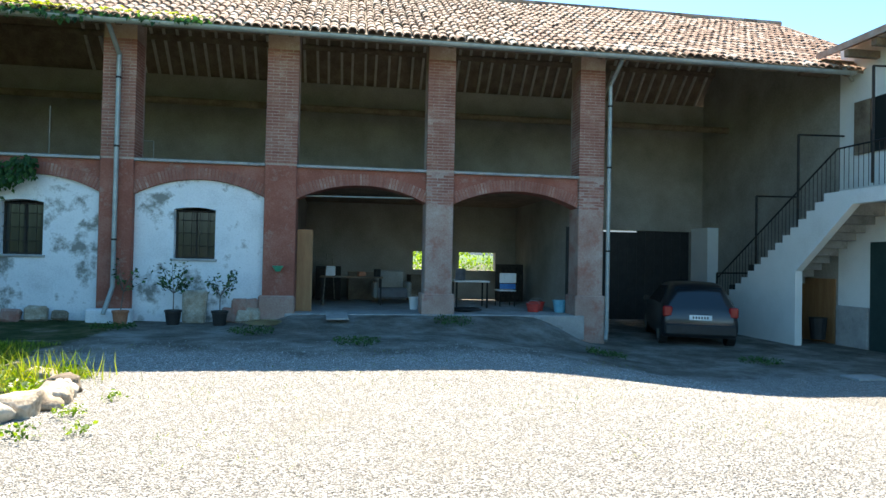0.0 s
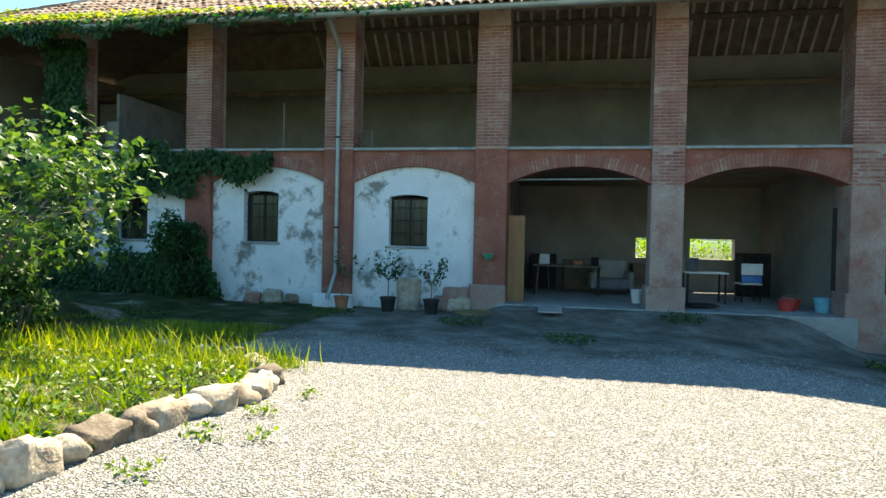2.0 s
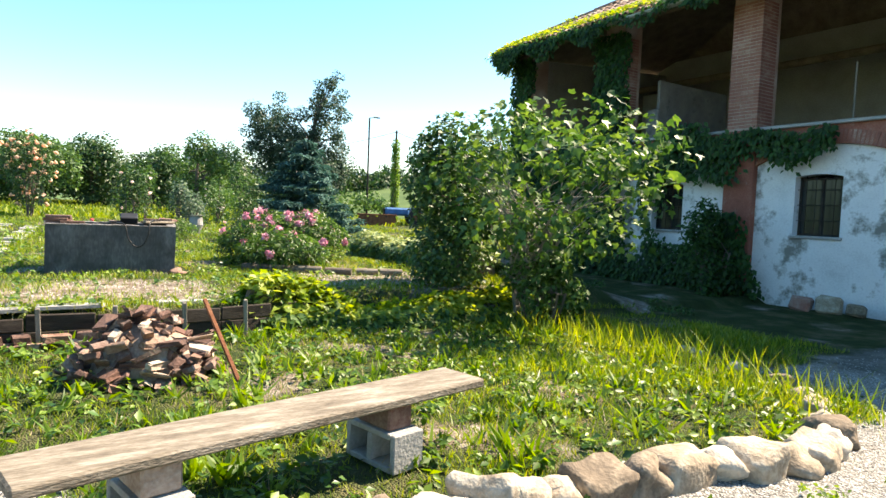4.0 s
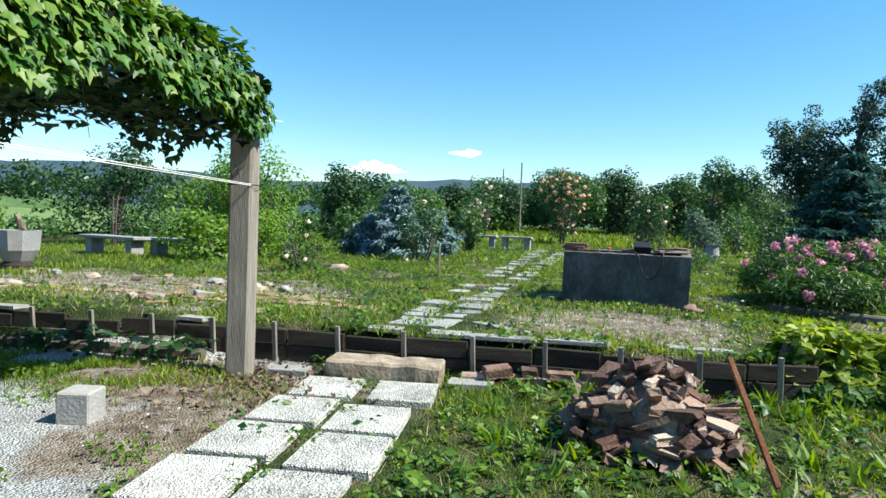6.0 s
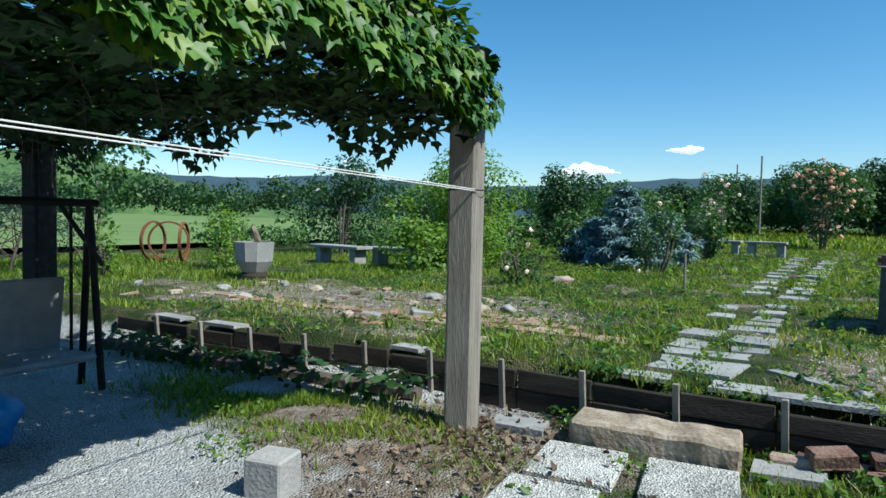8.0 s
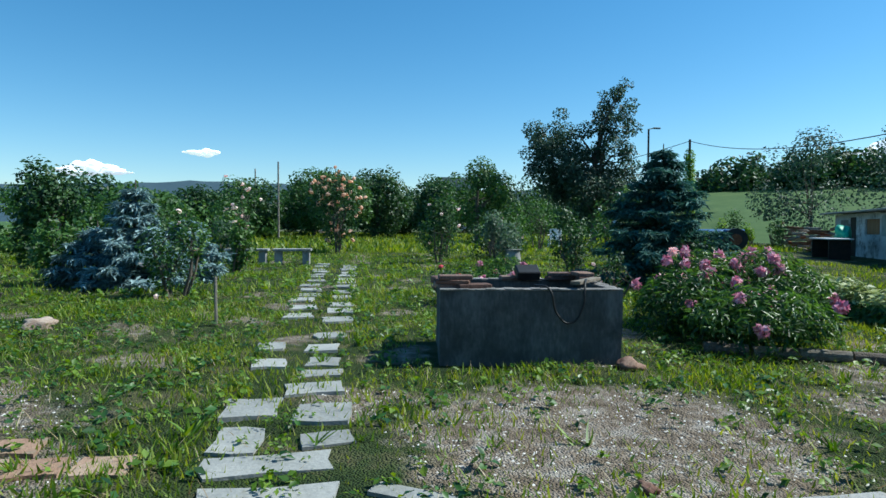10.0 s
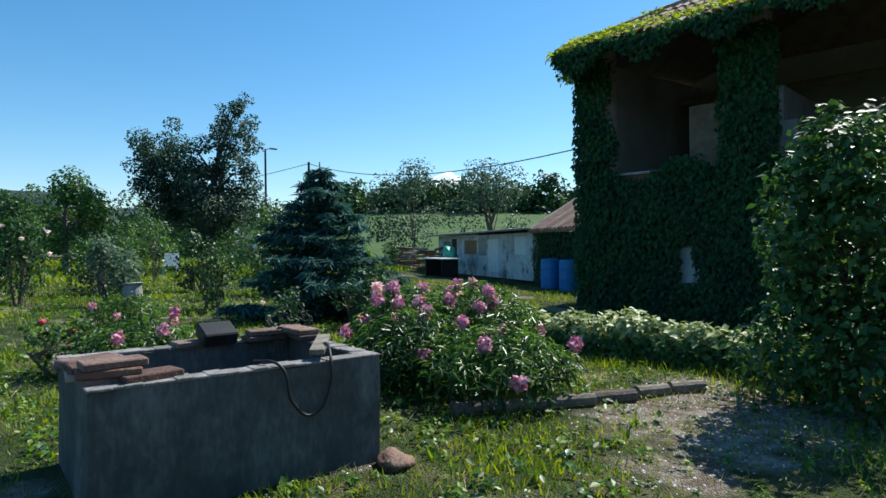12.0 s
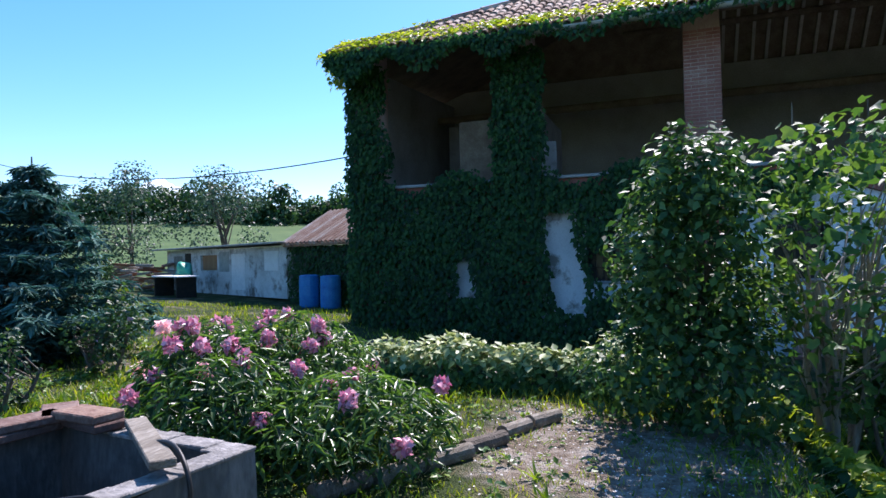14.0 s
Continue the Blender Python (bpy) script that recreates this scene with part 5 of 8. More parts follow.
for a, b in (((-0.22, -0.2, 0), (-0.22, 0.25, 0.85)), ((0.22, -0.2, 0), (0.22, 0.25, 0.85)), ((-0.22, 0.25, 0), (-0.22, -0.2, 0.45)), ((0.22, 0.25, 0), (0.22, -0.2, 0.45))):
    bm = bmesh.new()
    rod(bm, a, b, 0.012, n=6)
    part("leg", bm, ZINC, cf)
bm = bmesh.new()
box(bm, (-0.22, -0.2, 0.43), (0.22, 0.2, 0.455), 0.008)
part("seat", bm, FABRIC, cf)
bm = bmesh.new()
box(bm, (-0.22, 0.2, 0.6), (0.22, 0.225, 0.85), 0.008)
part("backrest", bm, FABRIC, cf)


# ---- stone things of the garden ----
def slab_at(x, y, w, d, rz, mat, name, label, cat, group, z=0.018, h=0.03):
    bm = bmesh.new()
    rr = random.Random(int(x * 100 + y * 37))
    n = 8
    pts = []
    for (cx, cy) in ((-1, -1), (0, -1), (1, -1), (1, 0), (1, 1), (0, 1), (-1, 1), (-1, 0)):
        pts.append((cx * w / 2 * rr.uniform(0.8, 1.06), cy * d / 2 * rr.uniform(0.8, 1.06)))
    lo = [bm.verts.new((u, v, -h)) for u, v in pts]
    hi = [bm.verts.new((u * 0.985, v * 0.985, 0)) for u, v in pts]
    bm.faces.new(lo[::-1])
    bm.faces.new(hi)
    for i in range(n):
        bm.faces.new((lo[i], lo[(i + 1) % n], hi[(i + 1) % n], hi[i]))
    return tagged(part(name, bm, mat, None, label, m=pose(x, y, gz(x, y) + z, rr.uniform(-1, 1), rr.uniform(-1, 1), rz)), category=cat, group=group)


STONES = [(-6.7, -12.8, 0.52, 0.66), (-6.25, -12.46, 0.24, 0.4), (-6.2, -13.06, 0.2, 0.34), (-7.26, -12.82, 0.3, 0.7), (-8.29, -13.01, 0.45, 0.4), (-7.7, -13.02, 0.48, 0.28), (-8.1, -12.55, 0.46, 0.37), (-7.58, -12.53, 0.25, 0.3),
          (-8.68, -12.6, 0.34, 0.44), (-9.69, -13.01, 0.38, 0.31), (-10.43, -13.03, 0.37, 0.28), (-9.22, -12.56, 0.28, 0.37), (-9.76, -12.54, 0.36, 0.3), (-10.39, -12.54, 0.42, 0.34), (-11.1, -12.45, 0.4, 0.36)]
for k in range(13):
    x = -12.25 - k * 0.82
    STONES += [(x - 0.45, -12.86 + 0.03 * k + 0.05 * math.sin(k * 2.3), 0.5, 0.4), (x, -12.34 + 0.05 * k + 0.04 * math.sin(k * 3.1), 0.55, 0.4)]
for i, (x, y, w, d) in enumerate(STONES):
    slab_at(x, y, w, d, (i * 37) % 13 - 6, SLATE, "stepping_stone", "irregular flat grey stone sunk in the grass", "stepping stone", "stones of the garden path")
slab_at(-6.68, -12.12, 0.5, 0.13, 55, SLATE, "broken_slate", "thin broken slate leaning in the weeds", "slate", "")
for i, (x, y, l) in enumerate([(-6.12, -12.0, 0.6), (-6.1, -11.35, 0.55), (-6.32, -10.3, 0.6), (-6.06, -14.9, 0.3), (-5.9, -16.9, 0.5), (-5.85, -17.6, 0.5)]):
    slab_at(x, y, 0.17, l, 2 - i, CONCRETE, "coping_stone", "thin pale stone slab on top of the timber wall", "slab", "stones on the timber wall", 0.03)
for i, (x, y) in enumerate([(-5.62, -13.72), (-5.64, -12.17)]):
    slab_at(x, y, 0.24, 0.4, 4, CONCRETE, "pad_stone", "flat pale stone beside the step", "stone", "stones beside the step", 0.045, 0.05)
k = 0
for x, y0, n in ((-7.38, -18.9, 18), (-7.7, -15.7, 6), (-8.0, -15.5, 4)):
    for j in range(n):
        k += 1
        slab_at(x + 0.02 * math.sin(k * 2.2), y0 + j * 0.31, 0.27, 0.285, 2 * math.sin(k), PAVER, "terracotta_tile", "square worn terracotta tile bedded in the soil", "tile", "tiles of the garden strip")
for i, (x, y, l) in enumerate([(-9.42, -8.72, 0.4), (-9.2, -8.35, 0.4), (-8.99, -8.0, 0.42), (-8.85, -7.55, 0.42), (-8.72, -7.1, 0.34), (-8.55, -6.75, 0.36)]):
    bm = bmesh.new()
    rod(bm, (-l / 2, 0, 0), (l / 2, 0, 0), 0.065, 0.058, 12)
    tagged(part("edging_log", bm, BENCH_WOOD if i % 3 else BARK, None, "short split log edging the flower bed", smooth=False, m=pose(x, y, gz(x, y) + 0.045, 0, 0, 62 + 4 * math.sin(i * 2))), category="log", group="logs round the flower bed")


def brick_pile():
    rr = random.Random(4)
    n = 0
    for layer in range(8):
        rad = 0.58 - layer * 0.045
        for j in range(int(26 - layer * 2.4)):
            a = j / (26 - layer * 2.4) * 6.283 + rr.uniform(-0.1, 0.1)
            q = rad * rr.uniform(0.75, 1.0)
            if layer > 4:
                q = rad * rr.uniform(0.1, 1.0)
            bm = bmesh.new()
            L, W, H = rr.uniform(0.06, 0.22), rr.uniform(0.04, 0.11), rr.uniform(0.018, 0.055)
            box(bm, (-L / 2, -W / 2, -H / 2), (L / 2, W / 2, H / 2), 0.006)
            for v in bm.verts:
                v.co += Vector([rr.uniform(-0.01, 0.01) for _ in range(3)])
            tagged(part("brick", bm, (RUBBLE, OLD_BRICK, OLD_BRICK)[j % 3], None, "broken old brick in a rough heap", m=pose(-4.65 + q * 0.8 * math.cos(a), -10.92 + q * math.sin(a), 0.03 + layer * 0.064, rr.uniform(-32, 32), rr.uniform(-32, 32), rr.uniform(0, 180))), category="brick", group="bricks of the heap")
    bm = bmesh.new()
    lump(bm, (0, 0, 0), (0.3, 0.36, 0.36), 3, 3, 0.3)
    tagged(part("rubble_core", bm, RUBBLE, None, "packed rubble inside the brick heap", m=pose(-4.65, -10.92, 0.05)), category="rubble")
    bm = bmesh.new()
    box(bm, (-0.014, -0.014, 0), (0.014, 0.014, 0.72), 0.003)
    tagged(part("rusty_bar", bm, RUST, None, "rusty iron bar leaning on the brick heap", m=pose(-4.05, -10.38, 0.05, 12, -40, 0)), category="bar")


brick_pile()


def stone_bench(x, y, rz, L, z, label="grey stone slab bench on two block feet"):
    t = thing("stone_bench", label, "bench", "stone benches", m=pose(x, y, gz(x, y), 0, 0, rz))
    bm = bmesh.new()
    box(bm, (-L / 2, -0.22, z - 0.07), (L / 2, 0.22, z), 0.012)
    part("seat", bm, CONCRETE, t)
    for s in (-1, 1):
        bm = bmesh.new()
        box(bm, (s * L * 0.36 - 0.1, -0.16, 0), (s * L * 0.36 + 0.1, 0.16, z - 0.07), 0.01)
        part("foot", bm, CONCRETE, t)


rr = random.Random(15)
for k in range(17):
    bm = bmesh.new()
    L, W, H = rr.uniform(0.1, 0.24), rr.uniform(0.08, 0.13), rr.uniform(0.05, 0.09)
    box(bm, (-L / 2, -W / 2, 0), (L / 2, W / 2, H), 0.008)
    for v in bm.verts:
        v.co += Vector([rr.uniform(-0.01, 0.01) for _ in range(3)])
    y = -12.15 + k * 0.085
    tagged(part("brick", bm, (RUBBLE, OLD_BRICK)[k % 2], None, "broken brick stacked against the timber wall", m=pose(-5.84 + rr.uniform(-0.04, 0.08), y, 0.075 * (k % 3 == 2), rr.uniform(-6, 6), rr.uniform(-6, 6), rr.uniform(60, 120))), category="brick", group="bricks along the timber wall")
for i, (x, y, a) in enumerate([(-8.27, -15.42, 0.16), (-8.4, -15.1, 0.12), (-12.4, -15.9, 0.2), (-6.7, -14.57, 0.08), (-6.45, -11.8, 0.07), (-6.85, -15.3, 0.07), (-7.0, -16.1, 0.09), (-8.9, -16.4, 0.12), (-6.6, -11.1, 0.06), (-8.6, -18.2, 0.13), (-7.9, -19.3, 0.1), (-9.0, -9.95, 0.14)]):
    bm = bmesh.new()
    lump(bm, (0, 0, 0), (a, a * 0.75, a * 0.45), i + 40, 3, 0.6)
    tagged(part("field_stone", bm, (ROCK, CONCRETE, RUBBLE)[i % 3], None, "loose rough stone lying in the garden earth", smooth=True, m=pose(x, y, gz(x, y) + a * 0.15, 0, 0, 47 * i)), category="stone", group="loose stones of the garden")


stone_bench(-12.9, -21.35, 76, 1.8, 0.42)
stone_bench(-13.15, -19.95, 76, 1.6, 0.42)
stone_bench(-22.7, -14.6, 86, 1.2, 0.45)
stone_bench(-22.8, -13.35, 86, 1.1, 0.48)
tr = thing("stone_trough", "rough grey stone trough on a dark base", "trough", m=pose(-9.3, -20.2, gz(-9.3, -20.2), 0, 0, 20))
bm = bmesh.new()
lathe(bm, [(0.2, 0.12), (0.3, 0.3), (0.33, 0.62), (0.27, 0.62), (0.25, 0.3)], 10)
part("bowl", bm, CONCRETE, tr)
bm = bmesh.new()
lathe(bm, [(0.24, 0), (0.24, 0.06), (0.18, 0.13)], 12)
part("base", bm, DARK_WOOD, tr)
bm = bmesh.new()
lump(bm, (0, 0, 0), (0.06, 0.05, 0.2), 3, 2, 0.4)
tagged(part("stone", bm, ROCK, None, "upright pointed stone standing in the trough", m=pose(-9.25, -20.1, gz(-9.3, -20.2) + 0.72, 0, 25, 0)), category="stone")
rr = random.Random(23)
for i in range(34):
    x, y, a = rr.uniform(-9.6, -6.6), rr.uniform(-20.6, -15.6), rr.uniform(0.04, 0.13)
    bm = bmesh.new()
    box(bm, (-a, -a * 0.6, 0), (a, a * 0.6, rr.uniform(0.02, 0.06)), 0.008)
    for v in bm.verts:
        v.co += noise.noise_vector(v.co * 6 + Vector((i, 0, 0))) * 0.03
    tagged(part("broken_tile", bm, (PAVER, RUBBLE, CONCRETE, ROCK)[i % 4], None, "broken piece of clay tile lying on the earth", m=pose(x, y, gz(x, y), rr.uniform(-8, 8), rr.uniform(-8, 8), rr.uniform(0, 180))), category="tile", group="broken tiles by the trough")
for i, (x, y, rz) in enumerate([(-10.2, -24.2, 20), (-10.5, -23.6, 40), (-10.35, -23.9, -50)]):
    bm = bmesh.new()
    ring = []
    for a in np.linspace(0, 2 * math.pi, 29)[:-1]:
        ring.append([bm.verts.new((r * math.cos(a), yy, 0.42 + r * math.sin(a))) for r, yy in ((0.42, -0.03), (0.42, 0.03), (0.385, 0.03), (0.385, -0.03))])
    for p, q in zip(ring, ring[1:] + ring[:1]):
        for j in range(4):
            bm.faces.new((p[j], p[(j + 1) % 4], q[(j + 1) % 4], q[j]))
    tagged(part("iron_hoop", bm, RUST, None, "upright rusty iron wheel hoop in the grass", m=pose(x, y, gz(x, y) + 0.05, 0, 0, rz)), category="hoop", group="iron hoops in the grass")
bm = bmesh.new()
rod(bm, (0, 0, 0), (0.03, 0, 0.6), 0.02, n=6)
tagged(part("stick", bm, OLD_WOOD, None, "short wooden stake stuck in the grass", m=pose(-11.99, -13.8, gz(-12.4, -14))), category="stake")
pt = thing("stone_pot", "pale stone garden pot among the shrubs", "pot", m=pose(-20.5, -7.4, gz(-20.5, -7.4)))
bm = bmesh.new()
lathe(bm, [(0.12, 0), (0.22, 0.25), (0.19, 0.5), (0.24, 0.56), (0.2, 0.56)], 16)
part("bowl", bm, CONCRETE, pt)

# ---- border of field stones in the yard ----
rr = random.Random(12)
LINE = [(-1.5, -11.15), (-1.5, -10.85), (-1.54, -10.52), (-1.58, -10.2), (-1.6, -9.9), (-1.58, -9.6), (-1.58, -9.3), (-1.55, -9.0), (-1.54, -8.72), (-1.5, -8.45), (-1.42, -8.2), (-1.38, -7.95), (-1.36, -7.68), (-1.42, -7.4), (-1.55, -7.1), (-1.75, -6.8), (-1.95, -6.5), (-2.25, -6.1), (-2.6, -5.8), (-3.1, -5.7), (-3.7, -5.6)]
for i, (x, y) in enumerate(LINE):
    bm = bmesh.new()
    a, b, c = rr.uniform(0.14, 0.2), rr.uniform(0.11, 0.15), rr.uniform(0.09, 0.14)
    if i < 5:
        a, b, c = a * 1.2, b * 1.15, c * 1.1
    if 14 < i:
        a, b, c = a * 0.75, b * 0.75, c * 0.6
    if i % 2 == 0:
        box(bm, (-a, -b, -c), (a, b, c), min(b, c) * 0.35)
        bmesh.ops.subdivide_edges(bm, edges=bm.edges, cuts=3, use_grid_fill=True)
        for v in bm.verts:
            v.co += noise.noise_vector(v.co * 5 + Vector((i, 0, 0))) * 0.045
    else:
        lump(bm, (0, 0, 0), (a, b, c), i, 3, 0.55)
    for v in bm.verts:
        v.co += v.co.normalized() * 0.015 * noise.noise(v.co * 14)
    nxt = LINE[min(i + 1, len(LINE) - 1)]
    tagged(part("border_stone", bm, ROCK, None, "rounded field stone bordering the gravel yard", smooth=True, m=pose(x, y, gz(x, y) + c * 0.45, rr.uniform(-15, 15), rr.uniform(-15, 15), math.degrees(math.atan2(nxt[1] - y, nxt[0] - x)) + rr.uniform(-15, 15))), category="stone", group="stones bordering the yard")


# ---- roof tiles ----
def coppo(L=0.46, r0=0.085, r1=0.07, n=5):
    v, f = [], []
    for j, (y, r) in enumerate(((0, r0), (L, r1))):
        for i in range(n + 1):
            a = math.pi * i / n
            v.append((r * math.cos(a), y, r * 0.75 * math.sin(a)))
    for i in range(n):
        f.append((i, i + 1, n + 1 + i + 1, n + 1 + i))
    k = len(v)
    v += [(x * 0.8, y, z - 0.018) for x, y, z in v[:n + 1]]
    for i in range(n):
        f.append((i + 1, i, k + i, k + i + 1))
    return np.array(v), f


def roof_tiles():
    cv, cf = coppo()
    ca, sa = math.cos(math.atan(PITCH)), math.sin(math.atan(PITCH))
    r0 = np.random.default_rng(21)
    shared = []
    for j in range(4):
        vv = cv * np.array((1 + 0.05 * j, 1, 1))
        me = bpy.data.meshes.new("roof_tile")
        me.from_pydata([tuple(q) for q in vv], [], cf)
        me.materials.append(TILE)
        shared.append(me)
    verts, faces, count = [], [], 0
    nx, ny = int((14.6 + 14.0) / 0.19), 18
    for i in range(nx):
        x = -14.25 + 0.19 * i
        for j in range(ny):
            s0 = j * 0.335
            y = -0.76 + s0 * ca
            if y + 0.4 > RIDGE_Y or x < -14.0 + (y + 0.7) * 1.44:
                continue
            rot = r0.normal(0, 0.035)
            sink = 0.02 * math.sin(x * 0.9) + 0.012 * math.sin(x * 2.3 + y)
            near = j < 2 and -4.5 < x < 10
            tilt = math.atan(PITCH) - 0.05
            m = Matrix.Translation((x + r0.normal(0, 0.008), y, roof_z(y) + 0.045 + sink + r0.normal(0, 0.006))) @ Matrix.Rotation(tilt, 4, "X") @ Matrix.Rotation(rot, 4, "Z")
            if near and count < 300:
                o = new("roof_tile", shared[count % 4])
                o.parent = roof
                o.matrix_basis = m
                count += 1
            else:
                a = np.array(m)
                verts.append(cv @ a[:3, :3].T + a[:3, 3])
                base = (len(verts) - 1) * len(cv)
                faces += [tuple(base + q for q in fc) for fc in cf]
    # channel tiles between the covers
    me = bpy.data.meshes.new("tile_field")
    allv = np.concatenate(verts)
    me.from_pydata(allv.tolist(), [], faces)
    me.materials.append(TILE)
    o = new("tile_field", me)
    o.parent = roof
    tagged(o, kind="stuff")
    bm = bmesh.new()
    for x in np.arange(-7.0, 14.4, 0.42):
        vs = rod(bm, (x, RIDGE_Y, roof_z(RIDGE_Y) + 0.02), (x + 0.44, RIDGE_Y, roof_z(RIDGE_Y) + 0.04), 0.12, 0.1, 8)
    o = part("ridge_tiles", bm, TILE, roof, kind="stuff")
    bm = bmesh.new()
    for k in range(13):
        a = Vector((-14.0 + k * 0.554, -0.7 + k * 0.385, roof_z(-0.7 + k * 0.385) + 0.05))
        b = Vector((-14.0 + (k + 1.1) * 0.554, -0.7 + (k + 1.1) * 0.385, roof_z(-0.7 + (k + 1.1) * 0.385) + 0.05))
        rod(bm, a, b, 0.11, 0.09, 8)
    part("hip_tiles", bm, TILE, roof, kind="stuff")


roof_tiles()


# ---- the yard before the barn ----
def potted_plant(x, y, h, mat, pot, n, seed, label, lean=0.0, r=0.16):
    z = gz(x, y)
    t = thing("potted_plant", label, "plant", "potted plants by the barn", m=pose(x, y, z))
    bm = bmesh.new()
    lathe(bm, [(r * 0.75, 0), (r * 0.95, 0.24), (r * 1.05, 0.25), (r * 1.05, 0.29), (r * 0.93, 0.29), (r * 0.9, 0.25)], 18)
    part("pot", bm, pot, t)
    bm = bmesh.new()
    lathe(bm, [(r * 0.89, 0.24), (r * 0.89, 0.255)], 14)
    part("soil", bm, SOIL, t)
    rr = random.Random(seed)
    bm = bmesh.new()
    pts = []
    fork = Vector((lean * 0.4, 0, 0.25 + h * 0.35))
    rod(bm, (0, 0, 0.25), fork, 0.012, 0.009, 6)
    for k in range(9):
        a = rr.uniform(0, 6.28)
        tip = fork + Vector((math.cos(a) * 0.28 + lean, math.sin(a) * 0.22, h * rr.uniform(0.15, 0.6)))
        rod(bm, fork, tip, 0.007, 0.003, 5)
        for c in range(n // 9):
            u = rr.uniform(0.35, 1.1)
            pts.append(fork.lerp(tip, u) + Vector([rr.gauss(0, 0.05) for _ in range(3)]))
    part("stem", bm, BARK, t)
    o = new("foliage", leaves("foliage", [tuple(p) for p in pts], 0.09 * R.uniform(0.6, 1.2, len(pts)), mat, None, 0.9, 0.4))
    o.parent = t


potted_plant(-2.25, -0.55, 1.05, DARKLEAF, BLACK, 190, 1, "small lemon tree in a black plastic pot")
potted_plant(-1.35, -0.62, 0.95, DARKLEAF, BLACK, 160, 2, "small lemon tree in a black plastic pot")
potted_plant(-3.25, -0.5, 1.15, DARKLEAF, TERRA, 45, 3, "thin leggy plant in a terracotta pot", 0.12, 0.15)
for i, (x, y, rx, rz, h) in enumerate([(-1.95, -0.12, 0.24, 0.1, 0.66), (-1.25, -0.08, 0.16, 0.1, 0.3), (-0.95, -0.2, 0.15, 0.12, 0.26), (-1.05, -0.14, 0.17, 0.1, 0.5), (-0.78, -0.15, 0.14, 0.12, 0.3), (-0.85, -0.1, 0.15, 0.1, 0.5), (-4.95, -0.12, 0.2, 0.1, 0.3), (-5.4, -0.15, 0.18, 0.1, 0.24), (-4.5, -0.15, 0.14, 0.1, 0.22)]):
    bm = bmesh.new()
    box(bm, (-rx, -0.09, 0), (rx, 0.09, h), 0.04)
    for v in bm.verts:
        v.co += Vector((noise.noise(v.co * 6 + Vector((i, 0, 0))), 0, noise.noise(v.co * 6 + Vector((0, i, 0))))) * 0.05
    z = gz(x, y) if h not in (0.5,) else gz(x, y) + 0.0
    tagged(part("rough_stone", bm, FADED if i % 2 else ROCK, None, "rough old stone leaning on the foot of the wall", m=pose(x, y, z, -4, 0, 3 * math.sin(i * 3))), category="stone", group="stones by the barn wall")
bm = bmesh.new()
box(bm, (-0.7, -0.08, -0.5), (0.05, 0.02, 0.42), 0.03)
bmesh.ops.transform(bm, matrix=pose(0, 0, 0), verts=bm.verts)
setting("pier_footing", bm, FADED, "crumbling cement at the foot of a pier", "footing")
bm = bmesh.new()
box(bm, (-4.0, -0.26, -0.3), (-3.15, -0.015, 0.12), 0.03)
setting("pier_footing", bm, PLASTER, "whitewashed cement foot of a pier", "footing")
bm = bmesh.new()
box(bm, (-0.22, -0.5, 0), (0.22, 0.5, 0.03), 0.004)
tagged(part("ramp_board", bm, CONCRETE, None, "short pale board ramp against the barn floor", m=pose(0.95, -0.62, 0.045, 3, 0, 3)), category="board")
bm = bmesh.new()
box(bm, (-0.17, -0.02, 0), (0.17, 0.02, 1.8), 0.004)
tagged(part("loose_door", bm, BOARD, None, "tall narrow brown board leaning in the arch", m=pose(0.2, 0.55, 0.05, 1, 0, 4)), category="board")
bm = bmesh.new()
lathe(bm, [(0.05, 0), (0.11, 0.1), (0.12, 0.12), (0.1, 0.12)], 14)
tagged(part("hanging_planter", bm, GREEN_PL, None, "small green planter fixed to the pier", m=pose(-0.3, -0.14, 0.93)), category="planter")
bm = bmesh.new()
rod(bm, (0.03, 0.25, 2.57), (2.81, 0.25, 2.6), 0.018, n=8)
tagged(part("curtain_rail", bm, ZINC, None, "thin metal tube across the arch"), category="rail")
hs = thing("garden_hose", "pale coiled garden hose lying by the pier", "hose", m=pose(-0.45, -0.75, -0.12))
for k in range(6):
    bm = bmesh.new()
    pr = [(0.26 + 0.03 * math.sin(k) + 0.011 * math.cos(a), 0.011 * math.sin(a)) for a in np.linspace(0, 2 * math.pi, 7)]
    rings = [[bm.verts.new((r * math.cos(q) * 1.3, r * math.sin(q), z + 0.02)) for r, z in pr[:-1]] for q in np.linspace(0, 2 * math.pi, 25)[:-1]]
    for p, q in zip(rings, rings[1:] + rings[:1]):
        for j in range(6):
            bm.faces.new((p[j], p[(j + 1) % 6], q[(j + 1) % 6], q[j]))
    part("coil", bm, DRYGRASS, hs, m=pose(0.02 * math.sin(k * 2), 0.03 * math.cos(k * 3), 0.012 * k))


# ---- inside the arches ----
def table(x, y, w, d, h, mat, label, rz=0, z=0.05):
    t = thing("table", label, "table", m=pose(x, y, z, 0, 0, rz))
    bm = bmesh.new()
    box(bm, (-w / 2, -d / 2, h - 0.035), (w / 2, d / 2, h), 0.006)
    part("tabletop", bm, mat, t)
    for sx in (-1, 1):
        for sy in (-1, 1):
            bm = bmesh.new()
            box(bm, (sx * (w / 2 - 0.06) - 0.02, sy * (d / 2 - 0.06) - 0.02, 0), (sx * (w / 2 - 0.06) + 0.02, sy * (d / 2 - 0.06) + 0.02, h - 0.035), 0.003)
            part("leg", bm, IRON, t)
    return t


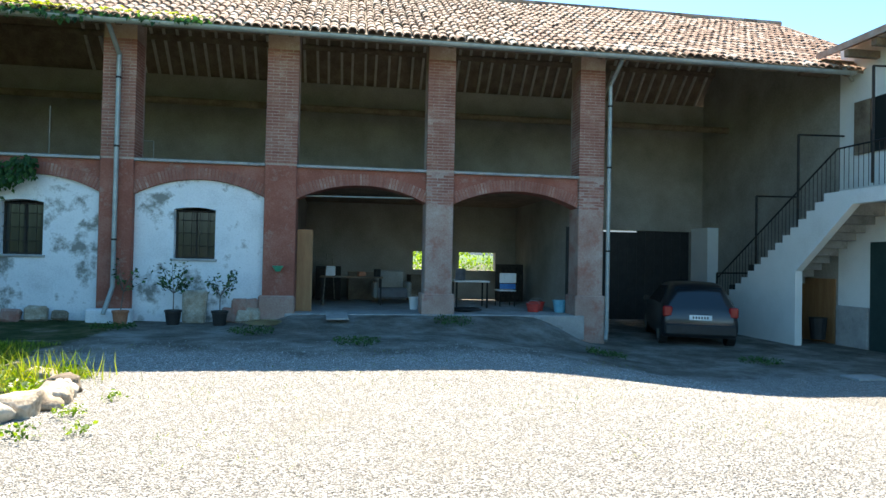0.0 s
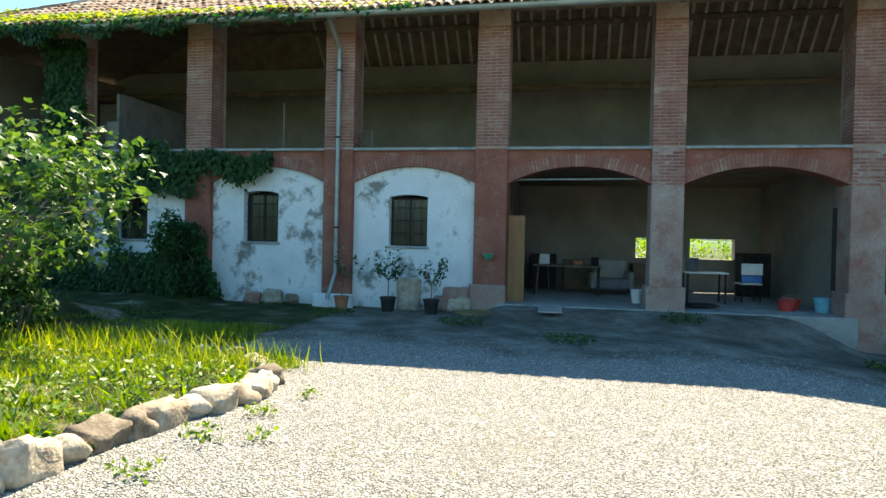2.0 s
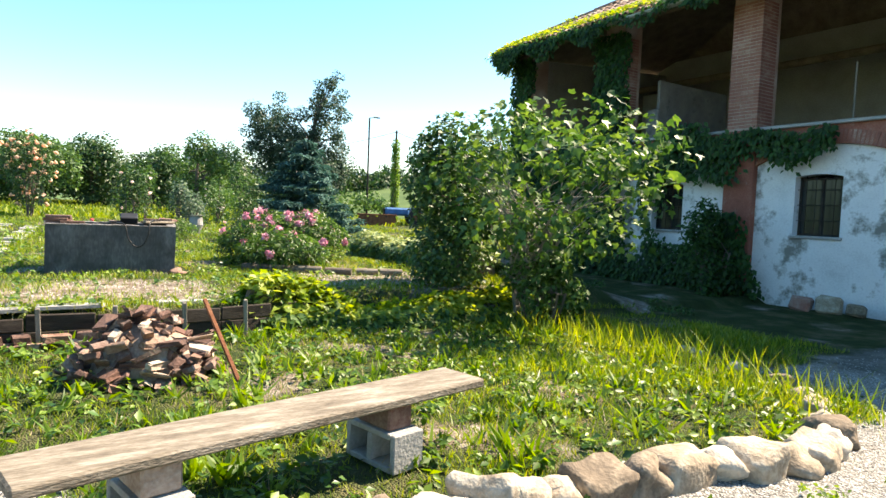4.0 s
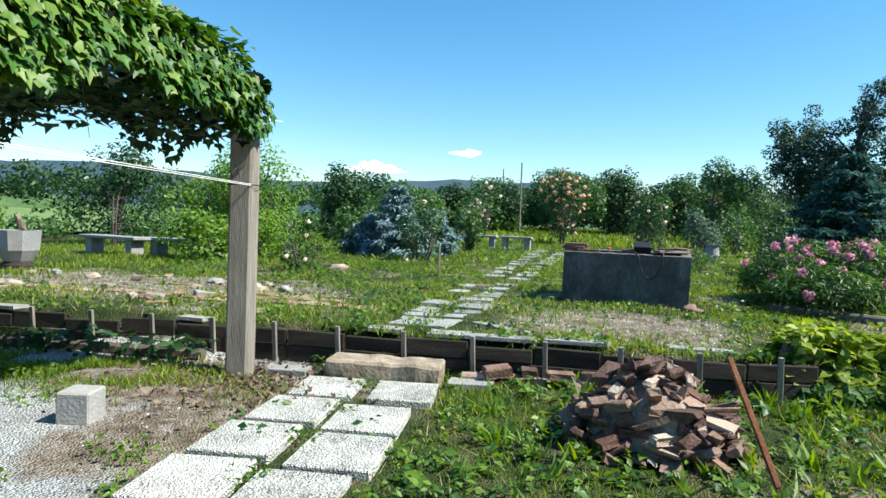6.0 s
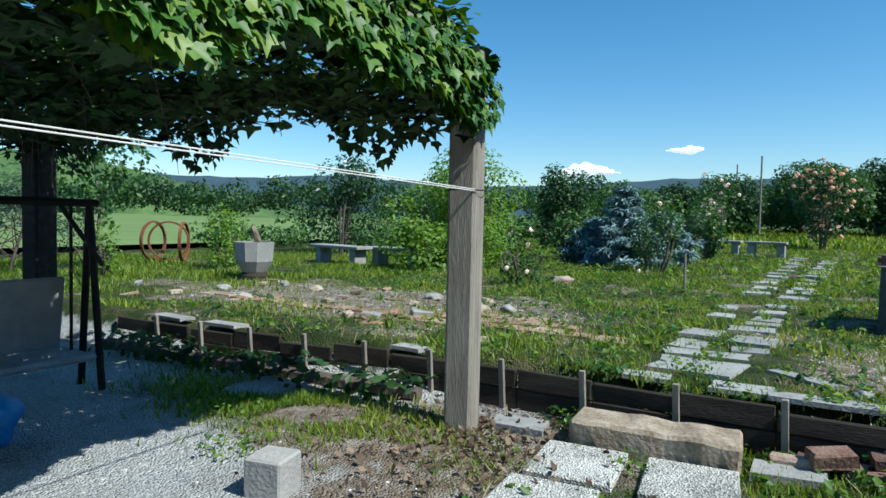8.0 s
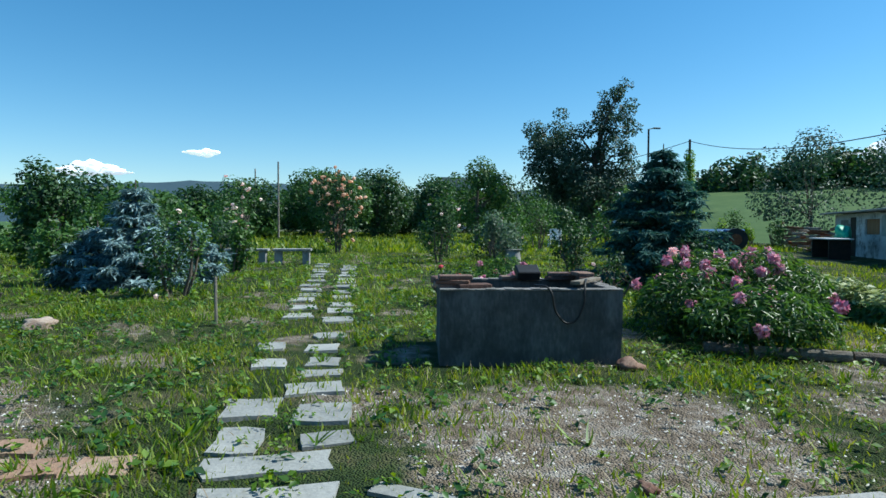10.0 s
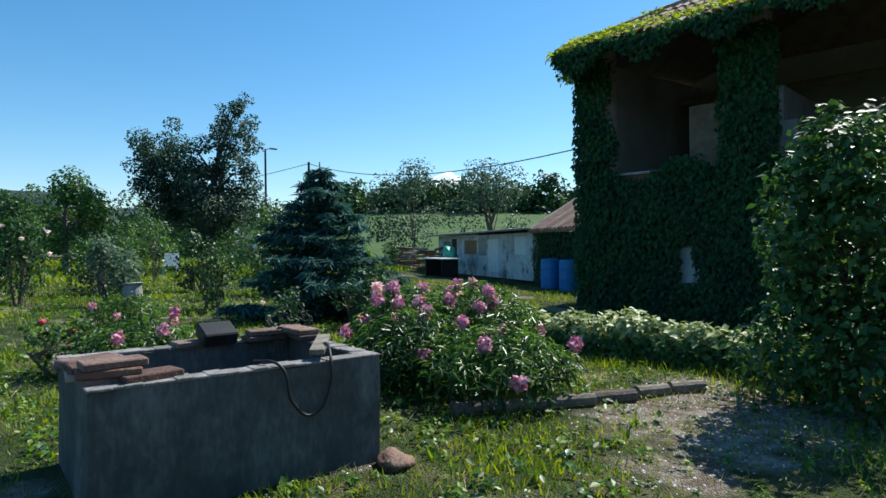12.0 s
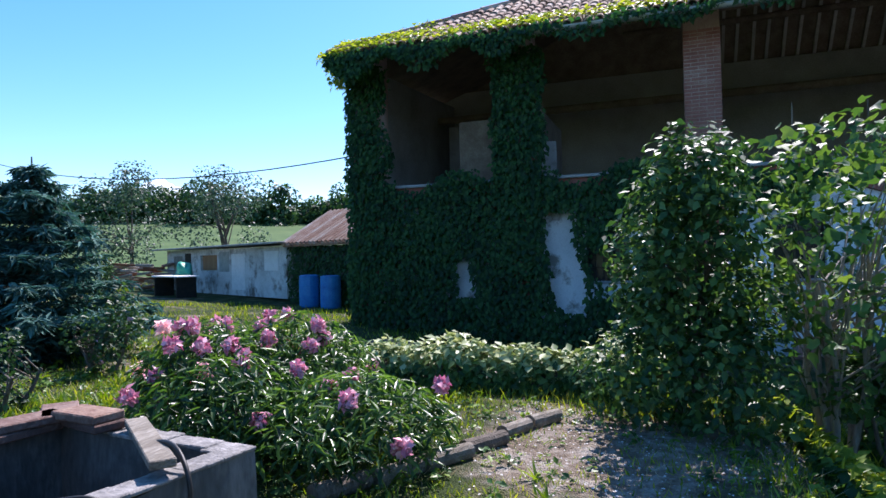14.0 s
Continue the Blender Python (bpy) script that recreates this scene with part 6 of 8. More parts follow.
table(1.25, 2.8, 1.6, 0.7, 0.72, BEAM, "long dark work table in the open barn")
table(4.25, 2.2, 0.9, 0.7, 0.68, WHITE, "small table with a pale top")


def plastic_chair(x, y, rz):
    t = thing("chair", "white and dark plastic chair facing the yard", "chair", m=pose(x, y, 0.05, 0, 0, rz))
    for nm, lo, hi, mat in (("seat", (-0.24, -0.22, 0.4), (0.24, 0.22, 0.44), WHITE), ("backrest", (-0.23, 0.2, 0.62), (0.23, 0.24, 0.88), WHITE), ("lumbar", (-0.22, 0.2, 0.46), (0.22, 0.23, 0.6), BLUE)):
        bm = bmesh.new()
        box(bm, lo, hi, 0.015)
        part(nm, bm, mat, t)
    for sx in (-0.2, 0.2):
        for sy in (-0.18, 0.2):
            bm = bmesh.new()
            rod(bm, (sx, sy, 0), (sx, sy, 0.62 if sy > 0 else 0.4), 0.014, n=6)
            part("leg", bm, IRON, t)


plastic_chair(5.3, 2.7, 185)


def armchair(x, y, rz):
    t = thing("armchair", "old grey armchair piled with cloths", "armchair", m=pose(x, y, 0.05, 0, 0, rz))
    for nm, lo, hi in (("seat", (-0.4, -0.35, 0.15), (0.4, 0.35, 0.42)), ("backrest", (-0.4, 0.25, 0.3), (0.4, 0.42, 0.88)), ("armrest", (-0.5, -0.35, 0.15), (-0.38, 0.4, 0.6)), ("armrest", (0.38, -0.35, 0.15), (0.5, 0.4, 0.6))):
        bm = bmesh.new()
        box(bm, lo, hi, 0.05)
        part(nm, bm, OLD_WALL if nm != "seat" else FABRIC, t)


armchair(2.3, 3.2, 5)


def bucket(x, y, r, h, mat, label, z=0.05):
    t = thing("bucket", label, "bucket", m=pose(x, y, z))
    bm = bmesh.new()
    lathe(bm, [(r * 0.75, 0), (r, h), (r * 1.08, h), (r * 1.08, h + 0.015), (r * 0.94, h + 0.015), (r * 0.72, 0.02)], 20)
    part("tub", bm, mat, t)
    bm = bmesh.new()
    rod(bm, (-r, 0, h), (-r * 0.5, 0, h + r * 0.5), 0.005, n=5)
    rod(bm, (-r * 0.5, 0, h + r * 0.5), (r * 0.5, 0, h + r * 0.5), 0.005, n=5)
    rod(bm, (r * 0.5, 0, h + r * 0.5), (r, 0, h), 0.005, n=5)
    part("handle", bm, ZINC, t)


bucket(6.2, 0.85, 0.18, 0.27, LIGHTBLUE, "light blue plastic bucket on the barn floor")
bucket(5.75, 1.3, 0.2, 0.2, RED, "low red plastic tub on the barn floor")
bucket(2.72, 1.3, 0.12, 0.28, WHITE, "white bucket behind the pier")
bucket(5.55, 0.9, 0.17, 0.18, RED, "low red plastic tub on the barn floor")
bm = bmesh.new()
lump(bm, (0, 0, 0.05), (0.35, 0.2, 0.06), 6, 3, 0.5)
tagged(part("floor_mat", bm, BLACK, None, "crumpled dark mat on the barn floor", smooth=True, m=pose(3.85, 0.75, 0.05)), category="mat")
bm = bmesh.new()
box(bm, (5.95, 5.955, 1.5), (6.5, 5.985, 2.2), 0.005)
tagged(part("wall_board", bm, WHITE, None, "faded pale notice hanging on the wall", m=pose(0.65, 0, -0.05)), category="notice")
for i, (x, y, w, d, h, mat, lab, cat) in enumerate([
        (0.7, 3.0, 0.25, 0.2, 0.25, WHITE, "pale box on the work table", "box"), (1.5, 2.9, 0.2, 0.15, 0.12, TERRA, "small reddish box on the work table", "box"),
        (1.9, 2.7, 0.14, 0.14, 0.2, BLACK, "dark can on the work table", "can"), (4.0, 2.2, 0.2, 0.2, 0.3, FABRIC, "grey bundle on the small table", "bundle")]):
    bm = bmesh.new()
    box(bm, (-w / 2, -d / 2, 0), (w / 2, d / 2, h), 0.015)
    tagged(part(cat, bm, mat, None, lab, m=pose(x, y, 0.773 if i < 3 else 0.733, 0, 0, i * 17)), category=cat)
for i, (x, y, w, d, h, mat) in enumerate([(0.6, 4.6, 0.7, 0.45, 0.95, DARK_WOOD), (1.7, 4.9, 1.1, 0.5, 0.8, BEAM), (5.9, 4.6, 0.7, 0.5, 1.1, DARK_WOOD), (3.3, 4.7, 0.8, 0.5, 0.75, BEAM)]):
    t = thing("cabinet", "dark old wooden cabinet by the back wall", "cabinet", "old cabinets in the barn", m=pose(x, y, 0.05, 0, 0, 3 * i))
    bm = bmesh.new()
    box(bm, (-w / 2, -d / 2, 0), (w / 2, d / 2, h), 0.01)
    part("body", bm, mat, t)
    for s in (-1, 1):
        bm = bmesh.new()
        box(bm, (s * w / 4 - w / 4 + 0.02, -d / 2 - 0.02, 0.06), (s * w / 4 + w / 4 - 0.02, -d / 2 - 0.002, h - 0.05), 0.005)
        part("door", bm, mat, t)
for x0, y0, x1, y1 in ((0.55, 2.2, 0.62, 2.5), (0.8, 4.0, 0.7, 4.3)):
    bm = bmesh.new()
    rod(bm, (x0, y0, 0.05), (x1, y1, 1.35), 0.014, n=6)
    tagged(part("broom_handle", bm, BENCH_WOOD, None, "long wooden handle leaning inside the barn"), category="handle")
bm = bmesh.new()
rod(bm, (6.35, 0.8, 0.05), (6.35, 0.8, 2.1), 0.05, n=10)
tagged(part("stove_pipe", bm, BLACK, None, "dark upright pipe beside the pier"), category="pipe")
RED_FADED = material("faded_red_paint", [(0.25, 0.06, 0.04), (0.36, 0.1, 0.07), (0.42, 0.16, 0.11)], 4, 0.8, 0.1, 30)
# loft
for x0, x1, z0, z1, mat, lab in ((-13.2, -11.95, 3.2, 5.3, CONCRETE, "pale grey panel standing in the loft"), (-10.68, -10.22, 3.2, 4.08, RED_FADED, "faded red crate standing in the loft"), (-9.93, -9.62, 3.2, 4.03, CONCRETE, "pale board standing in the loft"), (-11.71, -10.95, 3.2, 4.6, BEAM, "dull brown board standing in the loft")):
    bm = bmesh.new()
    box(bm, (x0, -0.02, z0), (x1, 0.02, z1), 0.006)
    tagged(part("tall_panel", bm, mat, None, lab, m=pose(0, 4.6 if z1 > 5 else 0.9, 0)), category="panel")
bm = bmesh.new()
box(bm, (-10.1, 1.45, 3.18), (-10.02, 4.2, 4.85))
setting("loft_partition", bm, CONCRETE, "pale rendered partition in the loft", "wall")
for x in (-6.9, -5.3, -4.1):
    bm = bmesh.new()
    rod(bm, (x, 1.0, LEDGE - 0.02), (x, 1.0, 4.4), 0.015, n=6)
    tagged(part("loft_pole", bm, OLD_WOOD, None, "thin upright pole at the edge of the loft"), category="pole", group="poles in the loft")
fr = thing("cage_frame", "light metal frame standing at the loft edge", "frame", m=pose(-3.5, 1.4, LEDGE - 0.02))
for a, b in (((-0.3, 0, 0), (-0.3, 0, 0.62)), ((0.22, 0, 0), (0.22, 0, 0.62)), ((-0.3, 0, 0.62), (0.22, 0, 0.62))):
    bm = bmesh.new()
    rod(bm, a, b, 0.012, n=6)
    part("bar", bm, ZINC, fr)

# ---- garage door at the back ----
gd = new("garage_door")
tagged(gd, "dark plank double door with daylight in its gaps", "door", kind="structure")
for k in range(10):
    bm = bmesh.new()
    x = 9.4 + k * 0.31
    box(bm, (x + 0.002, 6.12, -0.8), (x + 0.306, 6.16, 2.29 if k < 4 else 2.348), 0.003)
    part("plank", bm, BLACK, gd)

# ---- east wing details ----
def railing():
    rl = new("stair_railing")
    tagged(rl, "thin dark iron railing with tall posts up the stair", "railing", kind="structure")
    n, yb, yt, zb, zt = 19, 3.75, -1.35, -0.47, 2.9
    def zs(y):
        return zb + (yb - y) / (yb - yt) * (zt - zb)
    for y, h in ((3.15, 1.0), (1.4, 1.9), (-0.14, 2.2), (-2.3, 2.4)):
        bm = bmesh.new()
        z = zs(max(y, yt)) + 0.1
        rod(bm, (11.69, y, z), (11.69, y, z + h), 0.03, n=8)
        rod(bm, (11.69, y, z + h), (12.88, y - 0.02, z + h + 0.02), 0.022, n=8)
        part("post", bm, IRON, rl)
    bm = bmesh.new()
    rod(bm, (11.69, 3.15, zs(3.15) + 0.95), (11.69, yt, zt + 0.95), 0.02, n=8)
    rod(bm, (11.69, yt, zt + 0.95), (11.69, -8.0, zt + 0.95), 0.02, n=8)
    part("handrail", bm, IRON, rl)
    for k in range(48):
        y = 3.0 - k * 0.13
        if y < -3:
            break
        bm = bmesh.new()
        z = zs(max(y, yt)) + 0.05
        rod(bm, (11.69, y, z), (11.69, y, z + 0.9), 0.007, n=5)
        part("baluster", bm, IRON, rl)


railing()
sh = new("window")
tagged(sh, "upper window of the dwelling with brown wooden shutters", "window", kind="structure")
for y0, y1 in ((-0.95, -0.5), (-1.9, -1.45)):
    bm = bmesh.new()
    box(bm, (12.84, y0, 3.9), (12.88, y1, 5.14), 0.006)
    part("shutter", bm, BEAM, sh)
bm = bmesh.new()
box(bm, (12.86, -1.44, 3.9), (12.895, -0.96, 5.14))
part("pane", bm, GLASS, sh)
bm = bmesh.new()
box(bm, (12.86, 0.05, -0.6), (12.894, 1.48, 0.98), 0.006)
setting("cupboard_door", bm, BOARD, "orange brown board door under the stair", "door")
bm = bmesh.new()
box(bm, (12.86, -2.3, -0.6), (12.894, -0.98, 1.85), 0.006)
setting("green_door", bm, material("dark_green_paint", [(0.01, 0.03, 0.03), (0.02, 0.045, 0.042), (0.03, 0.06, 0.055)], 3, 0.5, 0.05), "dark green painted door of the dwelling", "door")
bm = bmesh.new()
box(bm, (12.82, -0.95, -0.6), (12.893, -0.02, 0.35), 0.01)
setting("stone_base", bm, CONCRETE, "grey stone base course of the wall", "base")
bm = bmesh.new()
lathe(bm, [(0.16, 0), (0.2, 0.5), (0.21, 0.52), (0.17, 0.52)], 14)
tagged(part("bin", bm, BLACK, None, "dark plastic bin below the stair", m=pose(12.45, 0.1, -0.48)), category="bin")
for k in range(9):
    bm = bmesh.new()
    y = 0.4 - k * 0.75
    box(bm, (12.1, y - 0.07, 6.0), (12.95, y + 0.07, 6.16), 0.01, pose(0, 0, 0))
    setting("rafter_end", bm, BEAM, "dark rafter end under the wing eaves", "rafter")
bm = bmesh.new()
rod(bm, (12.35, -0.75, 5.86), (12.88, -0.4, 5.7), 0.04, n=8)
setting("gutter_spout", bm, ZINC, "short grey gutter spout at the corner", "gutter")
bm = bmesh.new()
box(bm, (-0.3, -0.2, 0), (0.3, 0.2, 0.05), 0.01)
tagged(part("drain_cover", bm, CONCRETE, None, "small concrete drain cover in the yard", m=pose(9.65, -4.4, gz(9.65, -4.4) - 0.01)), category="cover")
for x0, x1, z in ((12.3, 12.88, 2.45),):
    bm = bmesh.new()
    box(bm, (12.5, 5.0, -0.6), (12.88, 5.98, 2.45), 0.01)
    setting("white_pier", bm, WING_WALL, "whitewashed low pier beside the garage door", "pier")
for k, y in enumerate((2.4, 3.3)):
    bm = bmesh.new()
    box(bm, (-0.16, -0.12, 0), (0.16, 0.12, 0.75), 0.02)
    tagged(part("dark_box", bm, BLACK, None, "dark box standing on the stair", m=pose(12.4, y, -0.47 + (3.75 - y) * 0.66 + 0.12)), category="box")


# ---- car ----
def car(x, y, z, rz):
    t = thing("car", "dark grey hatchback parked with its tail to the yard", "car", m=pose(x, y, z, 0, 0, rz))
    paint = bpy.data.materials.new("dark_car_paint")
    paint.use_nodes = True
    b = paint.node_tree.nodes["Principled BSDF"]
    b.inputs["Base Color"].default_value, b.inputs["Roughness"].default_value, b.inputs["Metallic"].default_value = (0.02, 0.022, 0.026, 1), 0.3, 0.4
    b.inputs["Coat Weight"].default_value = 0.5
    # sections along the length: y, half width low, half width high, floor, belt, roof
    sec = [(0.0, 0.70, 0.66, 0.32, 0.78, 0.80), (0.06, 0.80, 0.76, 0.24, 0.86, 0.90), (0.2, 0.83, 0.79, 0.2, 0.9, 1.2), (0.42, 0.84, 0.8, 0.2, 0.92, 1.38), (0.9, 0.85, 0.81, 0.2, 0.93, 1.45), (1.7, 0.85, 0.81, 0.2, 0.93, 1.45),
           (2.3, 0.85, 0.81, 0.2, 0.92, 1.34), (2.95, 0.84, 0.8, 0.2, 0.9, 0.95), (3.6, 0.8, 0.76, 0.22, 0.78, 0.8), (3.8, 0.66, 0.62, 0.32, 0.62, 0.64)]
    bm = bmesh.new()
    rings = []
    for yy, wl, wb, f, be, ro in sec:
        wr = 0.56 if ro > be + 0.15 else wb - 0.06
        pr = [(-wl * 0.93, f), (-wl, f + 0.16), (-wl, (f + be) / 2), (-wb, be), (-wr, ro - 0.04), (-wr * 0.8, ro), (0, ro + 0.015)]
        pr += [(-a, c) for a, c in pr[:-1][::-1]]
        rings.append([bm.verts.new((a, yy, c)) for a, c in pr])
    for p, q in zip(rings, rings[1:]):
        for i in range(len(p) - 1):
            bm.faces.new((p[i], p[i + 1], q[i + 1], q[i]))
        bm.faces.new((p[-1], p[0], q[0], q[-1]))
    bm.faces.new(rings[0][::-1])
    bm.faces.new(rings[-1])
    bmesh.ops.recalc_face_normals(bm, faces=bm.faces)
    part("body", bm, paint, t, smooth=True)
    dark = GLASS
    bm = bmesh.new()
    vs = [bm.verts.new(p) for p in ((-0.62, 0.085, 0.93), (0.62, 0.085, 0.93), (0.5, 0.36, 1.34), (-0.5, 0.36, 1.34))]
    bm.faces.new(vs)
    bmesh.ops.solidify(bm, geom=bm.faces, thickness=0.01)
    part("rear_window", bm, dark, t)
    for s in (-1, 1):
        bm = bmesh.new()
        vs = [bm.verts.new(p) for p in ((s * 0.805, 0.5, 0.96), (s * 0.815, 2.45, 0.96), (s * 0.60, 2.1, 1.33), (s * 0.60, 0.75, 1.36))]
        bm.faces.new(vs)
        bmesh.ops.solidify(bm, geom=bm.faces, thickness=0.012 * s)
        part("side_window", bm, dark, t)
        bm = bmesh.new()
        box(bm, (min(s * 0.6, s * 0.8), -0.005, 0.68), (max(s * 0.6, s * 0.8), 0.09, 0.92), 0.03)
        part("tail_light", bm, material("tail_light", [(0.2, 0.01, 0.01), (0.3, 0.015, 0.015), (0.35, 0.02, 0.02)], 3, 0.2, 0), t)
        for yy in (0.62, 3.1):
            w = new("wheel")
            w.parent = t
            w.location = (s * 0.74, yy, 0.3)
            bm = bmesh.new()
            rod(bm, (-0.09, 0, 0), (0.09, 0, 0), 0.3, n=24)
            part("tyre", bm, BLACK, w)
            bm = bmesh.new()
            rod(bm, (-0.1, 0, 0), (0.1, 0, 0), 0.19, n=16)
            part("rim", bm, ZINC, w)
        bm = bmesh.new()
        box(bm, (s * 0.9 - 0.07, 2.3, 0.92), (s * 0.9 + 0.07, 2.4, 1.04), 0.02)
        part("mirror", bm, paint, t)
    bm = bmesh.new()
    box(bm, (-0.76, -0.05, 0.28), (0.76, 0.06, 0.52), 0.03)
    part("bumper", bm, BLACK, t)
    pl = bmesh.new()
    box(pl, (-0.24, -0.01, 0.62), (0.24, 0.0, 0.73), 0.003)
    p = part("number_plate", pl, WHITE, t)
    bm = bmesh.new()
    for k in range(6):
        box(bm, (-0.17 + k * 0.06, -0.014, 0.65), (-0.135 + k * 0.06, -0.011, 0.70))
    part("marking", bm, BLACK, p)


car(9.0, -0.55, gz(9.0, 0.5) - 0.01, -20)


# ---- grass, weeds and gravel ----
def grass_all():
    r0 = np.random.default_rng(31)

    def place(n, x0, x1, y0, y1, thr=0.45, keepbare=0.25):
        x, y = r0.uniform(x0, x1, n), r0.uniform(y0, y1, n)
        g, d = zone(x, y)
        lump_ = 0.5 + 0.5 * np.sin(x * 2.1 + 1.3 * np.sin(y * 1.3)) * np.sin(y * 1.9 + 0.7 * np.sin(x * 2.7))
        ok = (g + 0.25 * (lump_ - 0.5) > thr) & (r0.random(n) > d * (1 - keepbare)) & (r0.random(n) < 0.35 + 0.65 * lump_)
        ok &= ~((x > -10.55) & (x < -9.15) & (y > -11.6) & (y < -9.7))
        ok &= ~((np.abs(y + 12.9) < 0.5) & (x < -2.0) & (x > -5.9) & (r0.random(n) < 0.93))
        ok &= ~((x < -6.1) & (x > -21) & (np.abs(y + 12.75 - 0.03 * (-x - 6)) < 0.42) & (r0.random(n) < 0.62))
        ok &= ~((np.abs(x + 4.65) < 0.55) & (np.abs(y + 10.92) < 0.6))
        return x[ok], y[ok], lump_[ok]

    def put(name, x, y, h, mat, label, lean=0.35, width=1.0):
        p = np.stack((x, y, ground_z(x, y) - 0.01), 1)
        tagged(new(name, blades(name, p, h, mat, width, lean)), label, "grass", kind="stuff")
    x, y, l = place(110000, -6.4, -1.0, -13.8, -3.4)
    tall = 0.45 + 0.35 * sm(-9.5, -6.3, y) * sm(-1.5, -3, x)
    put("grass", x, y, (0.04 + 0.1 * r0.random(len(x))) * (0.5 + 0.9 * l) * tall, GRASS, "bright rough grass of the yard island", width=1.5)
    x, y, l = place(150000, -15.5, -6.0, -18.5, -5.0)
    put("grass", x, y, (0.02 + 0.055 * r0.random(len(x))) * (0.5 + 0.9 * l), GRASS, "short rough garden grass", width=1.9)
    x, y, l = place(80000, -30, -12.0, -26, 4)
    put("grass", x, y, (0.04 + 0.08 * r0.random(len(x))) * (0.6 + 0.8 * l), GRASS, "rough garden grass", width=2.2)
    x, y, l = place(50000, -64, -29, -30, 12)
    put("grass", x, y, (0.1 + 0.14 * r0.random(len(x))) * (0.6 + 0.8 * l), GRASS, "long grass at the end of the garden", width=4.5)
    x, y, l = place(60000, -15.5, -6.0, -27, -18.5)
    put("grass", x, y, (0.03 + 0.07 * r0.random(len(x))) * (0.6 + 0.8 * l), GRASS, "short rough garden grass", width=2.2)
    n = 26000
    x, y = r0.uniform(-4.5, 6, n), r0.uniform(-15.5, -3.5, n)
    g, d = zone(x, y)
    clump = np.sin(x * 1.7 + 1.5 * np.sin(y * 1.1)) * np.sin(y * 1.9 + np.sin(x * 0.8)) + 0.5 * np.sin(x * 6 + y * 2) * np.sin(y * 7 - x)
    ok = (g < 0.4) & (clump > 0.72 - 0.45 * sm(-4.5, -5.5, np.abs(y + 5) - 10)) & (r0.random(n) < 0.5)
    put("sparse_grass", x[ok], y[ok], 0.01 + 0.03 * r0.random(ok.sum()), GRASS, "sparse low grass growing through the gravel", 0.8, 1.8)
    n = 9000
    x, y = -5.05 + 0.28 * r0.normal(size=n), -15.3 + 0.75 * r0.normal(size=n)
    ok = (x > -5.75) & (np.sin(x * 5 + y * 2) * np.sin(y * 4.3) > -0.3)
    put("grass", x[ok], y[ok], 0.02 + 0.07 * r0.random(ok.sum()), GRASS, "low grass at the foot of the planks", 0.5, 1.5)
    # sparse tufts over the bare earth
    n = 9000
    x, y = r0.uniform(-9.5, -6, n), r0.uniform(-18.5, -5.8, n)
    g, d = zone(x, y)
    ok = (d > 0.4) & (np.sin(x * 7 + np.sin(y * 5) * 2) * np.sin(y * 6.3) > 0.25) & ~((x < -9.1) & (y > -11.6) & (y < -9.7))
    put("grass", x[ok], y[ok], 0.02 + 0.05 * r0.random(ok.sum()), GRASS, "sparse small tufts on the bare earth", 0.7, 1.8)
    x, y, l = place(26000, -15.5, -1.2, -18.5, -4.0, 0.35, 1.0)
    put("dry_grass", x, y, 0.03 + 0.07 * r0.random(len(x)), DRYGRASS, "dry straw coloured grass tufts", 0.9, 0.7)
    # tall weeds at the edge of the yard island
    n = 1500
    u = r0.random(n)
    x = -1.7 - 4.2 * u + r0.normal(0, 0.2, n)
    y = -6.5 + 0.75 * np.sin(u * 2.6) - 0.4 * u + r0.normal(0, 0.28, n)
    put("tall_grass", x, y, 0.1 + 0.28 * r0.random(n) ** 1.5, GRASS, "tall feathery grass at the edge of the yard", 0.3, 0.6)
    x, y, l = place(3000, -10.5, -7.0, -6.4, -5.2, 0.3, 1)
    put("grass", x, y, 0.05 + 0.1 * r0.random(len(x)), GRASS, "longer grass before the hedge")

    # broad-leaved weeds, each a little rosette
    def rosettes(name, n, x0, x1, y0, y1, size, mat, label, thr=0.3, lo=5, hi=10):
        x, y = r0.uniform(x0, x1, n), r0.uniform(y0, y1, n)
        g, d = zone(x, y)
        ok = (g > thr) & (r0.random(n) > 0.9 * d) & ~((x > -10.55) & (x < -9.15) & (y > -11.6) & (y < -9.7))
        ok &= ~((np.abs(y + 12.9) < 0.58) & (x < -2.0) & (x > -5.6) & (r0.random(n) < 0.9))
        ok &= ~((x < -6.1) & (x > -21) & (np.abs(y + 12.75 - 0.03 * (-x - 6)) < 0.42) & (r0.random(n) < 0.75))
        x, y = x[ok], y[ok]
        pts, sz, nr = [], [], []
        for a, b in zip(x, y):
            s0 = size * r0.uniform(0.5, 1.4)
            for k in range(r0.integers(lo, hi)):
                q = r0.uniform(0, 6.28)
                rad = r0.uniform(0, s0 * 0.7)
                px, py = a + rad * math.cos(q), b + rad * math.sin(q)
                pts.append((px, py, gz(px, py) + 0.02 + r0.uniform(0, s0 * 0.6)))
                sz.append(s0 * r0.uniform(0.5, 1))
                nr.append((math.cos(q) * 0.5, math.sin(q) * 0.5, 0.9))
        me = leaves(name, np.array(pts), np.array(sz), mat, np.array(nr), 0.35, 0.1)
        tagged(new(name, me), label, "weeds", kind="stuff")
    rosettes("weeds", 2000, -6.2, -1.3, -13.6, -5.4, 0.075, WEED, "broad leaved weeds in the rough grass")
    rosettes("weeds", 3200, -15, -6.0, -18.5, -6, 0.062, WEED, "broad leaved weeds in the garden grass", 0.3, 5, 9)
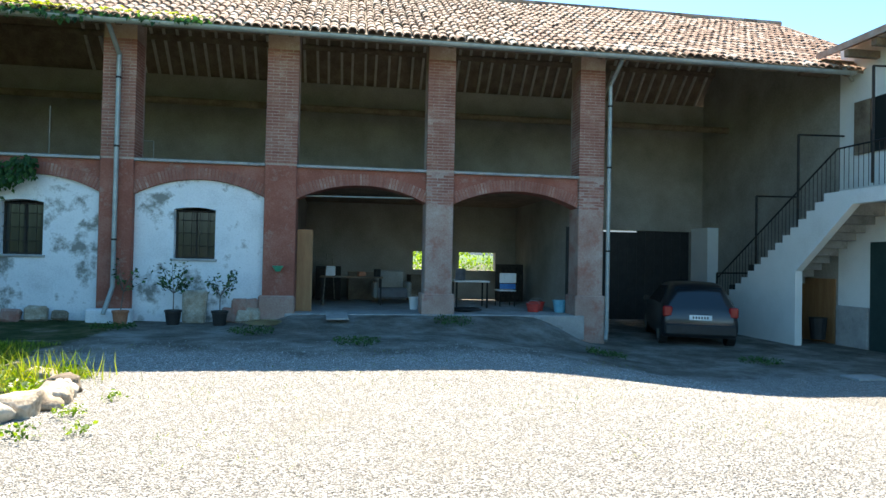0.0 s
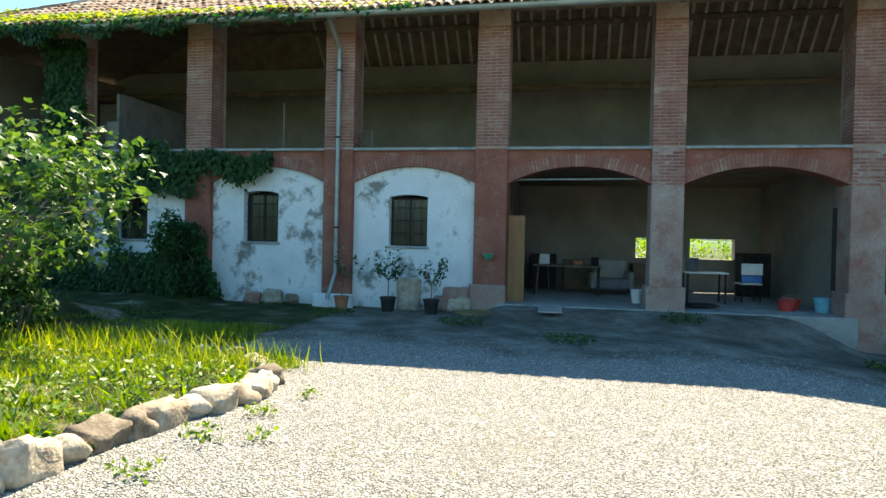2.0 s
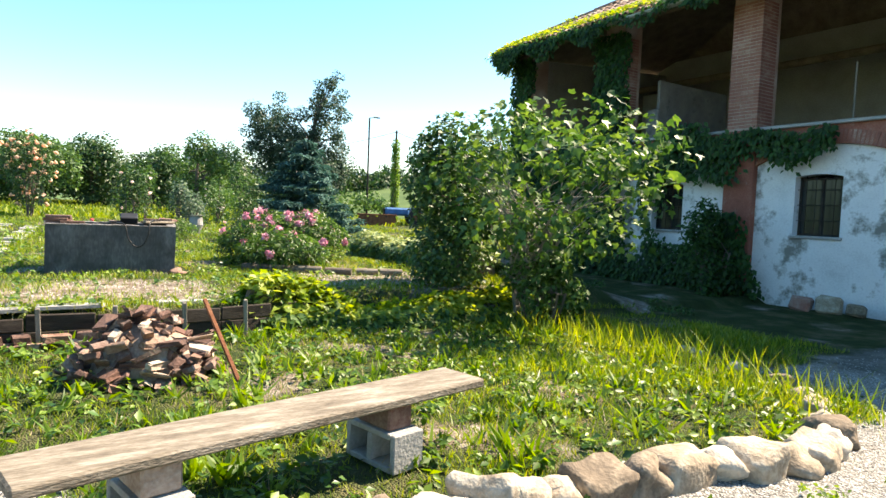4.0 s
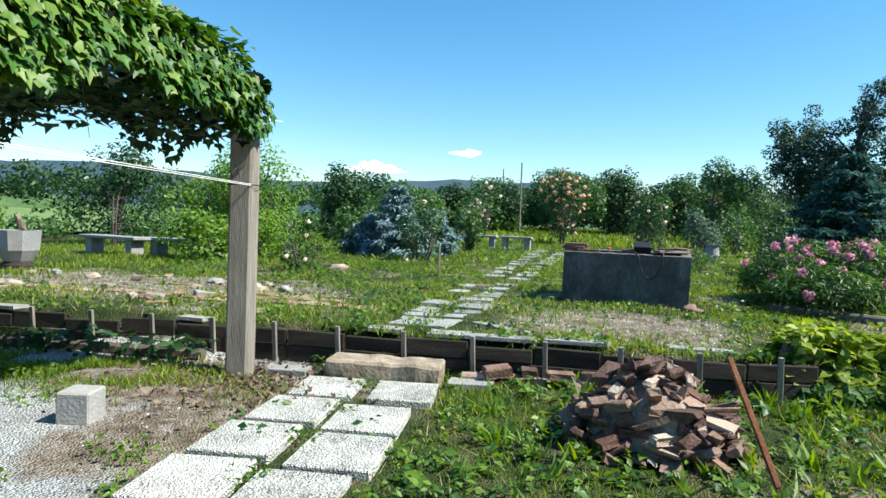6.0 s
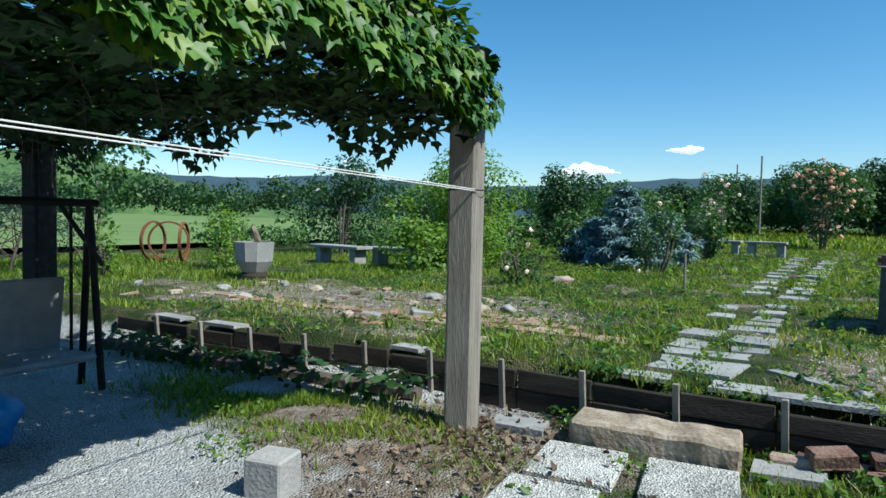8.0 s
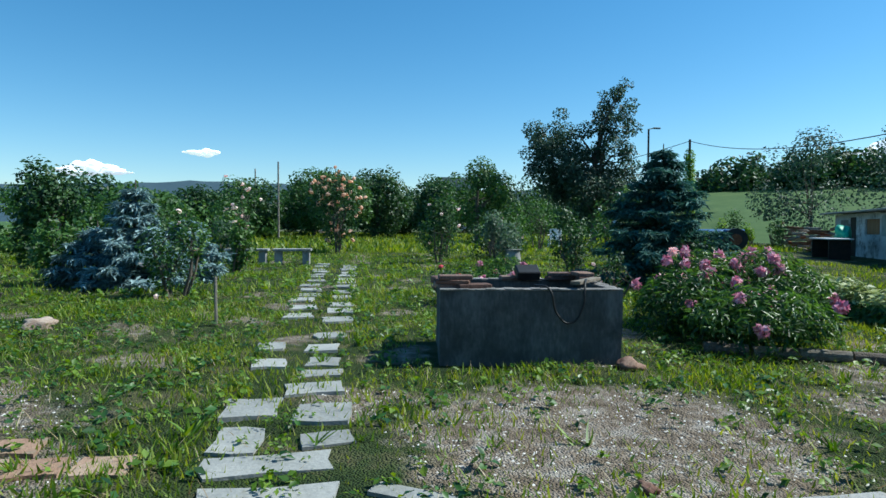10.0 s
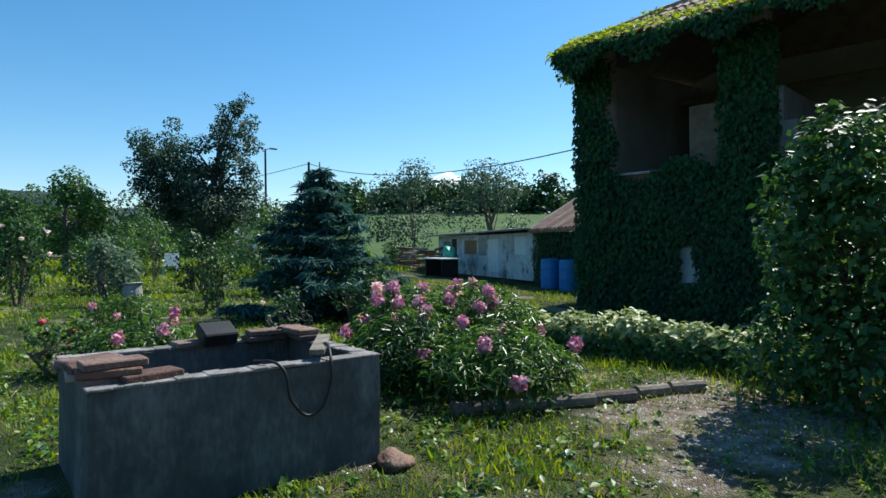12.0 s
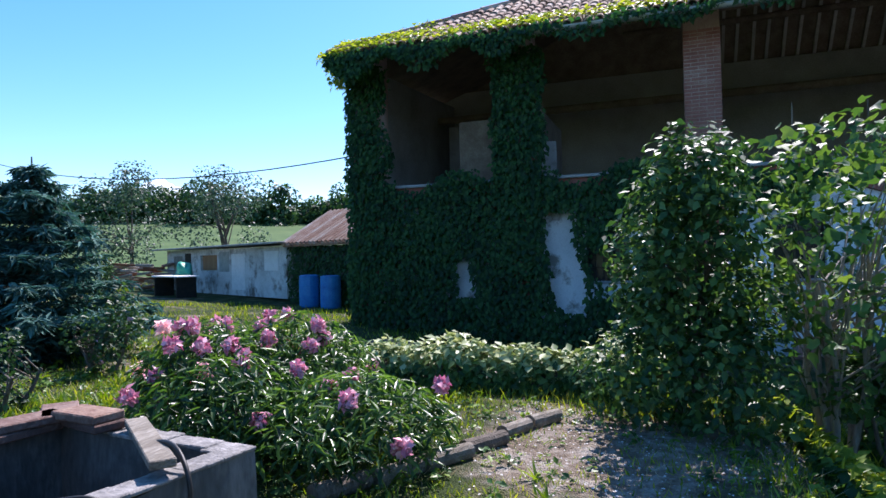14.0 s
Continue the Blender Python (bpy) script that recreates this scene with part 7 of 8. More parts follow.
    rosettes("dark_weeds", 1500, -15, -6.0, -18.5, -6, 0.07, DARKWEED, "darker low weeds in the garden grass", 0.3, 5, 9)
    rosettes("dark_weeds", 500, -6.2, -1.5, -13.6, -5.4, 0.07, DARKWEED, "darker low weeds in the rough grass", 0.3, 5, 9)
    rosettes("weeds", 1800, -26, -14, -22, -3, 0.11, WEED, "broad leaved weeds in the garden grass")
    # upright strap leaves, like chicory
    P, S = [], []
    for k in range(420):
        a, b = (r0.uniform(-6.0, -1.5), r0.uniform(-12.0, -6.0)) if k < 300 else (r0.uniform(-14, -6.5), r0.uniform(-17, -8))
        g, d = zone(a, b)
        if g < 0.6 or (-10.6 < a < -9.1 and -11.6 < b < -9.6):
            continue
        m = r0.integers(5, 10)
        P.append(np.stack((a + r0.normal(0, 0.02, m), b + r0.normal(0, 0.02, m), np.full(m, gz(a, b))), 1))
        S.append(np.full(m, r0.uniform(0.07, 0.16) if k < 300 else r0.uniform(0.06, 0.12)))
    P, S = np.concatenate(P), np.concatenate(S)
    tagged(new("weeds", blades("weeds", P, S, WEED, 2.2, 0.6)), "tall strap leaved weeds in the rough grass", "weeds", kind="stuff")
    # weeds between the slabs and on the gravel
    def spots(name, pts, mat, label, size, n):
        P, S = [], []
        for (a, b, rad) in pts:
            m = int(n * rad * 10)
            q, rr_ = r0.uniform(0, 6.28, m), rad * np.sqrt(r0.random(m))
            px, py = a + rr_ * np.cos(q), b + rr_ * np.sin(q)
            P.append(np.stack((px, py, ground_z(px, py) + 0.02 + 0.07 * r0.random(m)), 1))
        P = np.concatenate(P)
        tagged(new(name, leaves(name, P, size * r0.uniform(0.5, 1.2, len(P)), mat, None, 0.8, 0.1)), label, "weeds", kind="stuff")
    spots("weed_patch", [(-5.2 + 0.58 * k, -12.9 + 0.03 * math.sin(k), 0.12) for k in range(6)] + [(-4.0, -12.2, 0.2), (-3.3, -12.1, 0.25), (-4.7, -12.1, 0.2), (-6.9, -12.75, 0.12), (-7.4, -12.8, 0.1), (-6.45, -12.8, 0.14), (-7.9, -12.78, 0.13), (-5.85, -12.5, 0.1), (-5.9, -13.5, 0.15)], WEED, "weeds growing between the slabs", 0.04, 45)
    spots("weed_patch", [(-1.0, -8.3, 0.13), (-1.05, -9.0, 0.16), (-0.9, -7.6, 0.1), (-1.0, -9.7, 0.15), (-0.7, -8.9, 0.1), (-1.6, -10.4, 0.2), (-3.2, -14.6, 0.15), (-2.9, -15.2, 0.12), (-4.3, -14.9, 0.22), (-4.7, -15.5, 0.25), (-4.9, -16.1, 0.2), (-3.6, -13.7, 0.18), (-3.0, -14.0, 0.14), (-5.5, -16.6, 0.2)], WEED, "small bright weeds on the gravel", 0.045, 42)
    spots("weed_patch", [(-10.6 + 2.4 * k + 0.5 * math.sin(k * 5), -1.2 - 0.9 * (k % 3) - 0.4 * math.sin(k * 3), 0.4) for k in range(9)], DARKWEED, "low dark weeds before the barn", 0.05, 90)
    n = 900
    x, y = -5.2 + 0.45 * r0.normal(size=n), -13.9 + 0.4 * r0.normal(size=n)
    p = np.stack((x, y, ground_z(x, y) + 0.015 + 0.02 * r0.random(n)), 1)[x > -5.9]
    tagged(new("leaf_litter", leaves("leaf_litter", p, 0.05 * r0.uniform(0.5, 1.4, len(p)), DEADLEAF, None, 0.7, 0.0)), "dry brown leaf litter round the pergola post", "leaf litter", kind="stuff")
    # loose pebbles
    n = 42000
    x, y = r0.uniform(-4.6, 7.5, n), r0.uniform(-16.5, -3.0, n)
    g, d = zone(x, y)
    ok = (g < 0.4) & (np.hypot(x - 0.5, y + 9.5) < 7.5) & (earth(x, y) < 0.3 + r0.random(n))
    ok &= (x > -2.2) | (y > -13.4) | (r0.random(n) < 0.15)
    x, y = x[ok], y[ok]
    xg, yg = r0.uniform(-9.6, -5.9, 8000), r0.uniform(-19, -5.8, 8000)
    gg, dg = zone(xg, yg)
    okg = (dg > 0.25 + 0.4 * r0.random(8000)) & ~((xg < -9.1) & (yg > -11.6) & (yg < -9.7))
    x, y = np.concatenate((x, xg[okg])), np.concatenate((y, yg[okg]))
    base = np.array([(1, 0, 0), (0, 1, 0), (-1, 0, 0), (0, -1, 0), (0, 0, 0.7)])
    fc = [(0, 1, 4), (1, 2, 4), (2, 3, 4), (3, 0, 4)]
    sc = r0.uniform(0.006, 0.014, (len(x), 1, 1))
    an = r0.uniform(0, 6.28, len(x))
    rot = np.stack((np.stack((np.cos(an), -np.sin(an) * 0.7, 0 * an), -1), np.stack((np.sin(an), np.cos(an) * 0.7, 0 * an), -1), np.stack((0 * an, 0 * an, 0 * an + 0.8), -1)), 1)
    v = np.einsum("nij,kj->nki", rot, base) * sc + np.stack((x, y, ground_z(x, y) + 0.001), 1)[:, None]
    f = (np.array(fc)[None] + (np.arange(len(x)) * 5)[:, None, None]).reshape(-1)
    tagged(new("gravel", fast_mesh("gravel", v.reshape(-1, 3), f, np.full(len(x) * 4, 3), PEBBLE)), "loose pale pebbles of the yard", "gravel", kind="stuff")


PEBBLE = material("pebble", [(0.3, 0.28, 0.25), (0.5, 0.48, 0.45), (0.66, 0.64, 0.6)], 3, 0.85, 0, 30, island=0.6)
grass_all()


# ---- the distance ----
def hills():
    bm = bmesh.new()
    r1 = random.Random(3)
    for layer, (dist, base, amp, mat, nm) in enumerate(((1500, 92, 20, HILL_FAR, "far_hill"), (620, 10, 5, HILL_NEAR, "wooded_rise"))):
        bm = bmesh.new()
        prev = None
        for k in range(241):
            a = math.radians(60 + k * 1.25)
            az = 60 + k * 1.25
            h = base + amp * noise.noise(Vector((k * 0.09, layer * 7, 0))) + amp * 0.25 * noise.noise(Vector((k * 0.5, layer, 3)))
            if layer == 1:
                h = 6 + 2 * noise.noise(Vector((k * 0.3, 2, 0))) + 46 * math.exp(-((az - 246) / 16) ** 2)
            if layer == 0:
                h += 14 * math.exp(-((az - 188) / 7) ** 2) - 12 * math.exp(-((az - 172) / 6) ** 2) + 8 * math.exp(-((az - 138) / 5) ** 2)
            c, s_ = math.cos(a), math.sin(a)
            col = [bm.verts.new((dist * c * q, dist * s_ * q, z)) for q, z in ((0.86, -3), (0.93, h * 0.55), (1.0, h), (1.15, -5))]
            if prev:
                for i in range(3):
                    bm.faces.new((prev[i], prev[i + 1], col[i + 1], col[i]))
            prev = col
        setting(nm, bm, mat, "wooded hills in the distance", "hills", smooth=True)


# far wooded hills, the haze of distance put into their colour as blue
HILL_FAR = material("hazy_far_hills", [(0.03, 0.06, 0.08), (0.04, 0.075, 0.1), (0.055, 0.095, 0.115)], 0.02, 1.0, 0, 0.2)
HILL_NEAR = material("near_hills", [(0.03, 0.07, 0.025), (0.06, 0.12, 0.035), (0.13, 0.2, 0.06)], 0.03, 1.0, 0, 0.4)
hills()
bm = bmesh.new()
for quad in (((-24, 40, 1.5), (-38, 14, 0.3), (-80, 36, 6.8), (-52, 66, 6.8)), ((-52, 66, 6.8), (-80, 36, 6.8), (-130, 62, 8.5), (-90, 120, 8.5)), ((-38, 14, 0.3), (-55, 7, 0.9), (-120, 22, 5.5), (-80, 36, 6.8))):
    bm.faces.new([bm.verts.new(p) for p in quad])
MEADOW = material("meadow", [(0.035, 0.075, 0.018), (0.055, 0.105, 0.026), (0.09, 0.14, 0.04)], 0.3, 1.0, 0.3, 6)
FIELD = material("grain_field", [(0.1, 0.16, 0.04), (0.14, 0.21, 0.06), (0.19, 0.26, 0.09)], 0.3, 1.0, 0.3, 6)
setting("meadow", bm, MEADOW, "green meadow rising behind the sheds", "meadow")
bm = bmesh.new()
for a, b, c in (((-10, -27), (-60, -27), (-160, -90)),):
    vs = [bm.verts.new(p) for p in ((8, -30, 0.35), (-22, -28, 0.55), (-60, -35, 1.3), (-120, -70, 1.5), (-60, -160, 1.5), (30, -120, 1.2))]
    bm.faces.new(vs)
setting("grain_field", bm, FIELD, "pale green field beyond the garden", "field")


def far_wood(name, label, pts, n, size, mat, rise=0.0):
    """One mass of far trees: blobs at pts (x, y, height, radius)."""
    bl = []
    r1 = random.Random(int(abs(pts[0][0])))
    for x, y, h, r in pts:
        for k in range(4):
            bl.append((x + r1.uniform(-r, r) * 0.6, y + r1.uniform(-r, r) * 0.6, gz(x, y) + rise + h * r1.uniform(0.3, 0.75), r * 0.6, r * 0.6, h * 0.28))
    p, d = crown_points(n, bl, 0.7)
    me = leaves(name, p, size * R.uniform(0.6, 1.3, n), mat, d, 0.6, 0.2)
    tagged(new(name, me), label, "woods", kind="stuff")


rr = random.Random(77)
def wood_arc(a0, a1, step, dist, h, r, n, size, mat, label, jit=6, rise=0.0):
    pts = []
    a = a0
    while a < a1:
        t_ = math.radians(a)
        dd = dist + rr.uniform(-jit, jit)
        pts.append((-8 + dd * math.cos(t_), -10 + dd * math.sin(t_), h * rr.uniform(0.65, 1.2), r * rr.uniform(0.8, 1.3)))
        a += step * rr.uniform(0.7, 1.3)
    far_wood("far_trees", label, pts, n, size, mat, rise)


wood_arc(160, 206, 1.7, 62, 4.3, 2.6, 24000, 0.42, DARKLEAF, "dark line of mixed trees beyond the garden")
wood_arc(158, 182, 0.9, 74, 6.8, 2.6, 28000, 0.42, DARKLEAF, "dark line of full trees beyond the garden", 3)
wood_arc(172, 186, 1.6, 50, 4.6, 1.7, 14000, 0.36, DARKLEAF, "mixed trees beyond the garden")
wood_arc(116, 147, 0.5, 84, 6.4, 2.6, 46000, 0.62, DARKLEAF, "dark conifer wood beyond the meadow", 3, 3.2)
wood_arc(147, 160, 0.9, 80, 6.4, 2.6, 19000, 0.45, DARKLEAF, "dark mixed wood beyond the meadow")
wood_arc(150, 168, 2.0, 50, 2.0, 1.8, 6000, 0.32, MIDLEAF, "hedges and shrubs at the end of the garden")
wood_arc(206, 262, 1.8, 95, 6.4, 4.0, 20000, 0.6, DARKLEAF, "line of trees beyond the field")
wood_arc(190, 208, 1.6, 42, 3.0, 1.9, 10000, 0.3, MIDLEAF, "light green bushes along the meadow")
wood_arc(208, 250, 2.2, 20, 1.0, 0.8, 6000, 0.16, MIDLEAF, "wild bushes along the field edge", 1.5)
for i, (x, y, h, r) in enumerate([(-48, -17, 4.6, 2.4), (-52, -13, 5.8, 2.4), (-50, -8.5, 5.6, 2.2), (-54, -21, 4.4, 2.2), (-60, -26, 4.2, 2.2), (-47, -4.5, 4.8, 1.8)]):
    tree("field_tree", "full dark tree at the end of the garden", "tree", x, y, h, blobs_round(0, 0, h * 0.46, r * 1.15, h * 0.46, 14, 80 + i, 0.6), 4200, 0.28, (DARKLEAF, MIDLEAF, DARKLEAF)[i % 3], 0.15, group="trees at the end of the garden")

# behind the barn, seen through its openings
far_wood("back_bushes", "sunlit bushes behind the barn", [(x, 10.5 + (i % 3), 2.6, 1.3) for i, x in enumerate(np.arange(0, 14, 1.1))], 5000, 0.16, LIGHTLEAF)

CLOUD_GLOW = bpy.data.materials.new("cloud")
CLOUD_GLOW.use_nodes = True
_b = CLOUD_GLOW.node_tree.nodes["Principled BSDF"]
_b.inputs["Base Color"].default_value, _b.inputs["Roughness"].default_value = (0.95, 0.95, 0.95, 1), 1.0
# glow added to the cloud surface, so its far-lit side stays white
_b.inputs["Emission Color"].default_value, _b.inputs["Emission Strength"].default_value = (0.9, 0.95, 1, 1), 0.55
for i, (c, w, h) in enumerate((((-702, -130, 80), 20, 6.5), ((-1800, -600, 150), 78, 36), ((-693, -368, 115), 13, 2.6), ((-1450, 1500, 215), 80, 40))):
    bm = bmesh.new()
    rc = random.Random(i)
    side = Vector((-c[1], c[0], 0)).normalized()
    for k in range(13):
        u = rc.uniform(-1, 1)
        q = Vector(c) + side * u * w + Vector((0, 0, rc.uniform(-0.2, 0.6) * h * (1 - abs(u))))
        lump(bm, q, (w * 0.3, w * 0.3, h * 0.5 * (1.1 - abs(u))), k + i * 20, 3, 0.35)
    ob = setting("cloud", bm, CLOUD_GLOW, "small white fair weather cloud", "cloud", smooth=True)

# street lamp, creeper column with its pole, cable
lp = thing("street_lamp", "tall grey street lamp beyond the garden", "lamp", m=pose(-48.0, 11.8, gz(-48, 11.8)))
bm = bmesh.new()
rod(bm, (0, 0, 0), (0, 0, 8.3), 0.1, 0.07, 8)
part("pole", bm, IRON, lp)
bm = bmesh.new()
rod(bm, (0, 0, 8.3), (0.1, 0.5, 8.38), 0.035, n=6)
part("arm", bm, ZINC, lp)
bm = bmesh.new()
box(bm, (-0.12, 0.35, 8.34), (0.12, 0.95, 8.44), 0.03)
part("lamp_head", bm, IRON, lp)
zc = gz(-39.3, 9.75)
tree("creeper_column", "slim cable pole wrapped in bright green creeper", "column", -39.3, 9.75, 5.8, [(0, 0, 0.35 + 0.5 * k, 0.3, 0.3, 0.5) for k in range(11)], 3500, 0.14, LIGHTLEAF, 0.12, stems=1, limbs=0)
bm = bmesh.new()
rod(bm, (0, 0, 0), (0, 0, 6.4), 0.09, 0.07, 8)
tagged(part("cable_pole", bm, DARK_WOOD, None, "dark wooden pole carrying an overhead cable", m=pose(-39.3, 9.75, zc)), category="pole")
for a, b, sag, nm in (((-39.3, 9.75, zc + 6.3), (-13.9, 3.0, 4.6), 0.9, "cable"), ((-39.3, 9.75, zc + 6.3), (-60, -2, 5.0), 0.7, "cable")):
    cu = bpy.data.curves.new(nm, "CURVE")
    cu.dimensions, cu.bevel_depth = "3D", 0.018
    sp = cu.splines.new("POLY")
    sp.points.add(20)
    for k, p in enumerate(sp.points):
        u = k / 20
        q = Vector(a).lerp(Vector(b), u)
        p.co = (q.x, q.y, q.z - sag * 4 * u * (1 - u), 1)
    cu.materials.append(BLACK)
    tagged(new(nm, cu), "thin dark overhead cable", "cable", "overhead cables")
for i, (x, y, h) in enumerate([(-55, -17.5, 5.2), (-46, -15.2, 5.0)]):
    bm = bmesh.new()
    rod(bm, (0, 0, 0), (0, 0, h), 0.07, 0.05, 6)
    tagged(part("far_pole", bm, OLD_WOOD, None, "far grey pole among the roses", m=pose(x, y, gz(x, y))), category="pole", group="far poles")
bm = bmesh.new()
box(bm, (-330, 48.5, 0), (-322, 67.5, 28), 0.2)
box(bm, (-321.9, 48.2, 25.4), (-321.5, 67.8, 28.2))
setting("far_building", bm, CONCRETE, "far flat roofed grey building", "building")


for x, y, h in ((-33.9, 8.2, 1.3), (-33.1, 9.2, 1.1), (-32.3, 10.3, 1.4), (-35.5, 10.0, 2.0)):
    shrub("topiary_bush", "small rounded clipped bush by the timber pile", x, y, h, h * 0.36, 900, 0.11, LIGHTLEAF if h < 1.35 else MIDLEAF, int(h * 50), group="clipped bushes")

# ---- shed, woodpile, tractor ----
SHEDWALL = material("patched_wall", [(0.34, 0.33, 0.31), (0.58, 0.58, 0.56), (0.75, 0.75, 0.74)], 0.9, 0.9, 0.3, 20, stain=(1.5, 0.5, 0.65, (0.14, 0.12, 0.1)))


def shed():
    a, b = Vector((-28.5, 10.2, 0)), Vector((-19.0, 5.2, 0))
    d = b - a
    L = d.length
    m = pose(a.x, a.y, gz(-25, 8), 0, 0, math.degrees(math.atan2(d.y, d.x)))
    t = thing("shed", "low patched white shed with a flat sheet roof", "shed", m=m)
    bm = bmesh.new()
    for lo, hi in (((0, 0, 0), (L * 0.35, 0.12, 1.75)), ((L * 0.35, 0, 0), (L * 0.5, 0.12, 0.9)), ((L * 0.35, 0, 1.5), (L * 0.5, 0.12, 1.75)), ((L * 0.5, 0, 0), (L, 0.12, 1.7)), ((0, 0.12, 0), (0.12, 3, 1.75)), ((L - 0.12, 0.12, 0), (L, 3, 1.7)), ((0.12, 2.88, 0), (L - 0.12, 3, 1.75))):
        box(bm, lo, hi)
    part("wall", bm, SHEDWALL, t)
    bm = bmesh.new()
    box(bm, (-0.4, -0.5, 1.78), (L + 0.3, 3.3, 1.84), 0.01, pose(0, 0, 0, 1.2, 0, 0))
    part("roof", bm, CONCRETE, t)
    bm = bmesh.new()
    box(bm, (L * 0.36, 0.05, 0.91), (L * 0.49, 0.08, 1.49))
    part("shutter", bm, BOARD, t)
    for u0, u1, z0, z1, mt in ((0.0, 0.07, 0.0, 0.8, TERRA), (0.2, 0.26, 0.0, 1.6, IRON), (0.52, 0.6, 0.85, 1.6, ZINC), (0.62, 0.72, 0.2, 1.5, WHITE), (0.86, 0.95, 0.9, 1.55, WHITE)):
        bm = bmesh.new()
        box(bm, (L * u0, -0.015, z0), (L * u1, -0.001, z1), 0.003)
        part("patch_board", bm, mt, t)
    bm = bmesh.new()
    box(bm, (L * 0.08, -0.02, 0), (L * 0.17, 0.0, 1.5))
    part("door", bm, OLD_WOOD, t)
    bench_ = thing("trestle", "trestle table with a pale top before the shed", "table", m=m @ pose(L * 0.5, -1.6, 0))
    bm = bmesh.new()
    box(bm, (-1.3, -0.4, 0.72), (1.3, 0.4, 0.77), 0.01)
    part("tabletop", bm, WHITE, bench_)
    for x in (-1.1, 1.1):
        bm = bmesh.new()
        box(bm, (x - 0.04, -0.35, 0), (x + 0.04, 0.35, 0.72), 0.005)
        part("leg", bm, IRON, bench_)
    bm = bmesh.new()
    lump(bm, (0, 0, 0.45), (0.5, 0.25, 0.5), 8, 3, 0.5)
    tagged(part("tarpaulin", bm, GREEN_PL, None, "green tarpaulin hung by the shed", smooth=True, m=m @ pose(L * 0.44, -1.0, 0.35)), category="tarpaulin")
    bm = bmesh.new()
    box(bm, (0, 0, 0), (3.2, 3.0, 1.75))
    an = thing("lean_to", "small outbuilding with an old tiled roof and creeper", "outbuilding", m=pose(-18.6, 5.2, gz(-18, 5), 0, 0, -25))
    part("wall", bm, OLD_WALL, an)
    bm = bmesh.new()
    prism(bm, [(-0.35, 1.76), (1.5, 2.83), (1.5, 2.9), (-0.4, 1.83)], -0.25, 3.35, "x")
    prism(bm, [(3.35, 1.76), (1.5, 2.83), (1.5, 2.9), (3.4, 1.83)], -0.25, 3.35, "x")
    part("roof", bm, TILE, an)
    for k in range(16):
        x = -0.2 + k * 0.22
        bm = bmesh.new()
        rod(bm, (x, -0.42, 1.85), (x, 1.5, 2.95), 0.07, 0.07, 6)
        part("ridge_tile", bm, TILE, an)
    n = 2500
    r0 = np.random.default_rng(4)
    q = np.stack((r0.uniform(-0.1, 3.3, n), np.full(n, -0.1) - r0.uniform(0, 0.2, n), r0.uniform(0, 1.8, n)), 1)
    o = new("creeper", leaves("creeper", q, 0.14, IVY, np.tile((0, -1, 0.3), (n, 1)), 0.5, 0.5))
    o.parent = an


shed()
for i, (x, y) in enumerate([(-17.2, 3.6), (-16.4, 3.4)]):
    bm = bmesh.new()
    lathe(bm, [(0.27, 0), (0.29, 0.05), (0.29, 0.3), (0.3, 0.32), (0.29, 0.34), (0.29, 0.6), (0.3, 0.62), (0.29, 0.64), (0.28, 0.9), (0.2, 0.92)], 20)
    tagged(part("barrel", bm, BLUE, None, "blue plastic barrel beside the barn", m=pose(x, y, gz(x, y))), category="barrel", group="blue barrels")
for i in range(46):
    r_ = random.Random(i)
    bm = bmesh.new()
    L = r_.uniform(1.0, 2.8)
    box(bm, (-L / 2, -0.07, 0), (L / 2, 0.07, 0.1), 0.01)
    x = -33.5 + (i % 5) * 1.3 + r_.uniform(-0.4, 0.4)
    y = 12.0 - (i % 5) * 0.6 + r_.uniform(-0.5, 0.5)
    tagged(part("timber", bm, (RUST, OLD_WOOD, RUBBLE)[i % 3], None, "rough length of old timber in the pile", m=pose(x, y, gz(x, y) + 0.13 * (i // 5), r_.uniform(-4, 4), r_.uniform(-6, 6), r_.uniform(-35, 0))), category="timber", group="timber pile")


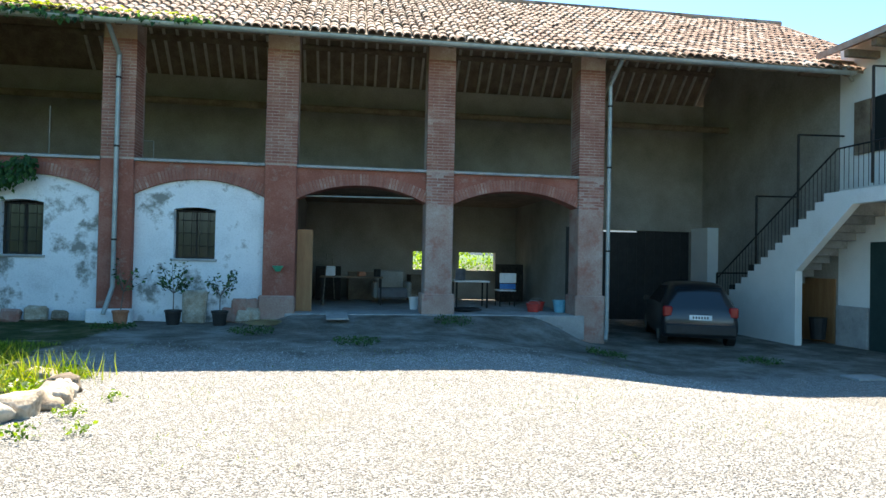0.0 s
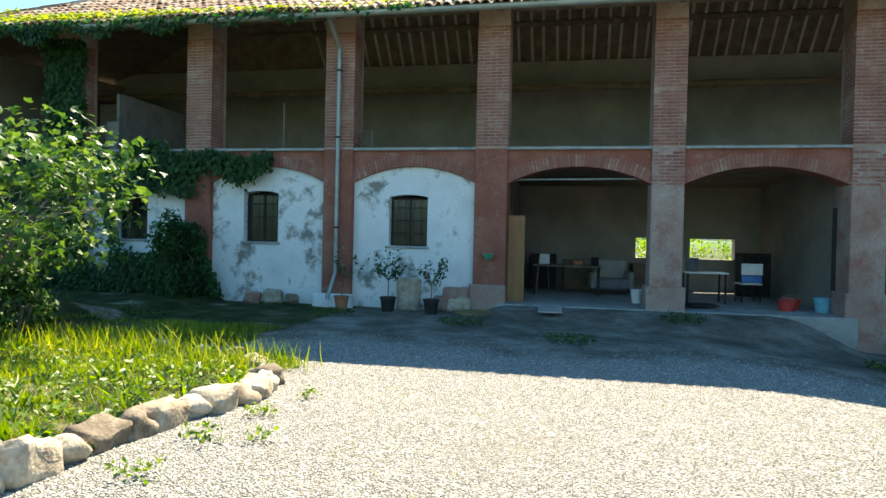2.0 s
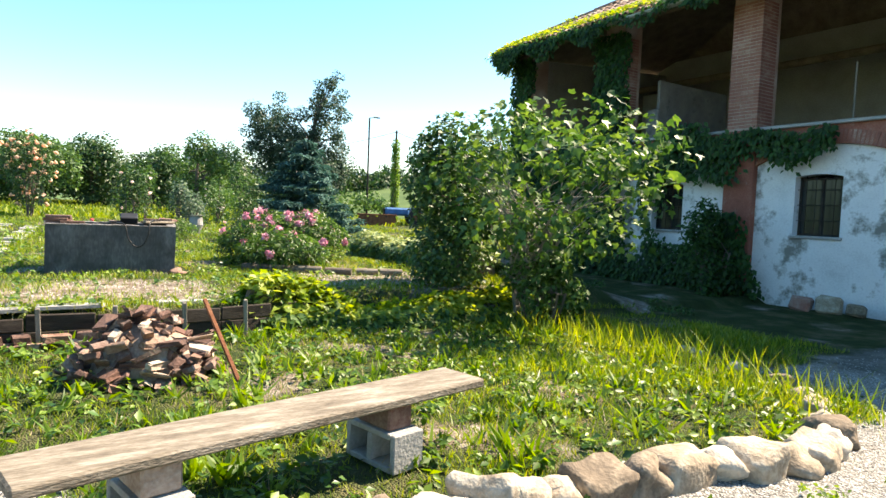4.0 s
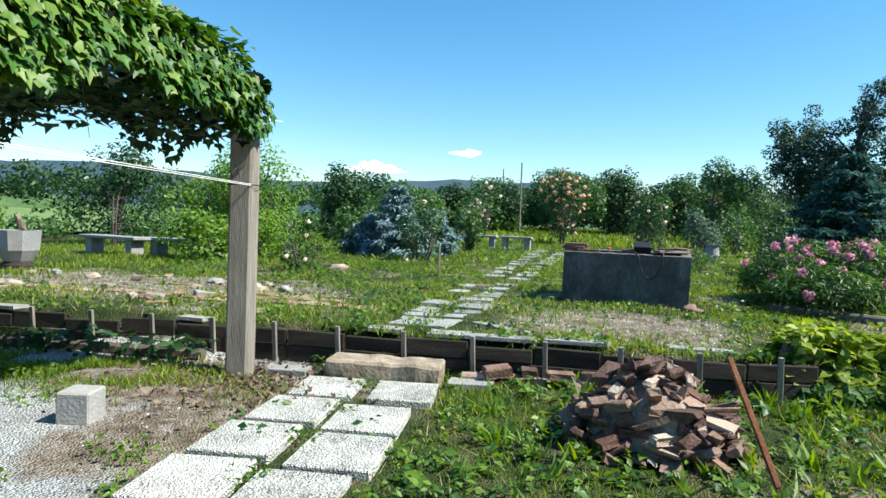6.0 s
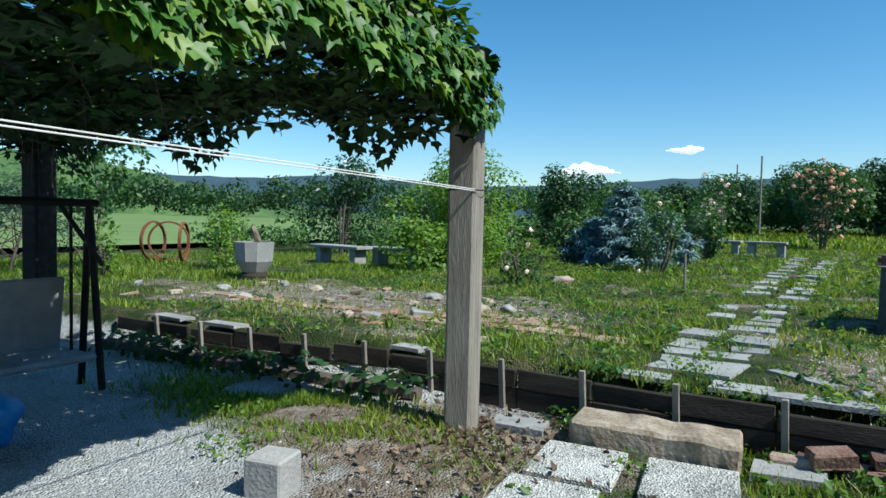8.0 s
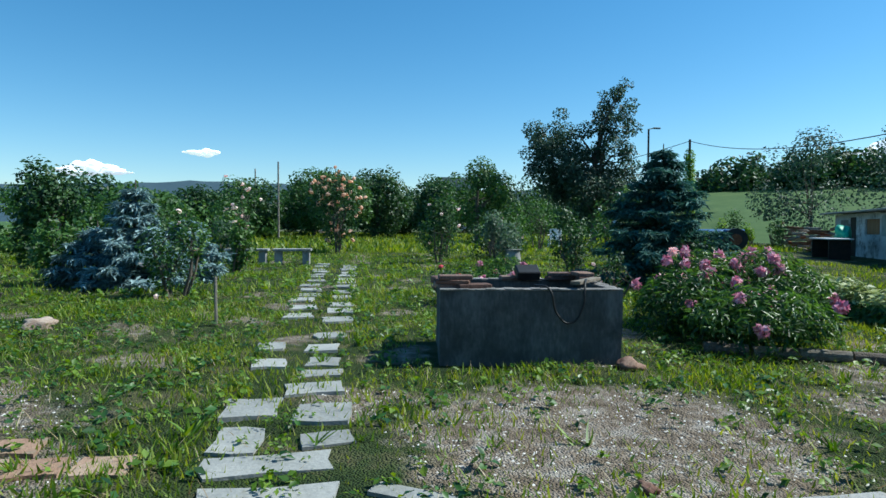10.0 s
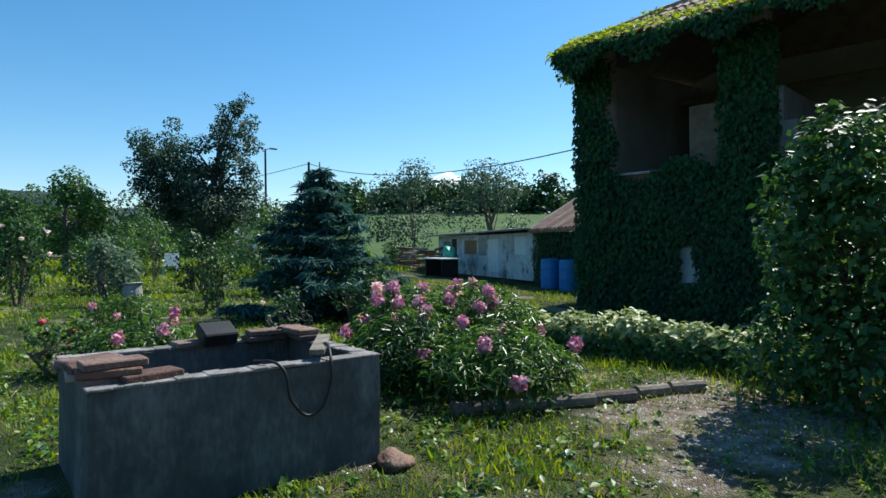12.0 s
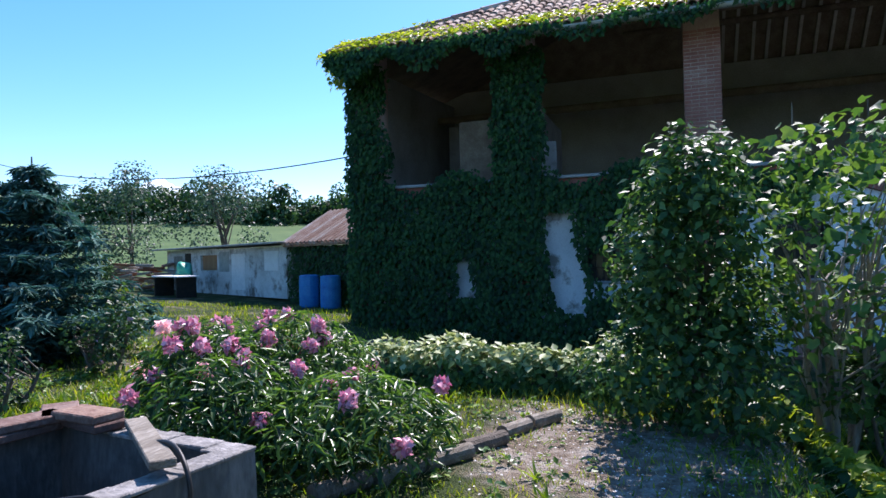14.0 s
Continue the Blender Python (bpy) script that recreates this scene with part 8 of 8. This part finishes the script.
def tractor():
    x, y = -31.0, 5.7
    t = thing("tractor", "small old blue tractor with a rusty implement", "tractor", m=pose(x, y, gz(x, y), 0, 0, 70))
    for nm, lo, hi, mat, bv in (("bonnet", (-0.9, -0.3, 0.55), (0.5, 0.3, 1.0), BLUEPAINT, 0.1), ("cab_floor", (0.4, -0.4, 0.5), (1.2, 0.4, 0.65), BLUEPAINT, 0.03), ("seat", (0.75, -0.22, 0.75), (1.15, 0.22, 0.85), BLACK, 0.03), ("grille", (-0.96, -0.27, 0.55), (-0.902, 0.27, 0.95), IRON, 0.01)):
        bm = bmesh.new()
        box(bm, lo, hi, bv)
        part(nm, bm, mat, t)
    for s in (-1, 1):
        for xx, r, w in ((-0.6, 0.3, 0.1), (0.9, 0.52, 0.15)):
            wh = new("wheel")
            wh.parent = t
            wh.location = (xx, s * (0.5 + w), r)
            bm = bmesh.new()
            rod(bm, (0, -w, 0), (0, w, 0), r, n=20)
            part("tyre", bm, BLACK, wh)
            bm = bmesh.new()
            rod(bm, (0, -w - 0.01, 0), (0, w + 0.01, 0), r * 0.5, n=14)
            part("rim", bm, RUST, wh)
        bm = bmesh.new()
        box(bm, (0.45, s * 0.42 - 0.12 * (s < 0) + 0.0, 0.85), (1.35, s * 0.42 + 0.12 + 0.1 * (s > 0), 1.0), 0.05)
        part("mudguard", bm, BLUEPAINT, t)
    bm = bmesh.new()
    rod(bm, (0.45, 0, 0.95), (0.7, 0, 1.2), 0.02, n=6)
    part("steering_column", bm, IRON, t)
    im = thing("plough", "rusty red farm implement beside the tractor", "implement", m=pose(-29.6, 3.6, gz(-29.6, 3.6), 0, 0, 75))
    for k in range(4):
        bm = bmesh.new()
        rod(bm, (k * 0.5 - 0.8, -0.04, 0.3), (k * 0.5 - 0.8, 0.04, 0.3), 0.3, n=14)
        part("disc", bm, RUST, im)
    bm = bmesh.new()
    box(bm, (-1.1, -0.06, 0.55), (1.0, 0.06, 0.65), 0.01)
    part("frame", bm, RUST, im)


BLUEPAINT = material("blue_paint", [(0.02, 0.09, 0.22), (0.035, 0.14, 0.32), (0.06, 0.2, 0.4)], 4, 0.5, 0.05, 40)
tractor()
wc = thing("garden_chair", "white garden armchair far down the lawn", "chair", m=pose(-34.0, -1.0, gz(-34, -1), 0, 0, 60))
for nm, lo, hi in (("seat", (-0.3, -0.3, 0.38), (0.3, 0.3, 0.44)), ("backrest", (-0.3, 0.26, 0.44), (0.3, 0.3, 0.95)), ("armrest", (-0.34, -0.3, 0.62), (-0.28, 0.3, 0.66)), ("armrest", (0.28, -0.3, 0.62), (0.34, 0.3, 0.66)), ("leg", (-0.3, -0.3, 0), (-0.25, -0.25, 0.38)), ("leg", (0.25, -0.3, 0), (0.3, -0.25, 0.38)), ("leg", (-0.3, 0.25, 0), (-0.25, 0.3, 0.38)), ("leg", (0.25, 0.25, 0), (0.3, 0.3, 0.38))):
    bm = bmesh.new()
    box(bm, lo, hi, 0.01)
    part(nm, bm, WHITE, wc)


# ---- bricks of the piers and arches ----
def brick_meshes():
    out = []
    for L in (0.24, 0.115):
        for k in range(3):
            bm = bmesh.new()
            box(bm, (-L / 2, -0.006, -0.026), (L / 2, 0.11, 0.026), 0.004)
            for v in bm.verts:
                v.co += noise.noise_vector(v.co * 9 + Vector((k * 7, L * 50, 0))) * 0.003
            out.append(mesh_of("brick", bm, BRICK))
    return out


BM = brick_meshes()


def brick_face(parent, x0, x1, z0, z1, y, rng):
    z, row = z0, 0
    w = x1 - x0
    while z < z1 - 0.05:
        pattern = [0.24, 0.24, 0.115] if row % 2 == 0 else [0.115, 0.24, 0.24]
        total = sum(pattern) + 0.012 * 2
        sc = w / total
        x = x0
        for L in pattern:
            o = new("brick", BM[(0 if L > 0.2 else 3) + rng.randrange(3)])
            o.parent = parent
            o.location = (x + L * sc / 2, y + rng.uniform(-0.003, 0.004), z + 0.03)
            o.scale = (sc, 1, 1)
            x += (L + 0.012) * sc
        z += 0.066
        row += 1


def side_face(parent, x, z0, z1, rng, s):
    z, row = z0, 0
    while z < z1 - 0.05:
        ys = [(0.13, 0.24), (0.38, 0.24)] if row % 2 else [(0.19, 0.115), (0.38, 0.24)]
        for yc, L in ys:
            o = new("brick", BM[(0 if L > 0.2 else 3) + rng.randrange(3)])
            o.parent = parent
            o.matrix_basis = pose(x + s * rng.uniform(-0.002, 0.003), yc, z + 0.03, 0, 0, 90 * s)
        z += 0.066
        row += 1


piers = [o for o in scene.objects if o.name.split(".")[0] == "pier"]
rng = random.Random(8)
for o, (x0, x1) in list(zip(piers, PIERS))[2:]:
    brick_face(o, x0, x1, LEDGE + 0.02, EAVE - 0.05, 0.004, rng)
for o, (x0, x1) in list(zip(piers, PIERS))[5:]:
    brick_face(o, x0 + 0.0, x1 - 0.0, 2.45, LEDGE - 0.05, -0.008, rng)
for i, (o, (x0, x1)) in enumerate(zip(piers, PIERS)):
    if i in (1, 2, 3):
        side_face(o, x1 - 0.006, LEDGE + 0.02, EAVE - 0.05, rng, 1)
    if i in (6,):
        side_face(o, x0 + 0.006, LEDGE + 0.02, EAVE - 0.05, rng, -1)
spandrels = [o for o in scene.objects if o.name.split(".")[0] == "spandrel"]
for i, (o, (xa, xb)) in enumerate(zip(spandrels, BAYS)):
    if i < 2:
        continue
    half, mid = (xb - xa) / 2, (xa + xb) / 2
    r = (half * half + RISE * RISE) / (2 * RISE)
    a_max = math.asin(half / r)
    n = int(2 * a_max * r / 0.068)
    for k in range(n):
        a = -a_max + (k + 0.5) * 2 * a_max / n
        zc_ = SPRING + RISE - r
        q = r + 0.122
        o2 = new("brick", BM[rng.randrange(3)])
        o2.parent = o
        o2.matrix_basis = pose(mid + q * math.sin(a), 0.056 + rng.uniform(-0.002, 0.006), zc_ + q * math.cos(a), 0, 90 + math.degrees(a), 0)
